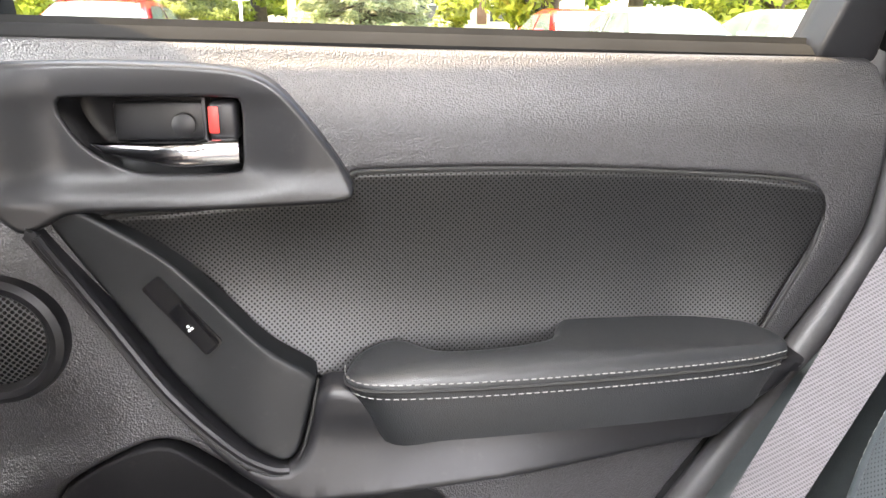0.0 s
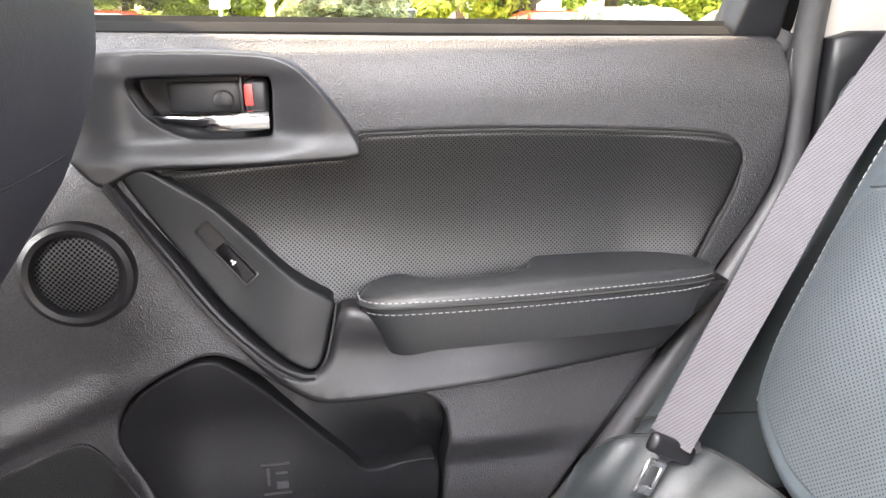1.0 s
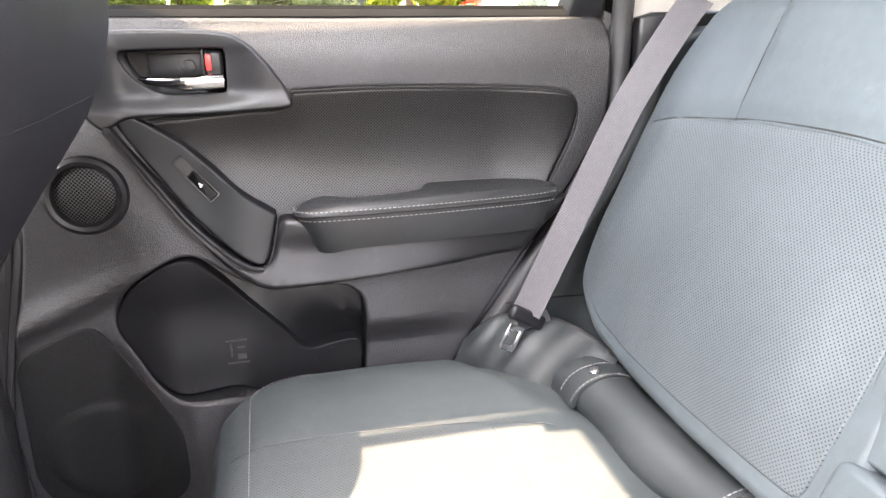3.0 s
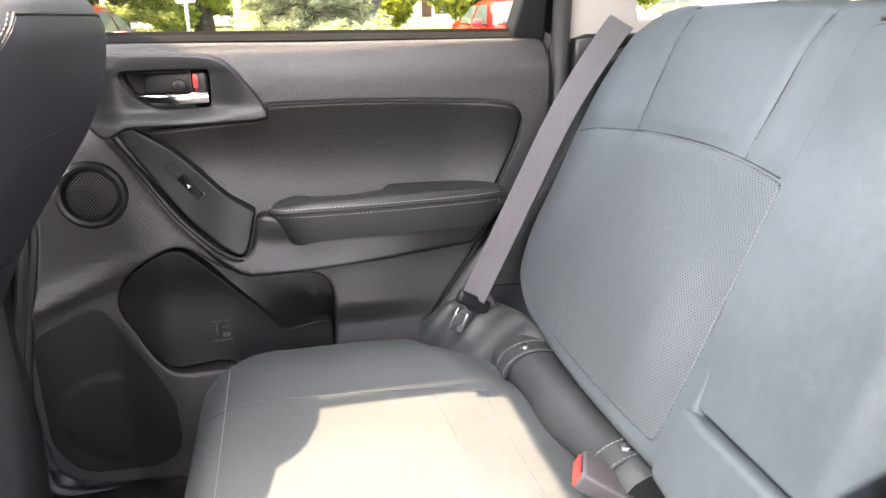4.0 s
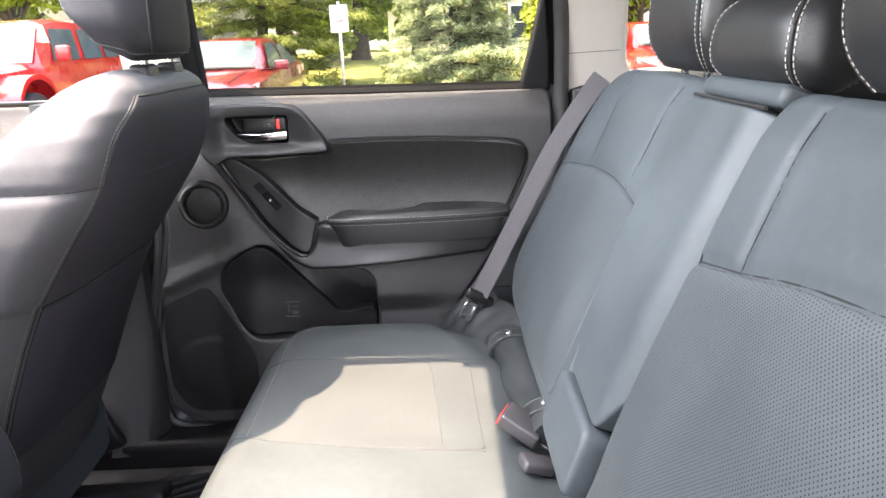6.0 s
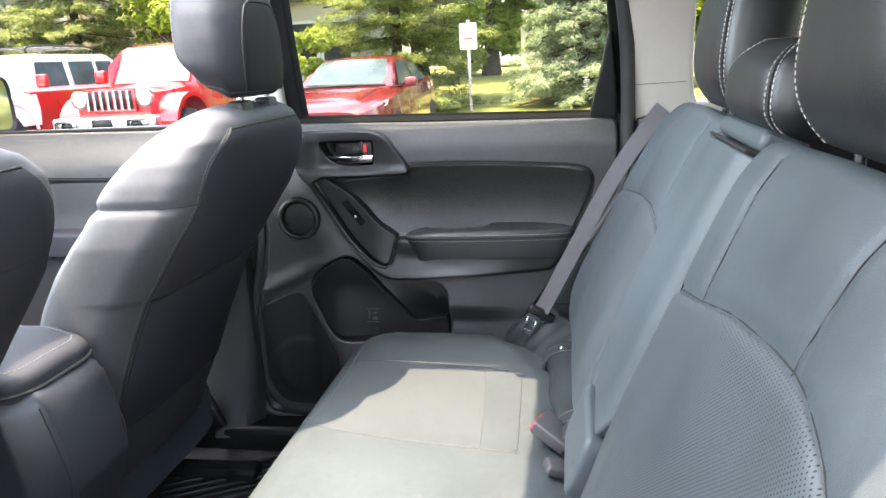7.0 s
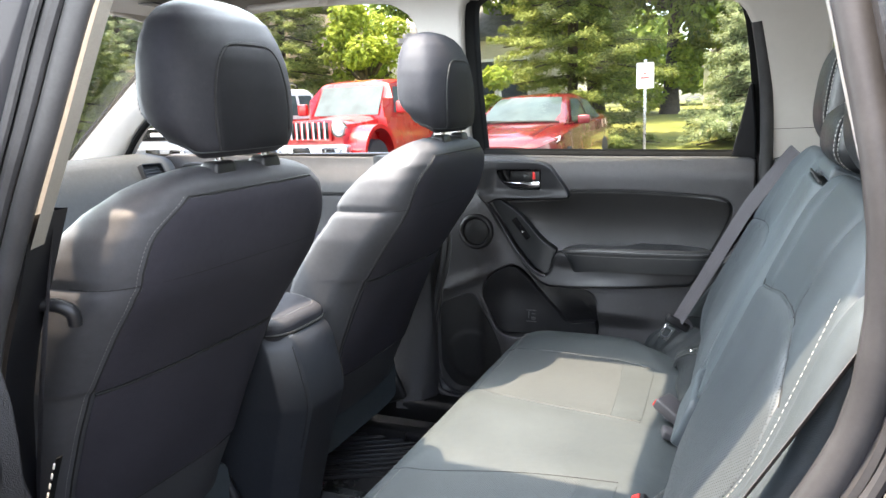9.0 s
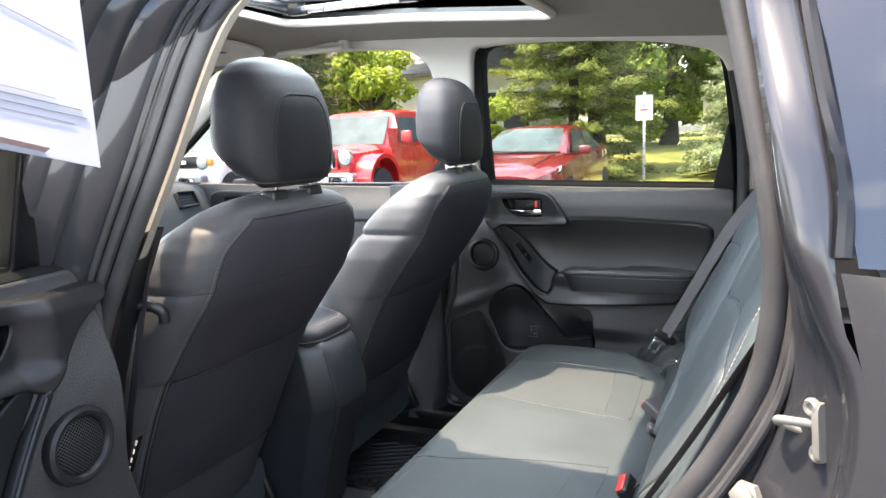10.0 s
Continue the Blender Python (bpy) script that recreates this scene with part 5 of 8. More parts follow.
# soft flaps in the gap behind the cushion, with press studs
def flap(y0, y1, x0, x1, z0, z1):
    f = thing("seat_flap", "charcoal leather flap with stitched straps and press studs", "seat flap", ((x0 + x1) / 2, (y0 + y1) / 2, 0.66), "flaps behind the seat cushion")
    rings = []
    for i in range(21):
        t = i / 20
        c = Vector((x0 + (x1 - x0) * t, y0 + (y1 - y0) * t, z0 + (z1 - z0) * t + 0.004 * math.sin(9 * t)))
        r = 0.040 + 0.003 * math.sin(14 * t + 1)
        rings.append([c + Vector((r * 1.15 * math.cos(a), 0, r * 0.85 * math.sin(a))) for a in [2 * math.pi * k / 16 for k in range(16)]])
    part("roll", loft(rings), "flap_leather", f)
    for t in (0.12, 0.86):
        c = Vector((x0 + (x1 - x0) * t, y0 + (y1 - y0) * t, z0 + (z1 - z0) * t))
        w = 0.020
        strap = [[c + Vector((r * 1.15 * math.cos(a), dy, r * 0.85 * math.sin(a))) for a in [math.pi * (0.05 + 0.95 * k / 14) for k in range(15)]] for dy, r in ((-w, 0.041), (-w, 0.046), (w, 0.046), (w, 0.041))]
        st = part("strap", loft(strap, closed=False), "flap_leather", f)
        for dy in (-w * 0.8, w * 0.8):
            part("strap_stitching", stitches([c + Vector((0.0464 * 1.15 * math.cos(a), dy, 0.0464 * 0.85 * math.sin(a))) for a in [math.pi * (0.1 + 0.85 * k / 14) for k in range(15)]], radius=0.0006), "thread_dim", st)
        a = math.pi * 0.58
        part("press_stud", lathe(c + Vector((0.046 * 1.15 * math.cos(a), 0, 0.046 * 0.85 * math.sin(a))), (math.cos(a), 0, math.sin(a)), [(0.0075, -0.001), (0.0075, 0.002), (0.006, 0.0035), (0.0005, 0.004)], 16), "steel", st)


flap(0.52, 0.14, 0.298, 0.338, 0.698, 0.698)
flap(-0.16, -0.54, 0.338, 0.298, 0.698, 0.698)
ft = thing("seat_apron", "dark leather corner apron tucked beside the seat cushion", "seat apron", (0.26, 0.59, 0.62))
AP_TOP = curve([(0.178, 0.690, 0.705), (0.212, 0.668, 0.738), (0.255, 0.642, 0.748), (0.295, 0.600, 0.748), (0.318, 0.540, 0.744), (0.330, 0.49, 0.735)], 6)
AP_LOW = curve([(0.150, 0.672, 0.668), (0.180, 0.640, 0.674), (0.205, 0.600, 0.680), (0.232, 0.555, 0.682), (0.255, 0.505, 0.680), (0.268, 0.46, 0.674)], 6)
apron = []
for i in range(13):
    t = i / 12
    puff = 0.006 * math.sin(math.pi * t)
    apron.append([p.lerp(q, t) + Vector((-0.55, -0.45, 0.70)) * (puff * (0.85 + 0.3 * math.sin(0.55 * j)) + 0.0016 * math.sin(1.3 * j + 5 * t)) for j, (p, q) in enumerate(zip(AP_TOP, AP_LOW))])
apron.append([q + Vector((0.01, 0.01, -0.06)) for q in AP_LOW])
apron.append([p + Vector((0.02, 0.015, -0.08)) for p in AP_TOP])
apron.append([p + Vector((0.010, 0.008, -0.004)) for p in AP_TOP])
apron.append([p + Vector((0.004, 0.003, 0.002)) for p in AP_TOP])
apron.append(apron[0])
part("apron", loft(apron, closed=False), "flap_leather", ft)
part("apron_seam", tube([p + Vector((0.004, 0.004, 0.0015)) for p in AP_TOP[3:]], 0.0022, 6), "seam", ft)

# ---- backrests ----
def back_place(u, v, h):
    return Vector((0.31 + 0.42 * (v - 0.75) - 0.922 * h, u, v + 0.387 * h))


def back_section(sign, inner):
    name = "charcoal leather rear backrest with perforated panel" + (" beside the seat belt" if sign > 0 else " and white edge stitching")
    b = thing("rear_bench_back", name, "car seat back", (0.36, sign * 0.38, 0.70), "rear backrests")
    edge_in = inner - (0.030 if sign > 0 else 0.0)
    out = [(edge_in, 0.765, 0), (edge_in + 0.02, 0.752, 0), (0.30, 0.748, 0), (0.44, 0.752, 0)] + ([(0.510, 0.764, 0), (0.588, 0.812, 0), (0.606, 0.89, 0), (0.616, 1.00, 0)] if sign > 0 else [(0.475, 0.768, 0), (0.575, 0.862, 0), (0.610, 0.93, 0), (0.624, 1.02, 0)]) + [(0.612, 1.10, 0), (0.585, 1.18, 0), (0.548, 1.217, 0), (0.50, 1.226, 0), (0.3, 1.230, 0), (edge_in + 0.02, 1.226, 0), (edge_in, 1.215, 0)]
    out = resample(round_corners([(sign * a, c, 0) for a, c, _ in out], 0.02), 0.014, True)
    arc = [(0.20, 1.066), (0.29, 1.085), (0.40, 1.098), (0.47, 1.098), (0.53, 1.085), (0.578, 1.052)] if sign < 0 else [(0.20, 1.060), (0.29, 1.064), (0.40, 1.060), (0.47, 1.052), (0.53, 1.042), (0.588, 1.030)]

    def top_of(a):
        pts = [(inner, 1.053)] + arc
        for (p, q), (r, s_) in zip(pts, pts[1:]):
            if a <= r:
                return q + (s_ - q) * (a - p) / (r - p)
        return arc[-1][1]

    def h(u, v):
        a = abs(u)
        puff = (0.016 if sign > 0 else 0.003) * math.exp(-((a - 0.545) / 0.06) ** 2) * smoothstep(1.22, 1.05, v) - (0.0 if sign > 0 else 0.014 * smoothstep(0.50, 0.62, a)) + (0.001 if sign > 0 else 0.004) * smoothstep(0.24, inner + 0.01, a)
        puff += 0.012 * math.exp(-((v - 0.86) / 0.10) ** 2) * smoothstep(0.13, 0.22, a)
        puff -= 0.010 * smoothstep(1.17, 1.23, v)
        # creases: the seam over the panel draws the cover in; faint sags below
        puff -= 0.0035 * math.exp(-((v - top_of(a)) / 0.007) ** 2) * smoothstep(0.60, 0.57, a)
        for a0, a1 in ((0.440, 0.45), (0.20, 0.185)):
            at_ = a0 + (a1 - a0) * (v - 1.06) / 0.16
            puff -= 0.0030 * math.exp(-((a - at_) / 0.006) ** 2) * smoothstep(top_of(a) - 0.005, top_of(a) + 0.01, v)
        puff += 0.0016 * math.sin(21 * a + 13 * v) * math.sin(17 * v - 6 * a + sign)
        return puff + 0.006 * math.sin(math.pi * (v - 0.75) / 0.47)
    part("cover", sheet([out], h, back_place, 0.013, 0.12, 0.009), "leather", b, "charcoal leather cover")
    lip = inner + (0.003 if sign > 0 else 0.007)
    pf = [(lip, top_of(inner) - 0.002, 0)] + [(a, c, 0) for a, c in arc] + ([(0.598, 0.98, 0), (0.590, 0.89, 0), (0.572, 0.825, 0), (0.505, 0.785, 0), (0.44, 0.774, 0)] if sign > 0 else [(0.596, 1.00, 0), (0.590, 0.96, 0), (0.570, 0.90, 0), (0.50, 0.825, 0), (0.44, 0.778, 0)]) + [(0.30, 0.772, 0), (lip + 0.008, 0.776, 0), (lip, 0.86, 0)]
    pf = resample(round_corners([(sign * a, c, 0) for a, c, _ in pf], 0.012), 0.010, True)
    pan = part("perforated_panel", sheet([pf], lambda u, v: h(u, v) + 0.0020, back_place, 0.003, 0.006, 0.010), "perf_yz", b, "perforated leather panel")
    part("panel_seam", tube([back_place(p.x, p.y + 0.0015, h(p.x, p.y) + 0.0004) for p in curve([(sign * a, c, 0) for a, c in [(inner + 0.014, 1.053)] + arc], 8)], 0.0010, 6), "seam", pan)
    for a, c, top in ((0.440, 0.45, 1.222), (0.20, 0.185, 1.222)):
        part("upper_seam", tube([back_place(sign * p.x, p.y, h(sign * p.x, p.y) + 0.0007) for p in curve([(a, top_of(a), 0), ((a + c) / 2, 1.15, 0), (c, top - 0.012, 0)], 8)], 0.0006, 6), "seam", b)
    if sign < 0:
        part("top_stitching", stitches([back_place(-p.x, p.y, h(-p.x, p.y) - 0.0035) for p in curve([(inner + 0.012, 1.212, 0), (0.3, 1.217, 0), (0.5, 1.213, 0)], 8)], 0.005, 0.003, 0.0006), "thread_dim", b)
    part("top_piping", tube([back_place(sign * p.x, p.y, h(sign * p.x, p.y) - 0.004) for p in curve([(inner + 0.02, 1.219, 0), (0.3, 1.222, 0), (0.5, 1.218, 0), (0.55, 1.20, 0)], 8)], 0.0012, 6), "seam", b)
    rim_ = ([(0.582, 0.816, 0), (0.601, 0.89, 0), (0.611, 1.00, 0)] if sign > 0 else [(0.47, 0.775, 0), (0.572, 0.868, 0), (0.606, 0.935, 0), (0.619, 1.02, 0)]) + [ (0.607, 1.10, 0), (0.580, 1.175, 0)]
    part("outer_stitching", stitches([back_place(sign * p.x, p.y, h(sign * p.x, p.y) - 0.004) for p in curve(rim_, 8)], 0.006, 0.003, 0.0007), "thread" if sign > 0 else "piping", b)
    if sign < 0:
        part("edge_stitching", stitches([back_place(-p.x, p.y, h(-p.x, p.y) + 0.0010) for p in curve([(0.475, 0.80, 0), (0.560, 0.882, 0), (0.590, 0.94, 0), (0.603, 1.02, 0), (0.593, 1.09, 0), (0.570, 1.16, 0)], 8)], 0.004, 0.0032, 0.00042), "thread", b)
    return b


back_section(1, 0.122)
back_section(-1, 0.112)
cen = thing("folding_armrest", "charcoal leather centre armrest folded up in the backrest", "armrest", (0.38, 0, 0.76))
co_ = resample(round_corners([(-0.070, 0.836, 0), (0.1235, 0.836, 0), (0.1235, 1.200, 0), (-0.111, 1.200, 0), (-0.111, 0.915, 0)], 0.016), 0.010, True)
part("pad", sheet([co_], lambda u, v: 0.0060 + 0.008 * math.sin(math.pi * (v - 0.83) / 0.38) + 0.002 * smoothstep(0.0, -0.09, u) - 0.0035 * smoothstep(0.02, 0.121, u) - 0.017 * smoothstep(-0.066, -0.112, u) + 0.0012 * math.sin(30 * u + 11 * v), back_place, 0.0035, 0.10, 0.010), "leather", cen)
co2 = resample(round_corners([(-0.085, 0.752, 0), (0.118, 0.752, 0), (0.118, 0.832, 0), (-0.070, 0.832, 0)], 0.015), 0.010, True)
part("lower_pad", sheet([co2], lambda u, v: 0.016 - 0.006 * smoothstep(0.06, 0.118, u), back_place, 0.009, 0.10, 0.012), "leather", cen)
# near-black sheet: shade in the gap round the armrest, painted as colour
part("recess", sheet([resample(round_corners([(-0.11, 0.76, 0), (0.12, 0.76, 0), (0.12, 1.22, 0), (-0.11, 1.22, 0)], 0.01), 0.03, True)], lambda u, v: -0.03, back_place, 0.004, 0.02, 0.05), "seam", cen, "near-black sheet behind the armrest, painted as the shade of its recess")
part("top_bridge", sheet([resample(round_corners([(-0.104, 1.206, 0), (0.116, 1.206, 0), (0.116, 1.230, 0), (-0.104, 1.230, 0)], 0.010), 0.010, True)], lambda u, v: -0.004, back_place, 0.009, 0.05, 0.012), "leather", cen)
part("bridge_seam", tube([back_place(u, 1.2025, 0.0015) for u in [-0.095 + 0.205 * i / 20 for i in range(21)]], 0.0022, 6), "seam", cen)


def rear_headrest(cy, z0, hh, hw, label):
    r = thing("rear_headrest", label, "headrest", (0.52, cy, z0), "rear headrests")
    prof = []
    for i in range(17):
        t = i / 16
        k = 1 - abs(2 * t - 1) ** 3.2
        prof.append((z0 + hh * t, hw * (0.80 + 0.20 * k) * (1 - 0.08 * t), 0.058 * (0.30 + 0.70 * k)))

    def at(i, a, out=0.0):
        z, w_, d = prof[i]
        c, s = math.cos(a), math.sin(a)
        return Vector((0.558 + 0.12 * (z - z0) + (d + out) * math.copysign(abs(c) ** 0.6, c), cy + (w_ + out) * math.copysign(abs(s) ** 0.45, s), z))
    part("pad", loft([[at(i, 2 * math.pi * k / 40) for k in range(40)] for i in range(17)]), "arm_leather", r)
    for s in (-1, 1):
        for off in (0.0, 0.16):
            path = [at(i, math.pi + s * (0.70 + off), 0.0010) for i in range(17)] + [at(i, s * (-0.70 - off), 0.0010) for i in range(16, -1, -1)]
            part("stitching", stitches(path, 0.0042, 0.0028, 0.0006), "thread", r)
        part("seam", tube([at(i, math.pi + s * 0.78, 0.0004) for i in range(17)], 0.0018, 6), "seam", r)
        part("post", tube([Vector((0.56, cy + s * 0.05, z0 - 0.06)), Vector((0.56, cy + s * 0.05, z0 + 0.02))], 0.006, 10), "chrome", r)
    return r


rear_headrest(0.285, 1.224, 0.215, 0.135, "tall black leather rear headrest with double white stitching")
rear_headrest(0.005, 1.215, 0.105, 0.125, "low black leather middle headrest with double white stitching")
rear_headrest(-0.29, 1.224, 0.215, 0.135, "tall black leather rear headrest with double white stitching")

# side bolster between door and backrest
bol = thing("side_bolster", "dark leather side bolster beside the rear backrest", "seat bolster", (0.40, 0.67, 0.66))
part("bolster_cover", sheet([resample(round_corners([(0.19, 0.655, 0), (0.26, 0.76, 0), (0.36, 0.905, 0), (0.43, 1.02, 0), (0.452, 1.13, 0), (0.56, 1.165, 0), (0.56, 0.66, 0)], 0.02), 0.02, True)],
                                 lambda u, v: 0.02 + 0.035 * smoothstep(0.20, 0.42, u), lambda u, v, h: Vector((u, 0.70 - h, v)), 0.015, 0.05, 0.03), "bolster", bol)
part("bolster_seam", tube([Vector((u, 0.70 - 0.0205 - 0.035 * smoothstep(0.20, 0.42, u), v)) for u, v in ((0.235, 0.757), (0.27, 0.762), (0.33, 0.766), (0.40, 0.768))], 0.0014, 6), "seam", bol)
bol2 = thing("side_bolster", "charcoal leather side bolster beside the open door", "seat bolster", (0.42, -0.67, 0.66))
part("bolster_cover", sheet([resample(round_corners([(0.20, 0.66, 0), (0.30, 0.80, 0), (0.385, 0.93, 0), (0.44, 1.05, 0), (0.475, 1.15, 0), (0.51, 1.195, 0), (0.64, 1.195, 0), (0.64, 0.66, 0)], 0.03), 0.02, True)],
                                 lambda u, v: 0.016 + 0.020 * smoothstep(0.62, 0.46, u) + 0.010 * math.exp(-((u - 0.40 - 0.45 * (v - 0.9)) / 0.035) ** 2), lambda u, v, h: Vector((u, -0.640 - h, v)), 0.018, 0.05, 0.015), "leather", bol2)

# ---- belts and buckles ----
belt = thing("seat_belt", "grey woven seat belt with black tongue stop and steel tongue", "seat belt", (0.24, 0.61, 0.74))
path = curve([(0.500, 0.640, 1.198), (0.475, 0.640, 1.168), (0.40, 0.632, 1.06), (0.32, 0.622, 0.91), (0.245, 0.612, 0.768)], 8)
part("webbing", tube(path, 0.0, 8, flat=(0.0235, 0.0011, (-0.78, -0.60, 0.15))), "belt", belt)
q = Euler((0, radians(31), radians(14))).to_matrix()
part("tongue_stop", block((0.244, 0.607, 0.762), (0.066, 0.014, 0.022), 0.006, 3, q), "hard", belt)
tg = bmesh.new()
for dx, dz, sx, sz in ((-0.014, -0.024, 0.006, 0.034), (0.008, -0.024, 0.006, 0.034), (-0.003, -0.010, 0.026, 0.007), (-0.003, -0.041, 0.026, 0.010)):
    block(Vector((0.234, 0.603, 0.757)) + q @ Vector((dx, 0, dz)), (sx, 0.003, sz), 0.001, 1, q, tg)
part("tongue", tg, "steel", belt)
part("lower_webbing", tube(curve([(0.25, 0.612, 0.765), (0.262, 0.618, 0.745), (0.272, 0.622, 0.70)], 5), 0.0, 8, flat=(0.023, 0.0011, (-0.25, -0.95, 0.05))), "belt", belt)


def buckle(at, turn, label, colour_top, k=1.0, shell="buckle"):
    b = thing("belt_buckle", label, "belt buckle", at, "rear belt buckles")
    m = Euler(turn).to_matrix()
    body = part("housing", block(Vector(at) + m @ Vector((0, 0, 0.03)), (0.024 * k, 0.050 * k, 0.066 * k), 0.005, 3, m), shell, b)
    if colour_top:
        part("red_button", block(Vector(at) + m @ Vector((-0.003, 0, 0.0625)), (0.016, 0.042, 0.006), 0.002, 2, m), "red_plastic", body)
        part("slot", block(Vector(at) + m @ Vector((0.007, 0, 0.0615)), (0.004, 0.030, 0.004), 0.0, 1, m), "seam", body)
    part("stalk", block(Vector(at) + m @ Vector((0, 0, -0.03)), (0.006, 0.036, 0.06), 0.002, 1, m), "hard", b)


buckle((0.305, 0.155, 0.700), (0, radians(-62), radians(-24)), "grey belt buckle with red press button lying on the cushion", True)
buckle((0.318, 0.085, 0.690), (0, radians(-70), radians(12)), "grey belt buckle housing lying in the seat gap", False, 0.7)
buckle((0.300, -0.212, 0.672), (radians(18), radians(-32), radians(-10)), "black belt buckle with bright red press button", True, 1.0, "hard")

lbelt = thing("seat_belt", "dark grey woven seat belt beside the white-stitched backrest", "seat belt", (0.30, -0.66, 0.74))
part("webbing", tube(curve([(0.515, -0.690, 1.20), (0.470, -0.695, 1.12), (0.402, -0.697, 1.00), (0.318, -0.697, 0.86), (0.248, -0.695, 0.74)], 8), 0.0, 8, flat=(0.0235, 0.0012, (-0.80, 0.28, 0.43))), "belt", lbelt)
part("anchor", block((0.246, -0.690, 0.715), (0.03, 0.012, 0.05), 0.004), "hard", lbelt)
part("bolster_seam", tube([Vector((0.345 + 0.42 * (z - 0.80), -0.6785, z)) for z in [0.74 + 0.40 * i / 20 for i in range(21)]], 0.0012, 6), "seam", bol2)

# ---- front of the cabin ----
fd = thing("front_door", "closed front passenger door with black trim and armrest", "car door", (-1.0, 0.76, 0.45))


def FP(x, z, h):
    return Vector((x, 0.80 - h, z))


part("trim_panel", sheet([resample(round_corners([(-1.62, 0.42, 0), (-0.60, 0.42, 0), (-0.52, 0.50, 0), (-0.52, 1.182, 0), (-1.56, 1.20, 0), (-1.66, 1.10, 0)], 0.04), 0.03, True)],
                         lambda x, z: 0.075 - 0.030 * smoothstep(1.08, 1.19, z) + 0.03 * smoothstep(0.98, 0.86, z), FP, 0.008, 0.03, 0.03), "trim", fd)
fi = resample(curve([(-1.20, 1.078, 0), (-0.9, 1.074, 0), (-0.62, 1.066, 0), (-0.575, 1.05, 0), (-0.60, 0.98, 0), (-0.65, 0.93, 0), (-0.9, 0.92, 0), (-1.15, 0.93, 0), (-1.28, 1.0, 0), (-1.30, 1.05, 0)], 4, True), 0.02, True)
part("leather_insert", sheet([fi], lambda x, z: 0.082 - 0.02 * math.sin(math.pi * (z - 0.92) / 0.16), FP, 0.008, 0.02, 0.02), "perf_xz", fd)
part("insert_seam", tube([FP(p.x, p.y, 0.079) for p in fi], 0.0025, 6, closed=True), "seam", fd)
fa = resample(round_corners([(-1.22, 0.66, 0), (-0.66, 0.66, 0), (-0.64, 0.75, 0), (-1.24, 0.75, 0)], 0.03), 0.02, True)
part("armrest", sheet([fa], lambda x, y: 0.945, lambda u, v, h: Vector((u, v, h)), 0.014, 0.06, 0.03), "leather_soft", fd)
fb = resample(curve([(-1.42, 1.168, 0), (-1.30, 1.170, 0), (-1.20, 1.165, 0), (-1.15, 1.14, 0), (-1.12, 1.09, 0), (-1.20, 1.078, 0), (-1.35, 1.08, 0), (-1.44, 1.12, 0)], 4, True), 0.012, True)
fc = resample(curve([(-1.375, 1.145, 0), (-1.24, 1.146, 0), (-1.232, 1.12, 0), (-1.24, 1.096, 0), (-1.33, 1.098, 0)], 4, True), 0.012, True)
part("handle_surround", sheet([fb, fc], lambda x, z: 0.094, FP, 0.005, 0.03, 0.02, 0.003), "silver", fd)
part("handle_cup", loft([[FP(p.x, p.y, 0.092) for p in fc], [FP(p.x, p.y, 0.05) for p in fc]]), "gloss", fd)
part("lever", tube(curve([(-1.36, 0.716, 1.114), (-1.30, 0.713, 1.110), (-1.245, 0.712, 1.110)], 5), 0.008, 10), "chrome", fd)
part("sill_seal", block((-1.11, 0.772, 1.187), (1.20, 0.03, 0.016), 0.005, 2, Euler((0, radians(0.5), 0)).to_matrix()), "matte", fd)
part("outer_moulding", block((-1.04, 0.835, 1.176), (1.10, 0.09, 0.02), 0.005), "matte", fd)
part("outer_skin", block((-1.08, 0.855, 0.80), (1.15, 0.03, 0.78), 0.01), "body", fd)

mir = thing("door_mirror", "black door mirror with bright glass outside the front door", "mirror", (-1.33, 0.95, 1.2))
mq = Euler((0, 0, radians(14))).to_matrix()
ring_m = round_corners([(-0.115, -0.075, 0), (0.115, -0.085, 0), (0.105, 0.075, 0), (-0.09, 0.085, 0)], 0.045, 6)
part("housing", loft([[Vector((-1.335, 0.965, 1.262)) + mq @ Vector((dx, p.x * k, p.y * k)) for p in ring_m] for dx, k in ((-0.10, 0.35), (-0.085, 0.7), (-0.05, 0.92), (0.0, 1.0), (0.004, 0.95), (-0.006, 0.92))]), "hard", mir)
part("mirror_glass", loft([[Vector((-1.335, 0.965, 1.262)) + mq @ Vector((dx, p.x * 0.92, p.y * 0.92)) for p in ring_m] for dx in (-0.005, -0.002)]), material("mirror_silver", (0.9, 0.9, 0.9), 0.02, 1.0, vary=0.01), mir)
part("arm", block((-1.37, 0.86, 1.19), (0.07, 0.14, 0.04), 0.012), "hard", mir)

dash = thing("dashboard", "soft grey-black dashboard with side air vent", "dashboard", (-1.6, 0, 0.7))
prof = ((-1.42, 0.70), (-1.395, 0.86), (-1.41, 0.98), (-1.445, 1.06), (-1.455, 1.09), (-1.468, 1.120), (-1.498, 1.176), (-1.53, 1.194), (-1.62, 1.207), (-1.80, 1.195), (-2.05, 1.10), (-2.05, 0.70))
part("body", loft([[Vector((x + 0.012 * (y / 0.72) ** 4, y, z)) for x, z in prof] for y in [-0.72 + 1.44 * i / 24 for i in range(25)]]), "dash", dash)
def on_vent(a, b, out):
    """A point of the side vent: a across, b up, out towards the cabin."""
    return Vector((-1.470 - 0.42 * b + 0.92 * out, 0.612 + a, 1.147 + 0.91 * b + 0.38 * out))


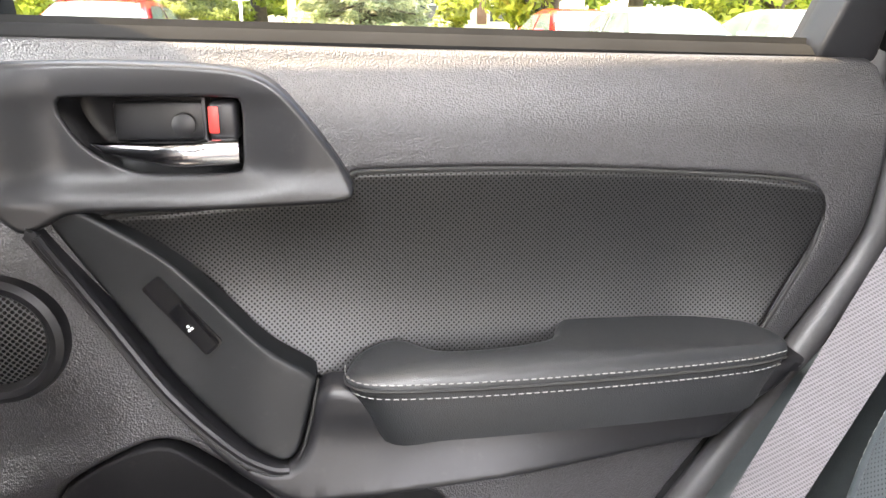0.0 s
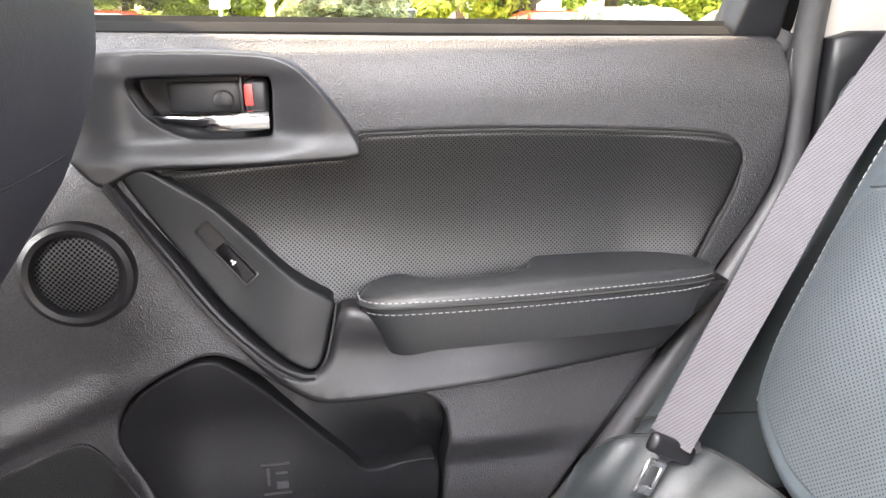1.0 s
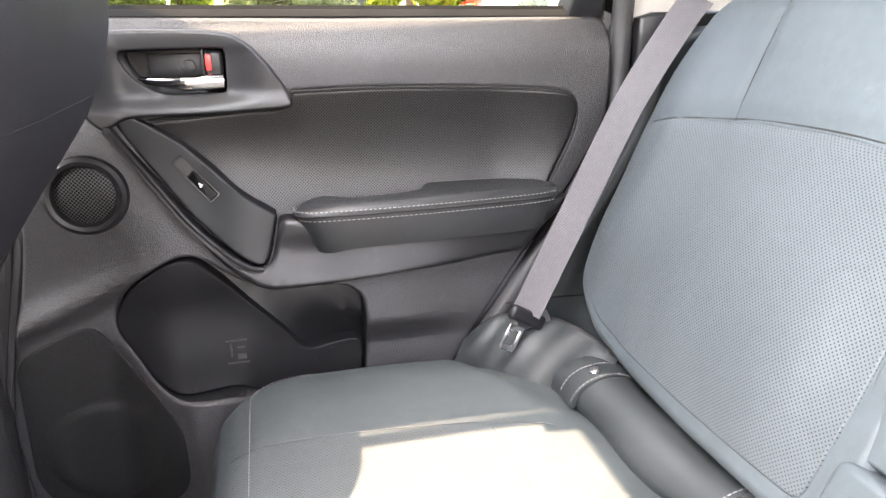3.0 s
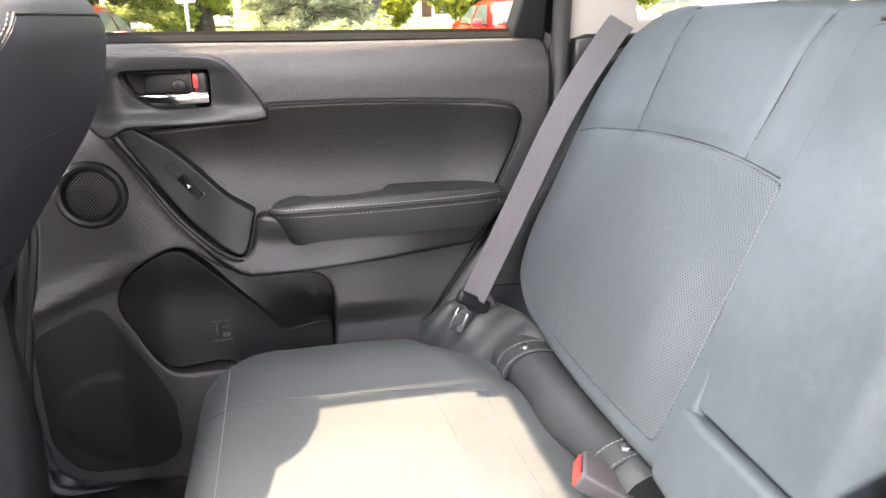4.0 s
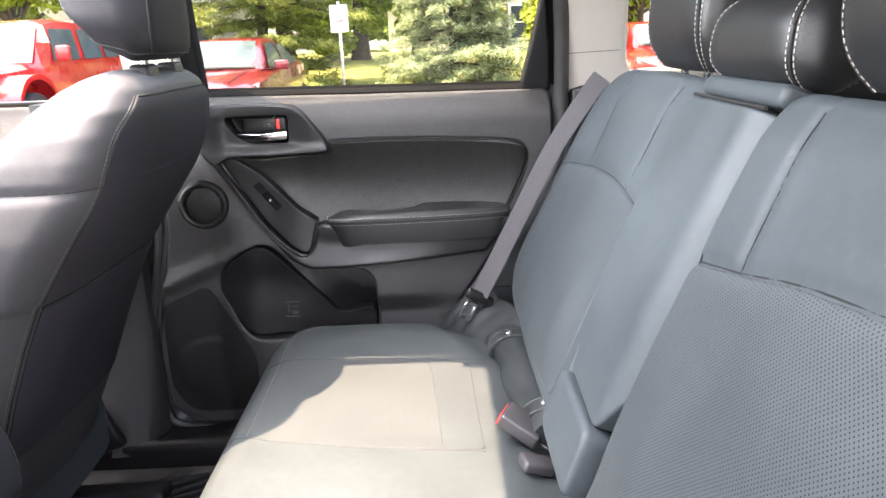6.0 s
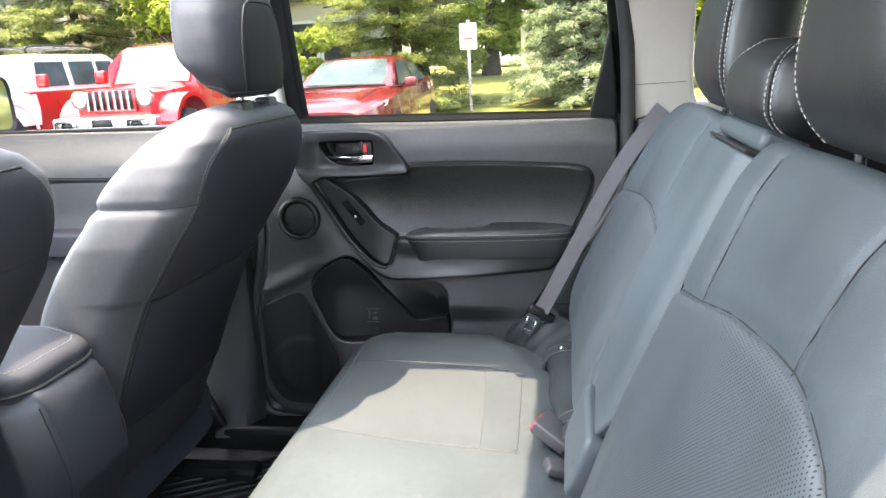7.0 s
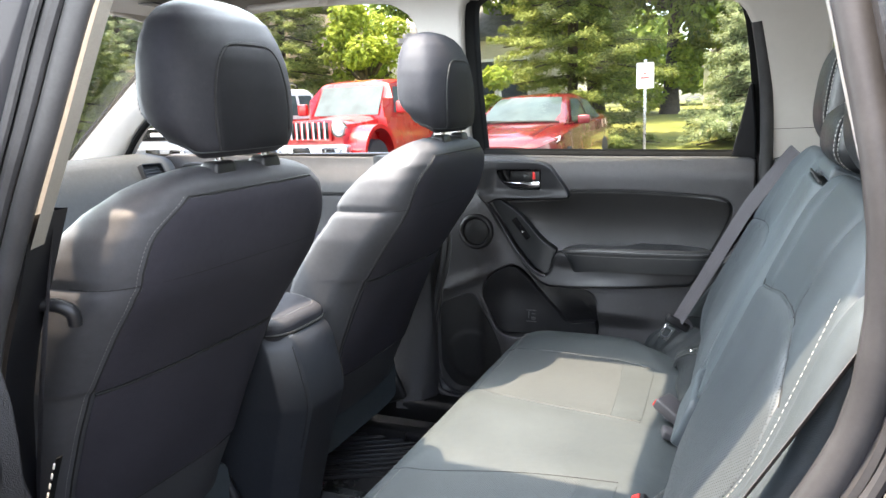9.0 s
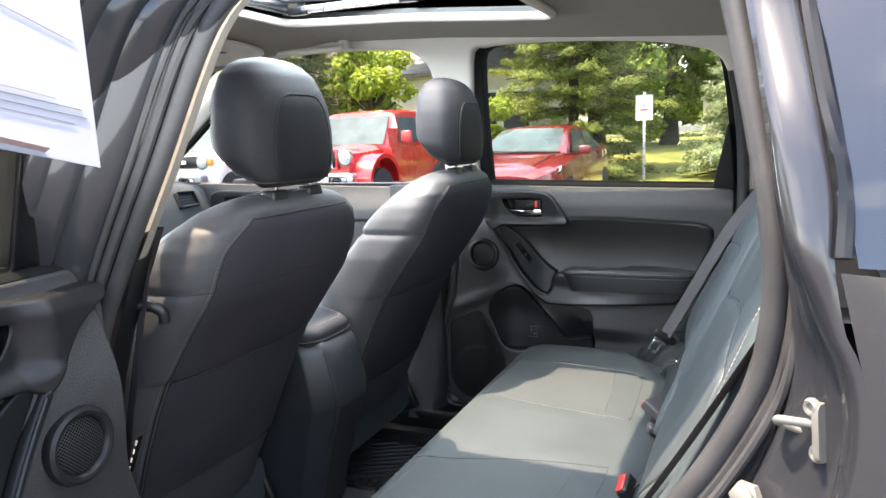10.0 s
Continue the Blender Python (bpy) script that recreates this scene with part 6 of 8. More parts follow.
VENT = round_corners([(-0.052, -0.031, 0), (0.052, -0.027, 0), (0.046, 0.030, 0), (-0.046, 0.033, 0)], 0.006)
vent = part("air_vent", loft([[on_vent(p.x * k, p.y * k, o) for p in VENT] for o, k in ((-0.03, 1.0), (0.008, 1.0), (0.011, 0.97), (0.010, 0.86), (-0.018, 0.82))]), "silver", dash, "satin vent frame")
for i in range(5):
    b = -0.022 + 0.011 * i
    part("slat", loft([[on_vent(x, b + h, o) for h, o in ((-0.0012, 0.004), (0.0016, 0.003), (0.0050, -0.012), (0.0022, -0.012))] for x in (-0.042, 0.042)]), "hard", vent)
part("vent_depth", loft([[on_vent(p.x * k, p.y * k, o) for p in VENT] for o, k in ((-0.014, 0.84), (-0.0139, 0.2))]), "seam", vent)
part("defroster_slot", block((-1.68, 0.45, 1.1915), (0.025, 0.12, 0.004), 0.001), "seam", dash)

for cy, s in ((0.33, 1), (-0.33, -1)):
    vis = thing("sun_visor", "pale grey sun visor folded against the roof", "sun visor", (-1.05, cy, 1.63), "sun visors")
    part("panel", sheet([resample(round_corners([(-1.22, cy - 0.19, 0), (-1.02, cy - 0.20, 0), (-0.99, cy + 0.20, 0), (-1.20, cy + 0.19, 0)], 0.05), 0.03, True)], lambda u, v: -(roof_z(u, v) - 0.018), lambda u, v, h: Vector((u, v, -h)), 0.007, 0.014, 0.05), "pillar", vis)
    part("flap_line", block((-1.08, cy, roof_z(-1.08, cy) - 0.0265), (0.05, 0.13, 0.003), 0.001), "silver", vis)


def grab(x0, x1, group):
    gh = thing("grab_handle", "pale grey folding grab handle on the roof edge", "grab handle", ((x0 + x1) / 2, 0.56, 1.6), group)
    z = roof_z((x0 + x1) / 2, 0.56) - 0.006
    part("grip", tube(curve([(x0, 0.578, z + 0.002), (x0 + 0.02, 0.560, z - 0.012), ((x0 + x1) / 2, 0.553, z - 0.016), (x1 - 0.02, 0.560, z - 0.014), (x1, 0.578, z - 0.004)], 6), 0.0095, 10), "pillar", gh)
    for x in (x0, x1):
        part("pivot", block((x, 0.582, z), (0.034, 0.03, 0.042), 0.008, 3), "pillar", gh)


grab(-0.98, -0.74, "grab handles")

# ---- left body side round the open door ----
def strip(a, b, n=8):
    """A band between two curves."""
    p, q = curve(a, n), curve(b, n)
    return loft([p, q], closed=False)


C_IN = [(0.36, -0.610, 1.575), (0.415, -0.665, 1.54), (0.436, -0.690, 1.473), (0.464, -0.732, 1.338), (0.477, -0.75, 1.261), (0.480, -0.752, 1.19), (0.470, -0.752, 1.12), (0.440, -0.752, 1.05), (0.395, -0.75, 0.975), (0.30, -0.75, 0.85), (0.18, -0.745, 0.70)]


def shifted(path, *d):
    return [(x + d[0], y + d[1], z + d[2]) for x, y, z in path]


jamb = thing("rear_body_side", "dark grey metallic rear body side with door jamb and quarter window", "car body", (0.9, -0.86, 0.4))
part("inner_flange", strip(shifted(C_IN, 0.02, 0.06, 0), shifted(C_IN, 0.012, 0.0, 0)), "rubber", jamb)
sl = part("weather_seal", tube(curve(shifted(C_IN, 0.010, -0.010, 0), 8), 0.0125, 10), "rubber", jamb, "soft grey-black rubber door seal")
part("seal_lip", tube(curve(shifted(C_IN, 0.026, -0.018, 0.002), 8), 0.006, 8), "rubber", sl)
C_MID = [(0.400, -0.655, 1.590), (0.440, -0.700, 1.545), (0.460, -0.728, 1.469), (0.479, -0.795, 1.358), (0.489, -0.820, 1.293), (0.500, -0.832, 1.246), (0.518, -0.825, 1.199), (0.537, -0.830, 1.153), (0.543, -0.832, 1.110), (0.538, -0.832, 1.049), (0.515, -0.832, 0.96), (0.46, -0.832, 0.85), (0.40, -0.832, 0.70)]
C_OUT = [(0.435, -0.655, 1.600), (0.482, -0.702, 1.545), (0.502, -0.730, 1.460), (0.519, -0.800, 1.357), (0.529, -0.825, 1.295), (0.529, -0.840, 1.248), (0.538, -0.850, 1.191), (0.551, -0.855, 1.163), (0.556, -0.860, 1.117), (0.551, -0.860, 1.060), (0.53, -0.860, 0.96), (0.48, -0.86, 0.85), (0.42, -0.86, 0.70)]


def moulded(path_a, path_b, cols):
    """A pressed steel face between two curves. cols: (share of the way, depth) of its section."""
    p, q = resample(curve(path_a, 8), 0.02), None
    q = curve(path_b, 8)
    n = 60
    tot_a, tot_b = resample(curve(path_a, 8), 1e-9 + sum((v - u).length for u, v in zip(curve(path_a, 8), curve(path_a, 8)[1:])) / n), resample(q, 1e-9 + sum((v - u).length for u, v in zip(q, q[1:])) / n)
    m = min(len(tot_a), len(tot_b))
    rows = []
    for k, d in cols:
        row = []
        for i in range(m):
            c = tot_a[i].lerp(tot_b[i], k)
            along = (tot_a[min(m - 1, i + 1)] - tot_a[max(0, i - 1)]).normalized()
            nor = along.cross(tot_b[i] - tot_a[i]).normalized()
            if nor.y > 0:
                nor = -nor
            row.append(c + nor * d)
        rows.append(row)
    return loft(rows, closed=False)


part("jamb", moulded(shifted(C_IN, 0.014, -0.004, 0), C_MID, [(0, -0.004), (0.12, -0.010), (0.26, -0.012), (0.34, -0.006), (0.42, -0.001), (0.52, 0.001), (0.66, 0.0), (0.80, 0.001), (0.90, 0.003), (1.0, 0.0)]), "body", jamb)
part("jamb_edge", moulded(C_MID, C_OUT, [(0, 0.0), (0.10, 0.004), (0.25, 0.006), (0.5, 0.0065), (0.78, 0.006), (0.92, 0.003), (1.0, 0.0)]), "body", jamb)
part("jamb_groove", tube(curve(shifted(C_IN, 0.030, -0.030, 0.0), 8), 0.005, 8), "rubber", jamb)
part("quarter_panel", loft([[Vector((x, y, z)) for x, y, z in row_] for row_ in (
    [(0.533, -0.848, 1.238), (0.60, -0.866, 1.236), (0.75, -0.880, 1.232), (1.1, -0.875, 1.205), (1.6, -0.80, 1.205)], [(0.553, -0.858, 1.15), (0.62, -0.885, 1.15), (0.75, -0.905, 1.14), (1.1, -0.90, 1.14), (1.6, -0.82, 1.14)],
    [(0.550, -0.862, 1.05), (0.62, -0.892, 1.04), (0.75, -0.905, 1.03), (1.1, -0.90, 1.03), (1.6, -0.82, 1.03)], [(0.50, -0.862, 0.90), (0.62, -0.89, 0.90), (0.75, -0.895, 0.90), (1.1, -0.89, 0.90), (1.6, -0.81, 0.90)], [(0.42, -0.862, 0.70), (0.60, -0.88, 0.66), (0.75, -0.90, 0.60), (1.1, -0.90, 0.60), (1.6, -0.81, 0.60)])], closed=False), "body", jamb)
part("window_strip", block((0.875, -0.869, 1.2375), (0.62, 0.008, 0.010), 0.004, 2, Euler((0, 0, radians(-1))).to_matrix()), "chrome", jamb)
part("quarter_glass", loft([[Vector((x, y, z)) for x, y, z in row_] for row_ in ([(0.546, -0.838, 1.24), (0.8, -0.866, 1.24), (1.15, -0.85, 1.24)], [(0.530, -0.806, 1.34), (0.8, -0.838, 1.34), (1.12, -0.825, 1.34)], [(0.508, -0.730, 1.47), (0.8, -0.79, 1.48), (1.05, -0.775, 1.48)], [(0.48, -0.712, 1.56), (0.8, -0.75, 1.55), (1.0, -0.74, 1.53)])], closed=False), M["dark_mirror"] if "dark_mirror" in M else "gloss", jamb, "dark privacy glass mirroring the sky")
part("window_rubber", tube(curve([(p[0] + 0.005, p[1] - 0.002, p[2]) for p in C_OUT[:6]], 8), 0.008, 8), "gloss", jamb)
st = thing("door_striker", "pale metal door striker loop bolted to the jamb", "door striker", (0.53, -0.806, 1.05))
sq = Euler((0, radians(-8), radians(-38))).to_matrix()
plate = round_corners([(-0.017, -0.030, 0), (0.010, -0.030, 0), (0.017, -0.012, 0), (0.017, 0.022, 0), (0.006, 0.032, 0), (-0.012, 0.030, 0)], 0.008)
part("plate", loft([[Vector((0.528, -0.819, 1.097)) + sq @ Vector((dx, p.x * k, p.y * k)) for p in plate] for dx, k in ((0.005, 0.80), (0.0, 0.80), (-0.002, 0.72), (-0.002, 0.5))]), "white_metal", st)
part("loop", tube(curve([(0.526, -0.806, 1.086), (0.510, -0.800, 1.090), (0.498, -0.799, 1.093), (0.494, -0.805, 1.097), (0.497, -0.812, 1.101), (0.510, -0.816, 1.102), (0.528, -0.822, 1.104)], 6), 0.0040, 10), "white_metal", st)
for dy, dz in ((0.0, -0.019), (-0.002, 0.021)):
    part("bolt", lathe(Vector((0.526, -0.820, 1.097)) + sq @ Vector((-0.002, dy, dz)), (-0.78, -0.6, 0), [(0.008, -0.001), (0.008, 0.003), (0.0062, 0.005), (0.004, 0.0045), (0.003, 0.002), (0.0005, 0.002)], 12), "white_metal", st)
lb = thing("jamb_bolt", "pale sealed bolt head low on the door jamb", "bolt", (0.466, -0.80, 1.026))
part("pad", lathe((0.470, -0.806, 1.020), (-0.45, -0.85, 0.2), [(0.016, -0.006), (0.015, 0.001), (0.012, 0.003), (0.0005, 0.003)], 6), "white_metal", lb)
part("head", lathe((0.470, -0.806, 1.020), (-0.45, -0.85, 0.2), [(0.011, 0.002), (0.011, 0.006), (0.008, 0.008), (0.0005, 0.008)], 14), "white_metal", lb)

B_IN = [(-0.03, -0.600, 1.600), (-0.115, -0.655, 1.565), (-0.165, -0.700, 1.500), (-0.252, -0.72, 1.325), (-0.330, -0.72, 1.195), (-0.398, -0.72, 1.065), (-0.432, -0.72, 0.93), (-0.446, -0.72, 0.80), (-0.452, -0.72, 0.60), (-0.44, -0.72, 0.45)]
cp = thing("centre_pillar", "dark grey door pillar with rubber seal and pale upper trim", "car body", (-0.45, -0.75, 0.42))
part("weather_seal", tube(curve(shifted(B_IN, -0.012, -0.006, 0), 8), 0.0125, 10), "rubber", cp)
part("seal_lip", tube(curve(shifted(B_IN, -0.032, -0.018, 0), 8), 0.008, 8), "rubber", cp)
part("jamb", moulded(shifted(B_IN, -0.024, -0.006, 0), shifted(B_IN, -0.075, -0.070, 0), [(0, -0.004), (0.12, -0.010), (0.28, -0.012), (0.36, -0.004), (0.44, 0.0), (0.6, 0.002), (0.8, 0.002), (0.92, 0.0), (1, -0.004)]), "body", cp)
part("jamb_edge", moulded(shifted(B_IN, -0.075, -0.070, 0), shifted(B_IN, -0.125, -0.125, 0), [(0, -0.004), (0.10, 0.002), (0.2, 0.004), (0.45, 0.001), (0.55, 0.0), (0.65, 0.004), (0.9, 0.006), (1, 0.0)]), "body", cp)
part("jamb_groove", tube(curve(shifted(B_IN, -0.042, -0.030, 0), 8), 0.005, 8), "rubber", cp)
# flat black strip: the dark of the door gap painted onto the pillar's outside
part("outer_skin", strip(shifted(B_IN, -0.125, -0.125, 0), shifted(B_IN, -0.24, -0.125, 0)), "matte", cp)
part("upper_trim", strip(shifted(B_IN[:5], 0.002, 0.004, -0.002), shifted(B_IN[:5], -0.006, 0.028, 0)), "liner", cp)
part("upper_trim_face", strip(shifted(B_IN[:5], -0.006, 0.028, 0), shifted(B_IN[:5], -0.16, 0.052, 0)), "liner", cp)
part("lower_trim", strip([(-0.318, -0.715, 1.232), (-0.362, -0.715, 1.13), (-0.408, -0.715, 1.03), (-0.436, -0.715, 0.9), (-0.446, -0.715, 0.6)], [(-0.335, -0.655, 1.232), (-0.385, -0.655, 1.13), (-0.43, -0.655, 1.03), (-0.46, -0.655, 0.9), (-0.47, -0.655, 0.6)]), "hard", cp)
part("lower_trim_face", strip([(-0.335, -0.655, 1.232), (-0.385, -0.655, 1.13), (-0.43, -0.655, 1.03), (-0.46, -0.655, 0.9), (-0.47, -0.655, 0.6)], [(-0.50, -0.665, 1.232), (-0.55, -0.665, 1.13), (-0.58, -0.665, 1.03), (-0.62, -0.665, 0.9), (-0.62, -0.665, 0.6)]), "hard", cp)
fbelt = thing("front_seat_belt", "dark grey driver's seat belt hanging from the pillar with black clip", "seat belt", (-0.36, -0.645, 0.7))
part("webbing", tube(curve([(-0.30, -0.652, 1.43), (-0.345, -0.660, 1.27), (-0.385, -0.664, 1.11), (-0.425, -0.668, 0.95), (-0.46, -0.67, 0.78), (-0.48, -0.67, 0.55)], 8), 0, 8, flat=(0.0235, 0.0012, (0.55, 0.83, 0))), "belt", fbelt)
part("clip", tube(curve([(-0.400, -0.668, 1.112), (-0.375, -0.655, 1.108), (-0.362, -0.648, 1.098), (-0.363, -0.645, 1.082)], 5), 0.009, 10), "hard", fbelt)
fl_ = thing("front_door", "closed driver's door of the car", "car door", (-1.0, -0.8, 0.45))
part("trim_panel", block((-1.10, -0.765, 0.80), (1.05, 0.06, 0.76), 0.02), "trim", fl_)
part("outer_skin", block((-1.10, -0.855, 0.80), (1.05, 0.03, 0.78), 0.01), "body", fl_)
part("window_frame", tube(curve([(-0.50, -0.745, 1.18), (-0.48, -0.66, 1.50), (-0.52, -0.63, 1.60), (-0.9, -0.62, 1.63), (-1.25, -0.63, 1.60), (-1.55, -0.74, 1.20)], 6), 0.02, 8), "rubber", fl_)
gp = part("window_pane", loft([[Vector((-1.55, -0.75, 1.18)), Vector((-0.5, -0.75, 1.18))], [Vector((-1.25, -0.63, 1.60)), Vector((-0.5, -0.63, 1.60))]], closed=False, caps=False), "glass", fl_)
gp.visible_shadow = False
tag_ = thing("seat_label", "small black fabric label with pale marks on the driver's seat", "label", (-0.486, -0.614, 0.80))
part("cloth", tube([Vector((-0.470, -0.616, 0.870)), Vector((-0.486, -0.617, 0.833)), Vector((-0.501, -0.616, 0.799))], 0, 6, flat=(0.0012, 0.006, (0, 1, 0))), "matte", tag_)
for i in range(4):
    part("mark", block((-0.475 - 0.0075 * i, -0.6225, 0.858 - 0.0165 * i), (0.003, 0.001, 0.009), 0, 1, Euler((0, radians(24), 0)).to_matrix()), "white_plastic", tag_)
# roof edge over the open aperture
rail_top = part("roof_rail", tube(curve([(-0.60, -0.60, 1.625), (-0.3, -0.60, 1.622), (0.0, -0.60, 1.612), (0.30, -0.60, 1.585), (0.42, -0.62, 1.56)], 6), 0.03, 10), "pillar")
tagged(rail_top, "pale trimmed roof rail over the door opening", "roof rail", kind="structure")
seal_top = part("door_seal", tube(curve([(-0.06, -0.625, 1.592), (0.05, -0.63, 1.590), (0.20, -0.63, 1.578), (0.36, -0.625, 1.562)], 6), 0.0125, 10), "rubber")
tagged(seal_top, "black rubber door seal under the roof rail", "door seal", kind="structure")

# printed sheet hanging in the open door's window
sheet_ = thing("window_sheet", "white printed paper sheet hanging from the open door's window frame", "paper sheet", (-0.28, -0.90, 1.61))


def on_sheet(a, v, out=0.0):
    """A point of the page: a along it from its free edge, v up it."""
    bend = 0.18 * smoothstep(0.14, 0.285, v)
    return Vector((0.0445 + 0.08 * a - 0.53 * v - bend + 0.90 * out, -1.0918 - 0.98 * a + 0.445 * v - 0.02 * math.sin(9 * a) * v, 1.3388 + 0.20 * a + v + 0.4 * out))


part("page", loft([[on_sheet(0.24 * i / 12, 0.285 * j / 16, o) for i in range(13)] for o, js in ((0.0, range(17)), (-0.0006, range(16, -1, -1))) for j in js], closed=False), "paper", sheet_)
for v, a0, a1, r in ((0.0450, 0.034, 0.16, 0.0003), (0.0395, 0.012, 0.20, 0.0004), (0.0340, 0.008, 0.20, 0.0004), (0.0290, 0.020, 0.14, 0.0003), (0.0900, 0.012, 0.20, 0.0003)):
    part("text_line", tube([on_sheet(a0 + (a1 - a0) * i / 6, v - 0.10 * (a0 + (a1 - a0) * i / 6) * (v < 0.08) + (0.12 * a1 * i / 6 if v > 0.08 else 0.06 * a1 * i / 6), 0.0007) for i in range(7)], 0, 4, flat=(r, 0.0003, (-0.48, 0.40, 0.78))), "ink", sheet_)
part("pink_band", tube([on_sheet(0.046 + 0.16 * i / 6, 0.0035 + 0.0030 * i / 6, 0.0007) for i in range(7)], 0, 4, flat=(0.0042, 0.0003, (-0.48, 0.40, 0.78))), "pink", sheet_)

# ---- outdoors ----
M["asphalt"] = material("asphalt", (0.062, 0.0615, 0.060), 0.85, vary=0.2, scale=1.5, bump=0.6, bump_scale=120)
M["grass"] = material("mown_grass", (0.14, 0.18, 0.03), 0.9, vary=0.3, scale=0.7, bump=1.0, bump_scale=60, second=(0.28, 0.27, 0.06))
M["concrete"] = material("concrete", (0.36, 0.35, 0.32), 0.85, vary=0.15, scale=4)
M["red_paint"] = material("red_car_paint", (0.42, 0.010, 0.012), 0.28, 0.0, vary=0.05, scale=2, coat=1.0)
M["dark_red_paint"] = material("dark_red_car_paint", (0.17, 0.008, 0.014), 0.26, 0.2, vary=0.05, scale=2, coat=1.0)
M["white_paint"] = material("white_car_paint", (0.78, 0.78, 0.77), 0.3, vary=0.03, coat=0.8)
M["grey_paint"] = material("grey_car_paint", (0.16, 0.17, 0.19), 0.3, 0.3, vary=0.05, coat=0.8)
M["car_glass"] = material("car_window", (0.06, 0.085, 0.088), 0.08, 0.0, vary=0.25, scale=3, spec=0.45)
M["lamp_glass"] = material("headlamp_lens", (0.42, 0.44, 0.45), 0.12, 0.2, vary=0.2, scale=20)
M["tyre"] = material("tyre", (0.018, 0.018, 0.018), 0.8, vary=0.2)
M["orange"] = material("orange_lens", (0.8, 0.22, 0.03), 0.3, vary=0.1)
M["bark"] = material("bark", (0.075, 0.060, 0.045), 0.95, vary=0.3, scale=9, bump=1.0, bump_scale=25)
M["siding"] = material("cream_siding", (0.62, 0.58, 0.48), 0.8, vary=0.06, scale=2)
M["brick"] = material("tan_brick", (0.42, 0.30, 0.22), 0.85, vary=0.2, scale=5)
M["shingle"] = material("grey_shingles", (0.20, 0.19, 0.18), 0.9, vary=0.2, scale=4)
M["house_white"] = material("white_house_paint", (0.80, 0.79, 0.76), 0.7, vary=0.04)
M["pane"] = material("house_window", (0.05, 0.06, 0.07), 0.08, vary=0.2, scale=2)
M["shutter"] = material("brown_shutter", (0.10, 0.05, 0.035), 0.7, vary=0.1)


def foliage(name, dark, light):
    m = material(name, dark, 0.6, vary=0.25, scale=1.2, spec=0.25)
    n, l = m.node_tree.nodes, m.node_tree.links
    b = n["Principled BSDF"]
    old = b.inputs["Base Color"].links[0].from_socket
    geo, mix = n.new("ShaderNodeNewGeometry"), n.new("ShaderNodeMixRGB")
    mix.inputs[2].default_value = (*light, 1)
    l.new(geo.outputs["Random Per Island"], mix.inputs[0])
    l.new(old, mix.inputs[1])
    l.new(mix.outputs[0], b.inputs["Base Color"])
    tr, ms = n.new("ShaderNodeBsdfTranslucent"), n.new("ShaderNodeMixShader")
    l.new(mix.outputs[0], tr.inputs[0])
    ms.inputs[0].default_value = 0.40
    l.new(b.outputs[0], ms.inputs[1])
    l.new(tr.outputs[0], ms.inputs[2])
    l.new(ms.outputs[0], n["Material Output"].inputs[0])
    return m


M["needles"] = foliage("spruce_needles", (0.085, 0.120, 0.030), (0.34, 0.38, 0.11))
M["blue_needles"] = foliage("blue_spruce_needles", (0.13, 0.18, 0.095), (0.42, 0.48, 0.27))
M["leaves"] = foliage("maple_leaves", (0.080, 0.135, 0.022), (0.23, 0.31, 0.055))
M["bright_leaves"] = foliage("light_green_leaves", (0.17, 0.24, 0.025), (0.38, 0.44, 0.07))

g = part("ground", loft([[Vector((x, y, 0)) for x in (-1500, -60, 0, 60, 1500)] for y in (-1500, -60, 0, 60, 1500)], closed=False), "asphalt")
tagged(g, "grey asphalt car park", "ground", kind="structure")


def lawn_z(x, y):
    return 0.14 + 0.55 * smoothstep(14.5, 26, y) + 0.05 * math.sin(x * 0.7 + y * 0.4)


gx = [-70 + 140 * i / 70 for i in range(71)]
gy = [14.2 + 66 * (j / 40) ** 1.6 for j in range(41)]
lw = part("lawn", loft([[Vector((x, y, lawn_z(x, y) if j else 0.14)) for x in gx] for j, y in enumerate(gy)], closed=False), "grass")
tagged(lw, "sunlit mown lawn rising gently behind the car park", "lawn", kind="structure")
kb = part("kerb", block((0, 14.1, 0.07), (140, 0.2, 0.16), 0.03), "concrete")
tagged(kb, "pale concrete kerb along the lawn", "kerb", kind="structure")
for i in range(9):
    pl = part("parking_line", block((-13.8 + 3.05 * i, 11.6, 0.003), (0.10, 5.0, 0.004), 0), "white_plastic")
    tagged(pl, "white painted parking bay line", "road marking", kind="structure")
rng = np.random.default_rng(7)


def leaf_mesh(name, centres, normals, size, mat, parent, label="", narrow=0.5, along=None):
    """Many small folded leaves, one island each."""
    n = len(centres)
    a = rng.normal(size=(n, 3))
    if along is not None:
        a = along + 0.42 * a
    a -= (a * normals).sum(1, keepdims=True) * normals
    a /= np.linalg.norm(a, axis=1, keepdims=True)
    b = np.cross(normals, a)
    s = size * rng.uniform(0.6, 1.4, (n, 1))
    lift = normals * s * 0.18
    v = np.stack([centres - a * s, centres + b * s * narrow + lift, centres + a * s, centres - b * s * narrow + lift], 1).reshape(-1, 3)
    f = np.arange(n * 4).reshape(-1, 4)
    me = bpy.data.meshes.new(name)
    me.from_pydata(v.tolist(), [], f.tolist())
    me.materials.append(M[mat])
    ob = new(name, me)
    ob.parent = parent
    ob.matrix_parent_inverse = Matrix.Translation(-parent.location)
    if label:
        ob["label"] = label
    return ob


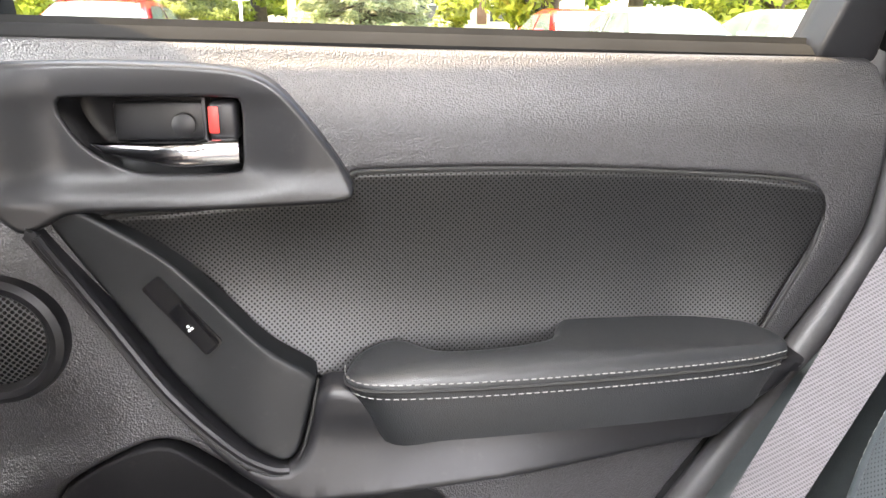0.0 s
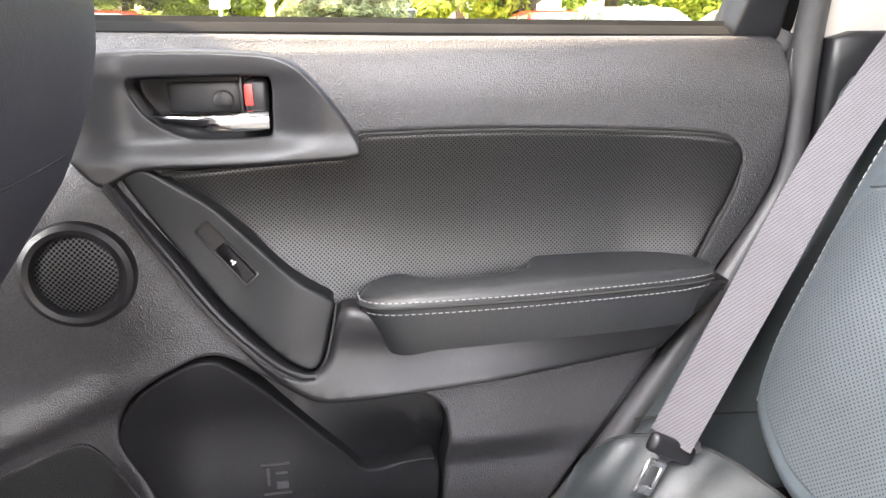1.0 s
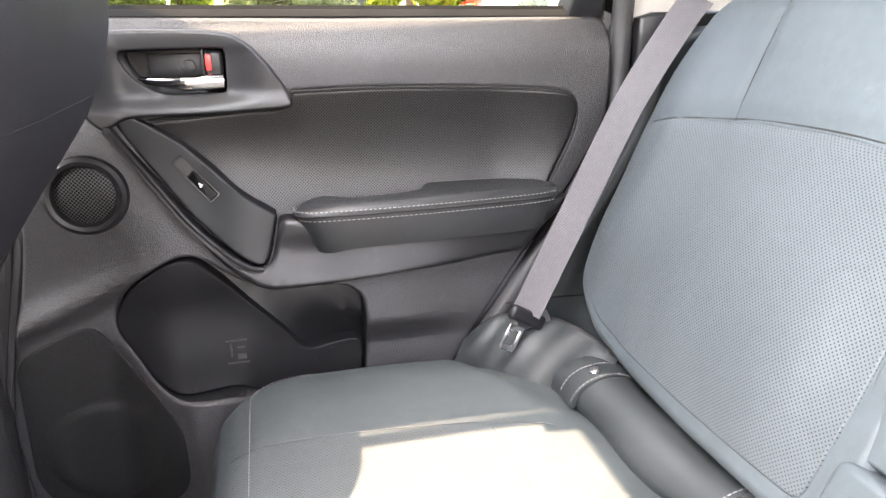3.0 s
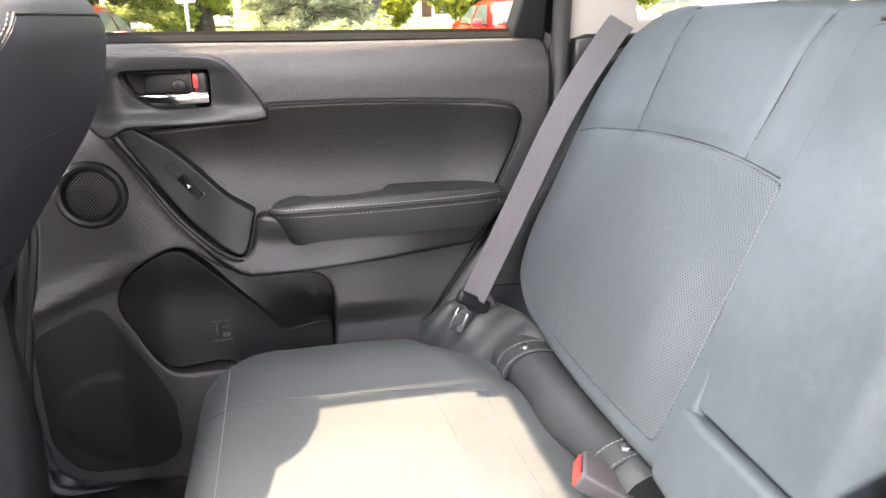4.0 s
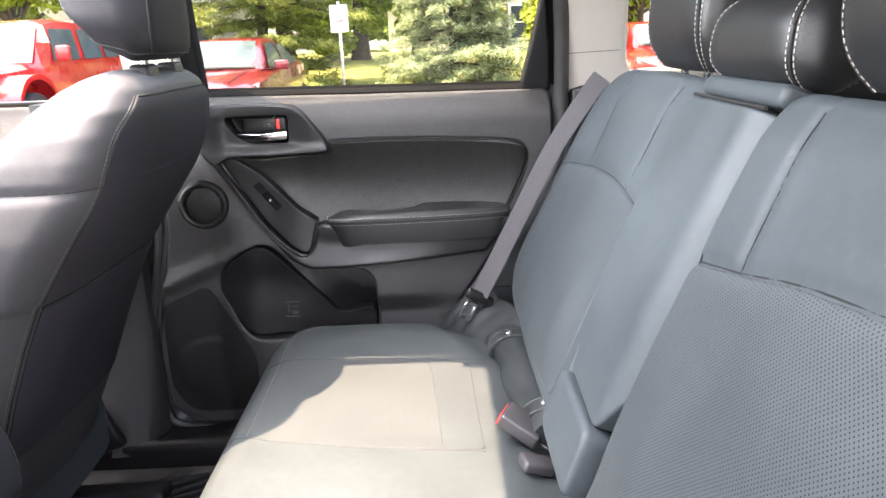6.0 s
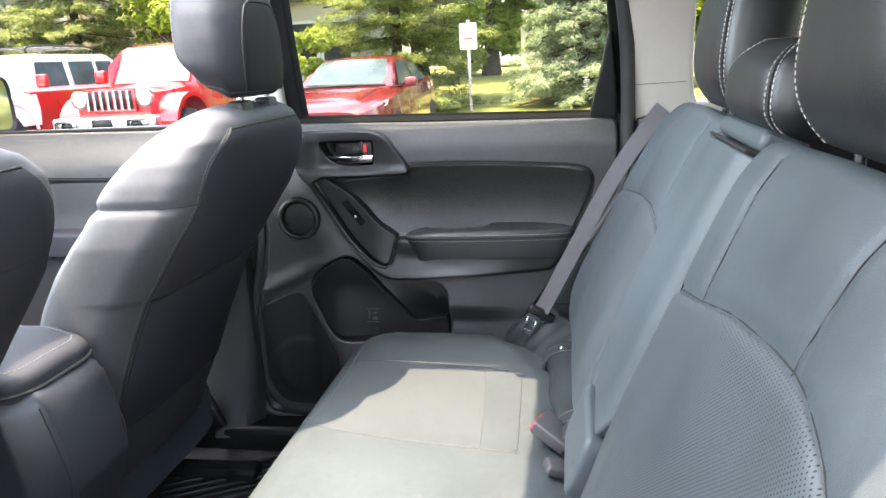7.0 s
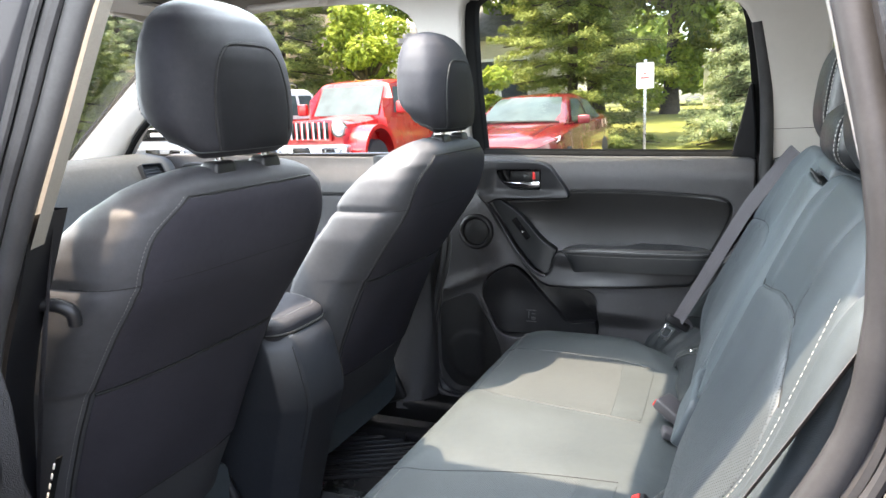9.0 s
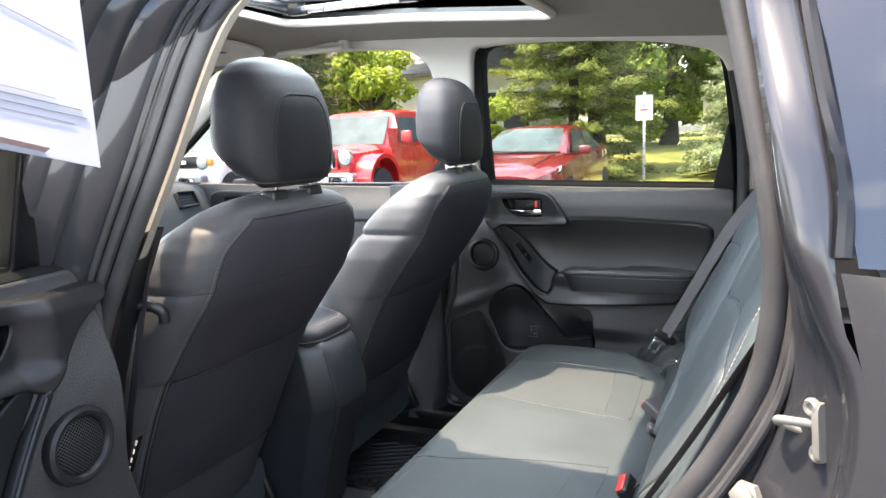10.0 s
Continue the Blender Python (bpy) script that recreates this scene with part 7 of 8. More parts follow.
def spruce(x, y, height, radius, mat, label, n_branch=26, base=0.3):
    z0 = lawn_z(x, y) if y > 14.2 else 0.0
    t = thing("spruce_tree", label, "tree", (x, y, z0), "trees beyond the car park")
    part("trunk", tube([Vector((x, y, z0)), Vector((x + 0.05, y, z0 + height * 0.5)), Vector((x, y, z0 + height * 0.97))], 0.13, 8), "bark", t)
    cs, ns, ds = [], [], []
    limbs = bmesh.new()
    z = base
    while z < height * 0.98:
        k = 1 - z / height
        r = radius * (k ** 0.85) * rng.uniform(0.82, 1.1)
        nb = max(5, int(n_branch * (0.35 + 0.65 * k)))
        for j in range(nb):
            a = 2 * math.pi * (j + rng.uniform(-0.4, 0.4)) / nb
            rb = r * rng.uniform(0.65, 1.12)
            droop = 0.22 * rb + rng.uniform(-0.25, 0.25)
            if j % 3 == 0 and rb > 0.5:
                tube([Vector((x, y, z0 + z)), Vector((x + rb * 0.8 * math.cos(a), y + rb * 0.8 * math.sin(a), z0 + z - droop * 0.6))], 0.02, 4, limbs)
            m = max(26, int(rb * 205))
            u = rng.uniform(0.25, 1.0, m) ** 0.7
            w = rng.normal(0, 0.13 * rb + 0.04, m) * (1.2 - u)
            ds.append(np.stack([math.cos(a) - 1.1 * np.sign(w) * math.sin(a), math.sin(a) + 1.1 * np.sign(w) * math.cos(a), np.full(m, -0.25)], 1))
            px = x + rb * u * math.cos(a) - w * math.sin(a)
            py = y + rb * u * math.sin(a) + w * math.cos(a)
            pz = z0 + z - droop * u ** 1.6 + rng.normal(0, 0.05, m) + rng.uniform(-0.12, 0.12) + 0.12 * rb * u ** 4
            cs.append(np.stack([px, py, pz], 1))
            nn = np.stack([rng.normal(0.25 * math.cos(a), 0.45, m), rng.normal(0.25 * math.sin(a), 0.45, m), np.full(m, 0.9)], 1)
            ns.append(nn / np.linalg.norm(nn, axis=1, keepdims=True))
        z += max(0.16, 0.045 * height * (0.35 + 0.65 * k))
    part("limbs", limbs, "bark", t)
    leaf_mesh("crown", np.concatenate(cs), np.concatenate(ns), 0.062 + 0.004 * height ** 0.5, mat, t, narrow=0.15, along=np.concatenate(ds))
    return t


def broadleaf(x, y, height, trunk, spread, mat, label, n=9000, leaf=0.13, trunk_r=0.2, low=None):
    z0 = lawn_z(x, y) if y > 14.2 else 0.0
    t = thing("broadleaf_tree" if trunk > 0.6 else "shrub", label, "tree" if trunk > 0.6 else "shrub", (x, y, z0), "trees beyond the car park")
    if trunk > 0.6:
        rings = []
        for i in range(9):
            k = i / 8
            r = trunk_r * (1.35 - 0.75 * k) * (1 + 0.5 * math.exp(-k * 14))
            rings.append([Vector((x + 0.1 * math.sin(k * 3) + r * math.cos(a), y + r * math.sin(a), z0 - 0.05 + k * height * 0.62)) for a in [2 * math.pi * q_ / 12 for q_ in range(12)]])
        part("trunk", loft(rings), "bark", t)
    blobs = []
    limbs = bmesh.new()
    zc = z0 + (trunk + height) / 2
    for i in range(26 if trunk > 0.6 else 10):
        a, e = rng.uniform(0, 2 * math.pi), rng.uniform(-1, 1)
        rr = rng.uniform(0.3, 0.8)
        c = np.array([x + spread * rr * math.cos(a) * math.sqrt(1 - e * e * 0.8), y + spread * rr * math.sin(a) * math.sqrt(1 - e * e * 0.8), zc + (height - trunk) * 0.42 * e])
        blobs.append((c, spread * rng.uniform(0.22, 0.40)))
        if trunk > 0.6:
            tube([Vector((x, y, z0 + trunk + (c[2] - z0 - trunk) * 0.35)), Vector((x, y, z0 + trunk)).lerp(Vector(c), 0.75)], 0.05, 5, limbs)
    if trunk > 0.6:
        part("limbs", limbs, "bark", t)
    cs, ns = [], []
    for c, r in blobs:
        m = n // len(blobs)
        d = rng.normal(size=(m, 3))
        d /= np.linalg.norm(d, axis=1, keepdims=True)
        rad = r * rng.uniform(0.35, 1.08, (m, 1)) ** 0.5
        cs.append(c + d * rad * np.array([1, 1, 0.75]))
        nn = d * 0.6 + rng.normal(0, 0.4, (m, 3)) + np.array([0, 0, 0.55])
        ns.append(nn / np.linalg.norm(nn, axis=1, keepdims=True))
    leaf_mesh("crown", np.concatenate(cs), np.concatenate(ns), leaf, mat, t)
    return t


spruce(-3.95, 17.3, 11.5, 2.75, "needles", "tall green spruce with drooping boughs on the lawn")
spruce(0.62, 16.6, 6.2, 2.0, "blue_needles", "blue-green young spruce on the sunlit lawn", 24)
spruce(-14.6, 20.0, 10.0, 3.0, "needles", "dark green spruce behind the parked vehicles")
spruce(-19.5, 23.0, 9.0, 2.8, "blue_needles", "blue-green spruce beside the brick building")
spruce(-23.0, 18.6, 8.5, 2.9, "needles", "green spruce at the far end of the lawn")
spruce(-26.6, 24.4, 10.0, 3.2, "blue_needles", "tall blue-green spruce at the far end of the lawn")
broadleaf(-2.5, 26.0, 12.0, 2.9, 5.4, "leaves", "broad shade tree with a straight trunk on the lawn", 30000, 0.15, 0.19)
broadleaf(-11.0, 25.0, 13.0, 4.3, 5.0, "leaves", "large dark green maple behind the parked vehicles", 26000, 0.15, 0.25)
broadleaf(-11.6, 20.5, 4.4, 0.9, 1.7, "bright_leaves", "light green sunlit ornamental tree", 6000, 0.10, 0.08)
broadleaf(1.2, 32.0, 13.0, 2.8, 5.0, "leaves", "tall leafy tree beside the white house", 22000, 0.18, 0.22)
broadleaf(-0.6, 28.5, 9.8, 3.0, 3.2, "leaves", "leafy shade tree with a slender trunk on the lawn", 16000, 0.15, 0.11)
broadleaf(-6.0, 30.0, 14.0, 3.0, 5.0, "leaves", "tall dense tree in the distance", 24000, 0.20, 0.25)
broadleaf(2.6, 20.0, 3.2, 0.3, 1.7, "bright_leaves", "yellow-green sunlit shrub on the lawn", 6000, 0.10)
broadleaf(-1.3, 25.5, 3.0, 0.2, 1.6, "bright_leaves", "light green shrub on the lawn", 5000, 0.11)
broadleaf(-3.6, 25.0, 2.6, 0.2, 1.5, "bright_leaves", "light green shrub on the lawn", 5000, 0.11)
broadleaf(-5.6, 14.9, 1.9, 0.1, 1.1, "bright_leaves", "yellow-green low shrub at the kerb", 4000, 0.08)
broadleaf(5.2, 18.0, 5.0, 0.9, 2.2, "bright_leaves", "yellow-green sunlit small tree", 7000, 0.12, 0.09)
broadleaf(8.5, 21.0, 9.0, 1.8, 3.4, "leaves", "green shade tree by the car park", 10000, 0.15, 0.18)
broadleaf(9.5, 15.5, 5.0, 0.8, 2.4, "bright_leaves", "yellow-green sunlit small tree", 7000, 0.12, 0.09)
broadleaf(-19.0, 10.0, 9.0, 1.5, 4.2, "bright_leaves", "large sunlit tree ahead of the car", 12000, 0.18, 0.25)
broadleaf(-24.0, 15.0, 11.0, 2.0, 4.6, "leaves", "large green tree ahead of the car", 12000, 0.18, 0.25)
broadleaf(-16.5, 4.5, 8.0, 1.5, 3.6, "leaves", "leafy tree ahead of the car", 10000, 0.17, 0.2)

# far woods close the view
fx = rng.uniform(-75, 45, 60000)
fy = rng.uniform(48, 62, 60000)
fz = rng.uniform(0.3, 1.0, 60000) * (7.0 + 2.5 * np.sin(fx * 0.35) + 1.5 * np.sin(fx * 0.9 + 1.0))
fn = rng.normal(size=(60000, 3)) * 0.5 + np.array([0, -0.5, 0.6])
sel = np.arange(60000) < 22000
fx, fy = np.where(sel, rng.uniform(-62, -48, 60000), fx), np.where(sel, rng.uniform(-30, 60, 60000), fy)
woods = thing("far_woods", "dense green woods behind the houses", "woods", (0, 52, 0.6), kind="stuff")
leaf_mesh("foliage", np.stack([fx, fy, fz + 0.5], 1), fn / np.linalg.norm(fn, axis=1, keepdims=True), 0.42, "leaves", woods)

# sign
sg = thing("parking_sign", "white reserved parking sign with red lettering on a metal post", "sign", (-1.50, 12.6, 0))
part("post", block((-1.50, 12.6, 1.0), (0.05, 0.03, 2.0), 0.005), "steel", sg)
plate = part("plate", block((-1.50, 12.575, 1.72), (0.31, 0.006, 0.46), 0.02, 3), "white_plastic", sg)
for i, (wd, z) in enumerate(((0.045, 1.755), (0.16, 1.675))):
    part("lettering_bar", block((-1.50, 12.571, z), (wd, 0.002, 0.028), 0), "red_plastic", plate)


def house(x, y, w_, d, h, wall, label, gable="y", windows=(), roof_h=2.2, shutters=False):
    z0 = lawn_z(x, y)
    t = thing("house", label, "house", (x, y, z0), "houses beyond the lawn")
    part("wall", block((x, y + d / 2, z0 + h / 2), (w_, d, h), 0.02), wall, t)
    o = 0.35
    if gable == "y":
        pts = [(-w_ / 2 - o, h - 0.1), (0, h + roof_h), (w_ / 2 + o, h - 0.1), (w_ / 2 + o, h + 0.08), (0, h + roof_h + 0.2), (-w_ / 2 - o, h + 0.08)]
        part("roof", loft([[Vector((x + a, yy, z0 + b)) for a, b in pts] for yy in (y - o, y + d + o)]), "shingle", t)
        part("gable", loft([[Vector((x + a, yy, z0 + b)) for a, b in ((-w_ / 2, h - 0.05), (0, h + roof_h - 0.05), (w_ / 2, h - 0.05))] for yy in (y, y + 0.1)]), wall, t)
    else:
        pts = [(-o, h - 0.1), (d / 2, h + roof_h), (d + o, h - 0.1), (d + o, h + 0.08), (d / 2, h + roof_h + 0.2), (-o, h + 0.08)]
        part("roof", loft([[Vector((xx, y + a, z0 + b)) for a, b in pts] for xx in (x - w_ / 2 - o, x + w_ / 2 + o)]), "shingle", t)
    nb = int(h / 0.16)
    clap = bmesh.new()
    for i in range(nb):
        block((x, y - 0.008, z0 + 0.08 + 0.16 * i), (w_ - 0.02, 0.016, 0.145), 0, bm=clap)
    part("cladding", clap, wall, t)
    for wx, wz, ww, wh in windows:
        win = part("window", block((x + wx, y - 0.03, z0 + wz), (ww + 0.22, 0.06, wh + 0.22), 0.01), "house_white", t)
        part("pane", block((x + wx, y - 0.063, z0 + wz), (ww, 0.01, wh), 0), "pane", win)
        part("glazing_bar", block((x + wx, y - 0.072, z0 + wz), (ww, 0.014, 0.05), 0), "house_white", win)
        if shutters:
            for s in (-1, 1):
                part("shutter", block((x + wx + s * (ww / 2 + 0.34), y - 0.04, z0 + wz), (0.40, 0.05, wh + 0.2), 0.005), "shutter", win)


house(-11.2, 27.5, 6.5, 8, 3.2, "siding", "cream clapboard house with tall white window", "x", ((1.2, 1.5, 0.9, 1.6), (2.5, 1.5, 1.1, 1.6)))
house(0.2, 40.0, 5.0, 8, 2.3, "house_white", "white gabled house half hidden by trees", "y", ((-1.2, 1.5, 0.9, 1.2), (1.2, 1.5, 0.9, 1.2)))
house(6.2, 31.0, 8.5, 8, 5.0, "siding", "cream two-storey house with brown shutters", "x", ((-2.4, 3.6, 0.8, 1.3), (0.6, 3.6, 0.8, 1.3), (-2.4, 1.2, 0.8, 1.3), (0.6, 1.2, 0.8, 1.3)), shutters=True)
house(-28.5, 32.0, 12.0, 8, 6.0, "brick", "tan brick building with a row of white windows", "x", tuple((-4.6 + 1.8 * i, 4.3, 1.0, 1.4) for i in range(6)))


# ---- parked vehicles, fronts towards the car ----
def wheel(parent, x, y, r, wd, rim):
    t = part("wheel", lathe((x, y, r), (1, 0, 0), [(r * 0.62, -wd / 2), (r * 0.95, -wd / 2), (r, -wd / 2 + 0.03), (r, wd / 2 - 0.03), (r * 0.95, wd / 2), (r * 0.62, wd / 2)], 28), "tyre", parent)
    rm = bmesh.new()
    lathe((x, y, r), (1, 0, 0), [(0.06, -wd * 0.42), (0.06, wd * 0.42)], 14, rm)
    for i in range(6):
        a = 2 * math.pi * i / 6
        block((x, y + math.cos(a) * r * 0.33, r + math.sin(a) * r * 0.33), (wd * 0.86, r * 0.5, 0.07), 0.01, 1, Euler((a, 0, 0)).to_matrix(), rm)
    lathe((x, y, r), (1, 0, 0), [(r * 0.58, -wd * 0.4), (r * 0.64, -wd * 0.45), (r * 0.64, wd * 0.45), (r * 0.58, wd * 0.4)], 28, rm)
    part("rim", rm, rim, t)


def body_loft(stations, x, y):
    """stations: distance from the nose and a list of (half width, height) from sill to crown."""
    rings = []
    for s, sec in stations:
        right = [Vector((x + a, y + s, z)) for a, z in sec]
        left = [Vector((x - a, y + s, z)) for a, z in sec[::-1]]
        rings.append(right + left)
    return loft(rings)


def sedan(x, y, paint, label, glass_mat="car_glass"):
    t = thing("sedan", label, "car", (x, y, 0), "parked vehicles")
    st_ = [(0.0, 0.60, 0.30, 0.52, 0.66, 0.70), (0.12, 0.78, 0.24, 0.52, 0.72, 0.775), (0.45, 0.89, 0.22, 0.55, 0.78, 0.86), (0.95, 0.91, 0.22, 0.58, 0.84, 0.95), (1.35, 0.91, 0.22, 0.60, 0.90, 1.01), (2.4, 0.915, 0.22, 0.62, 0.95, 0.99), (3.6, 0.91, 0.22, 0.62, 0.97, 1.02), (4.2, 0.89, 0.24, 0.62, 0.97, 1.08), (4.7, 0.84, 0.30, 0.62, 0.94, 1.06), (4.85, 0.72, 0.36, 0.60, 0.88, 0.98)]
    part("body", body_loft([(s, [(w_ * 0.93, zb), (w_, (zb + zm) / 2), (w_ * 0.995, zm), (w_ * 0.95, zs), (w_ * 0.78, zt - 0.01), (w_ * 0.35, zt + 0.01)]) for s, w_, zb, zm, zs, zt in st_], x, y), paint, t)
    cab = [(1.30, 0.76, 0.98, 0.74, 0.99), (1.75, 0.77, 0.97, 0.65, 1.26), (2.15, 0.775, 0.97, 0.59, 1.415), (2.9, 0.775, 0.97, 0.58, 1.445), (3.5, 0.77, 0.98, 0.57, 1.39), (4.0, 0.76, 1.0, 0.60, 1.20), (4.3, 0.75, 1.02, 0.70, 1.06)]
    part("cabin", body_loft([(s, [(a, b), ((a + c) / 2 + 0.01, (b + d) / 2), (c, d - 0.03), (c * 0.9, d), (c * 0.4, d + 0.015)]) for s, a, b, c, d in cab], x, y), paint, t)
    # windscreen and side windows, a little proud of the cabin
    part("windscreen", loft([[Vector((x + a * w_, y + s + 0.10 * a * a, z - 0.012 * a * a)) for a in (-1, -0.85, -0.5, 0, 0.5, 0.85, 1)] for s, z, w_ in ((1.25, 1.018, 0.66), (1.47, 1.165, 0.625), (1.68, 1.290, 0.585), (1.93, 1.405, 0.535))], closed=False), glass_mat, t)
    for s in (-1, 1):
        part("side_window", loft([[Vector((x + s * (0.79 - 0.0), y + a, 1.0)), Vector((x + s * 0.79, y + b, 1.0))] if k == 0 else [Vector((x + s * 0.635, y + a2, 1.36)), Vector((x + s * 0.635, y + b2, 1.36))] for k, a, b, a2, b2 in ((0, 1.62, 2.75, 0, 0), (1, 0, 0, 2.12, 2.75))], closed=False, caps=False), glass_mat, t)
        part("side_window", loft([[Vector((x + s * 0.79, y + 2.85, 1.0)), Vector((x + s * 0.785, y + 3.9, 1.02))], [Vector((x + s * 0.635, y + 2.85, 1.36)), Vector((x + s * 0.63, y + 3.45, 1.33))]], closed=False, caps=False), glass_mat, t)
        part("headlight", loft([[Vector((x + s * a, y + b, z)) for a, b, z in ((0.52, 0.035, 0.63), (0.74, 0.15, 0.66), (0.88, 0.50, 0.76))], [Vector((x + s * a, y + b, z)) for a, b, z in ((0.50, 0.045, 0.70), (0.72, 0.20, 0.76), (0.86, 0.62, 0.83))]], closed=False, caps=False), "lamp_glass", t)
        m_ = part("door_mirror", block((x + s * 0.99, y + 1.62, 1.03), (0.20, 0.10, 0.14), 0.03, 3), paint, t)
        wheel(t, x + s * 0.80, y + 0.98, 0.33, 0.22, "steel")
        wheel(t, x + s * 0.80, y + 3.75, 0.33, 0.22, "steel")
    part("cowl", tube(curve([(x - 0.66, y + 1.33, 1.003), (x - 0.4, y + 1.265, 1.016), (x, y + 1.235, 1.022), (x + 0.4, y + 1.265, 1.016), (x + 0.66, y + 1.33, 1.003)], 5), 0.022, 6), "tyre", t)
    for s in (-1, 1):
        part("wiper", tube([Vector((x + s * 0.05, y + 1.25, 1.035)), Vector((x + s * 0.30 - 0.3, y + 1.27, 1.045))], 0.008, 5), "tyre", t)
        part("hood_crease", tube(curve([(x + s * 0.50, y + 0.35, 0.852), (x + s * 0.56, y + 0.8, 0.935), (x + s * 0.60, y + 1.2, 0.990)], 5), 0.010, 6), paint, t)
    part("grille", block((x, y - 0.005, 0.60), (0.95, 0.05, 0.05), 0.012), "chrome", t)
    part("badge", block((x, y - 0.02, 0.63), (0.13, 0.03, 0.08), 0.02, 3), "chrome", t)
    part("intake", block((x, y + 0.02, 0.42), (1.2, 0.08, 0.20), 0.03), "gloss", t)
    return t


sedan(-3.12, 8.75, "dark_red_paint", "dark red sedan parked facing the lane")
sedan(4.55, 11.6, "red_paint", "red sedan parked beside the lawn")
sedan(5.0, 9.0, "grey_paint", "grey sedan parked in the row")
sedan(7.6, 9.2, "grey_paint", "grey sedan parked in the row")


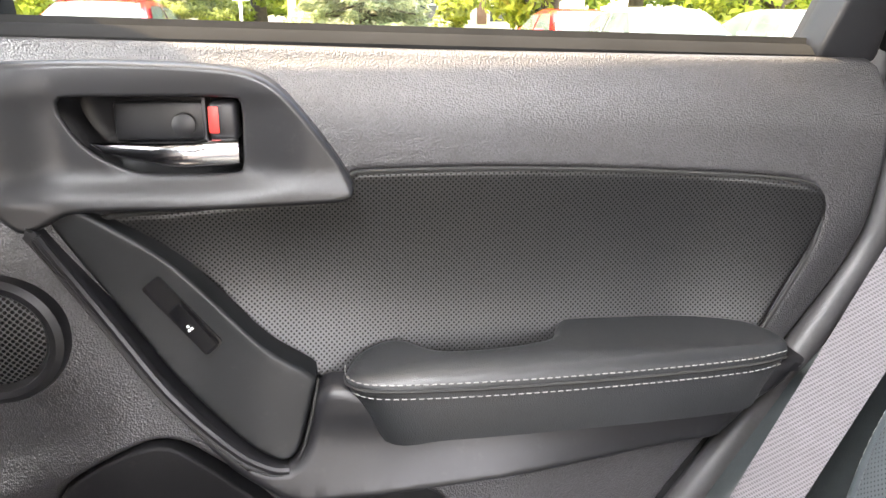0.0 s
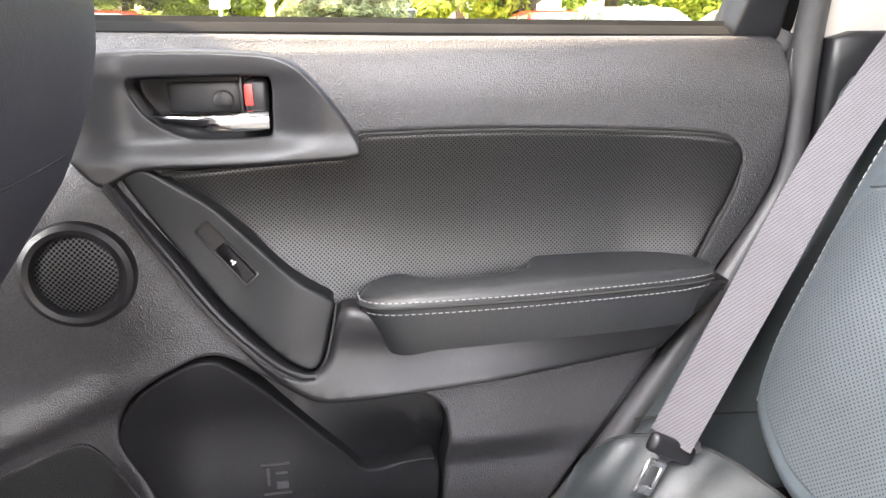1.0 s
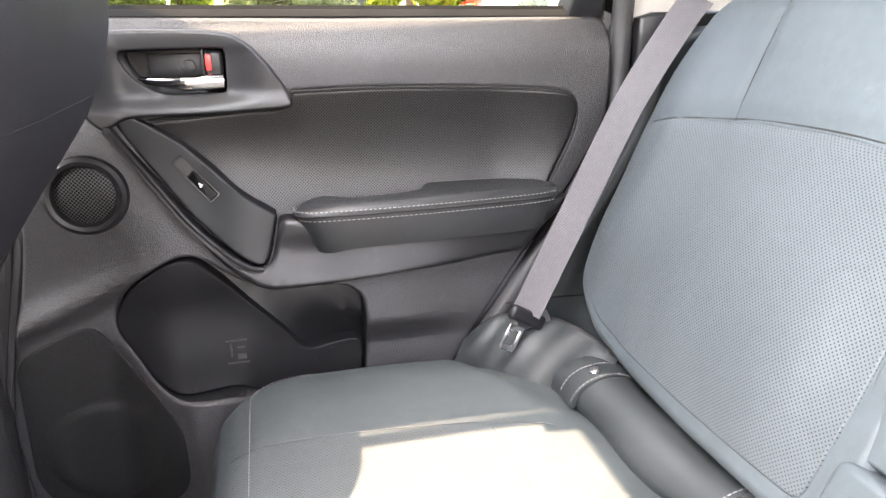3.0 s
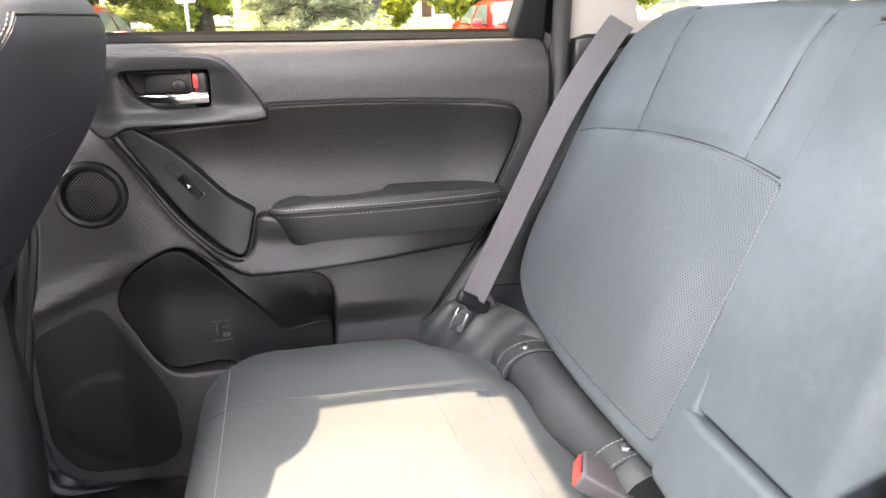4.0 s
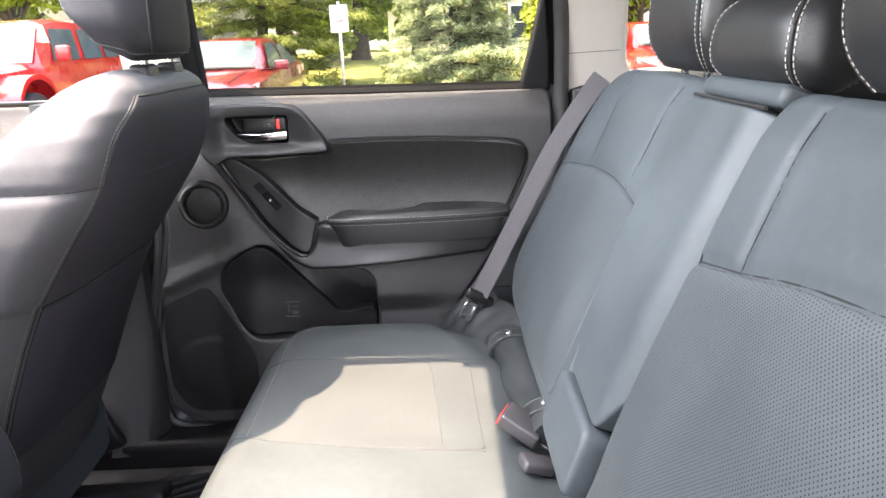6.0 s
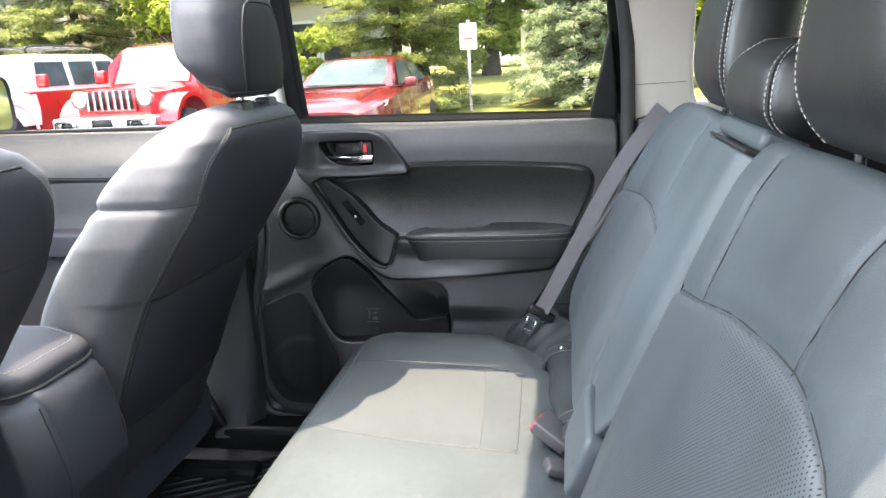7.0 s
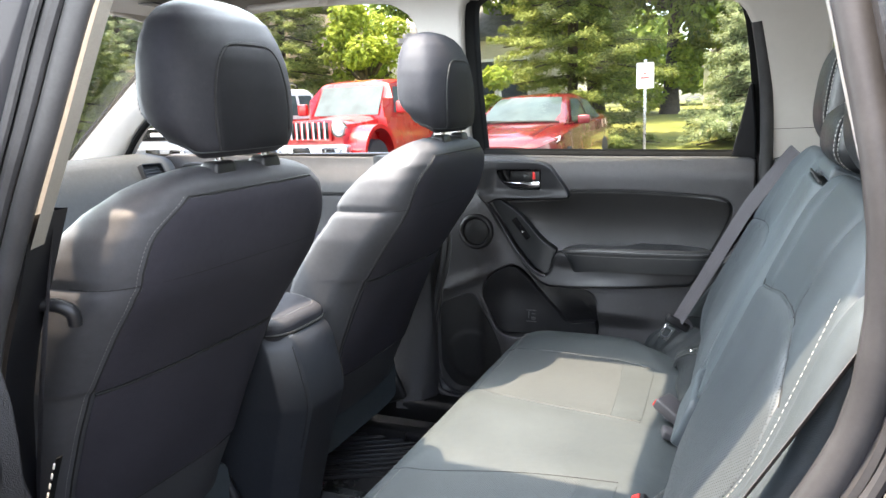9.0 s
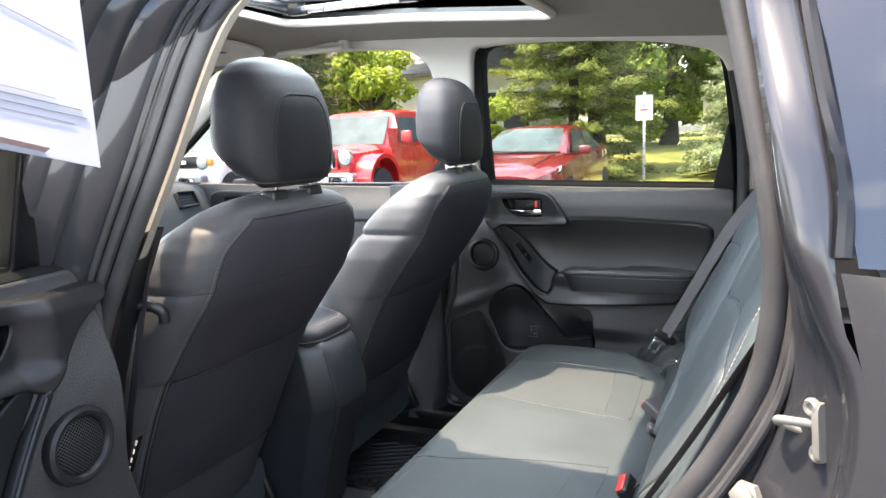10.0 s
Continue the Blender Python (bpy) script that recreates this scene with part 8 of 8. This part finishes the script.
def off_roader(x, y, paint, label, roof_paint, boxy):
    """boxy: the narrow upright one with round lamps and slotted grille; otherwise the wide one with a rack."""
    t = thing("off_roader", label, "car", (x, y, 0), "parked vehicles")
    hw = 0.62 if boxy else 0.90
    hz = 1.16 if boxy else 1.12
    part("bonnet", body_loft([(s, [(w_ * 0.98, 0.62), (w_, 0.9), (w_ * 0.97, z - 0.06), (w_ * 0.80, z), (w_ * 0.3, z + 0.02)]) for s, w_, z in ((0.30, hw * 0.95, hz - 0.06), (0.36, hw * 0.98, hz - 0.02), (0.9, hw * 1.03, hz), (1.50, hw * 1.10, hz + 0.05))], x, y), paint if boxy else roof_paint, t)
    bw = 0.82 if boxy else 0.92
    part("body", body_loft([(s, [(bw, 0.50), (bw + 0.02, 0.8), (bw, 1.16), (bw * 0.8, 1.18), (bw * 0.3, 1.18)]) for s in (1.40, 1.6, 2.6, 3.6, 4.2)], x, y), paint, t)
    top = 1.84 if boxy else 1.80
    cab_ = part("cabin", body_loft([(s, [(a, 1.15), (a - 0.04, 1.5), (b, z - 0.04), (b * 0.85, z), (b * 0.3, z + 0.01)]) for s, a, b, z in ((1.42, 0.78, 0.74, 1.20), (1.80, 0.80, 0.70, top - 0.05), (2.1, 0.80, 0.70, top), (4.0, 0.80, 0.70, top), (4.18, 0.80, 0.70, top - 0.08))], x, y), roof_paint, t)
    part("windscreen", loft([[Vector((x + a, y + s, z)) for a in (-w_, 0, w_)] for s, z, w_ in ((1.40, 1.22, 0.66), (1.745, top - 0.11, 0.63))], closed=False), "car_glass", t)
    for s in (-1, 1):
        for y0_, y1_, k in ((1.75, 2.6, 0.12), (2.75, 3.45, 0), (3.55, 4.05, 0)):
            part("side_window", loft([[Vector((x + s * 0.81, y + y0_, 1.24)), Vector((x + s * 0.81, y + y1_, 1.24))], [Vector((x + s * 0.735, y + y0_ + k, top - 0.14)), Vector((x + s * 0.735, y + y1_, top - 0.14))]], closed=False, caps=False), "car_glass", t)
        fl2 = part("fender", loft([[Vector((x + s * (hw - 0.04 if a else 0.98), y + 0.86 + 0.56 * math.cos(u) * k, 0.55 + 0.52 * math.sin(u) * k)) for u in [math.pi * (1.0 - i / 12) for i in range(13)]] for a, k in ((1, 1.0), (0, 1.0), (0, 0.86))], closed=False), (paint if boxy else roof_paint), t)
        wheel(t, x + s * 0.80, y + 0.86, 0.41, 0.26, "steel")
        wheel(t, x + s * 0.80, y + 3.5, 0.41, 0.26, "steel")
        lx = 0.53 if boxy else 0.66
        h_ = part("headlight", lathe((x + s * lx, y + 0.285, 1.02 if boxy else 1.0), (0, -1, 0), [(0.115, -0.05), (0.115, 0.02), (0.10, 0.035), (0.06, 0.045), (0.001, 0.05)], 24), "lamp_glass", t)
        part("lamp_ring", lathe((x + s * lx, y + 0.29, 1.02 if boxy else 1.0), (0, -1, 0), [(0.135, -0.03), (0.135, 0.03), (0.114, 0.032), (0.112, 0.0)], 24), "chrome", h_)
        part("door_mirror", block((x + s * 1.03, y + 1.62, 1.34), (0.20, 0.12, 0.22), 0.04, 3), paint, t)
        if not boxy:
            part("turn_signal", block((x + s * 0.84, y + 0.30, 1.0), (0.12, 0.06, 0.14), 0.02), "orange", t)
    if boxy:
        part("grille", block((x, y + 0.27, 1.0), (0.80, 0.06, 0.34), 0.02), "red_paint", t)
        for i in range(7):
            part("slot", block((x - 0.33 + 0.11 * i, y + 0.236, 1.0), (0.055, 0.02, 0.27), 0.012, 2), "gloss", t)
            part("slot_trim", tube([Vector((x - 0.365 + 0.11 * i, y + 0.228, 0.86)), Vector((x - 0.365 + 0.11 * i, y + 0.228, 1.14))], 0.013, 6), "white_plastic", t)
    else:
        part("grille", block((x, y + 0.28, 1.0), (1.12, 0.05, 0.22), 0.03), "gloss", t)
        part("name_bar", block((x, y + 0.25, 1.0), (0.62, 0.02, 0.07), 0.01), "white_plastic", t)
        for s in (-1, 1):
            part("rack_rail", tube(curve([(x + s * 0.55, y + 1.95, 1.81), (x + s * 0.55, y + 2.1, 1.93), (x + s * 0.55, y + 3.6, 1.93), (x + s * 0.55, y + 3.8, 1.82)], 5), 0.022, 8), "gloss", t)
        for yy in (2.15, 2.7, 3.2, 3.6):
            part("rack_bar", tube([Vector((x - 0.55, y + yy, 1.92)), Vector((x + 0.55, y + yy, 1.92))], 0.016, 6), "gloss", t)
    bm_ = part("bumper", block((x, y + 0.06, 0.66), (1.66 if boxy else 1.78, 0.22, 0.24), 0.05, 3), "steel" if boxy else "grey_paint", t)
    part("plate", block((x, y - 0.055, 0.66), (0.32, 0.01, 0.17), 0.005), "gloss", bm_)
    for s in (-1, 1):
        part("fog_lamp", block((x + s * 0.58, y - 0.05, 0.66), (0.34, 0.03, 0.16), 0.05, 3), "chrome", bm_)
        part("fog_lens", block((x + s * 0.56, y - 0.065, 0.66), (0.16, 0.02, 0.10), 0.03, 3), "gloss", bm_)
    return t


off_roader(-6.38, 8.75, "red_paint", "bright red boxy off-road vehicle with slotted grille", "red_paint", True)
off_roader(-9.55, 8.75, "red_paint", "red and white off-road vehicle with roof rack", "white_paint", False)
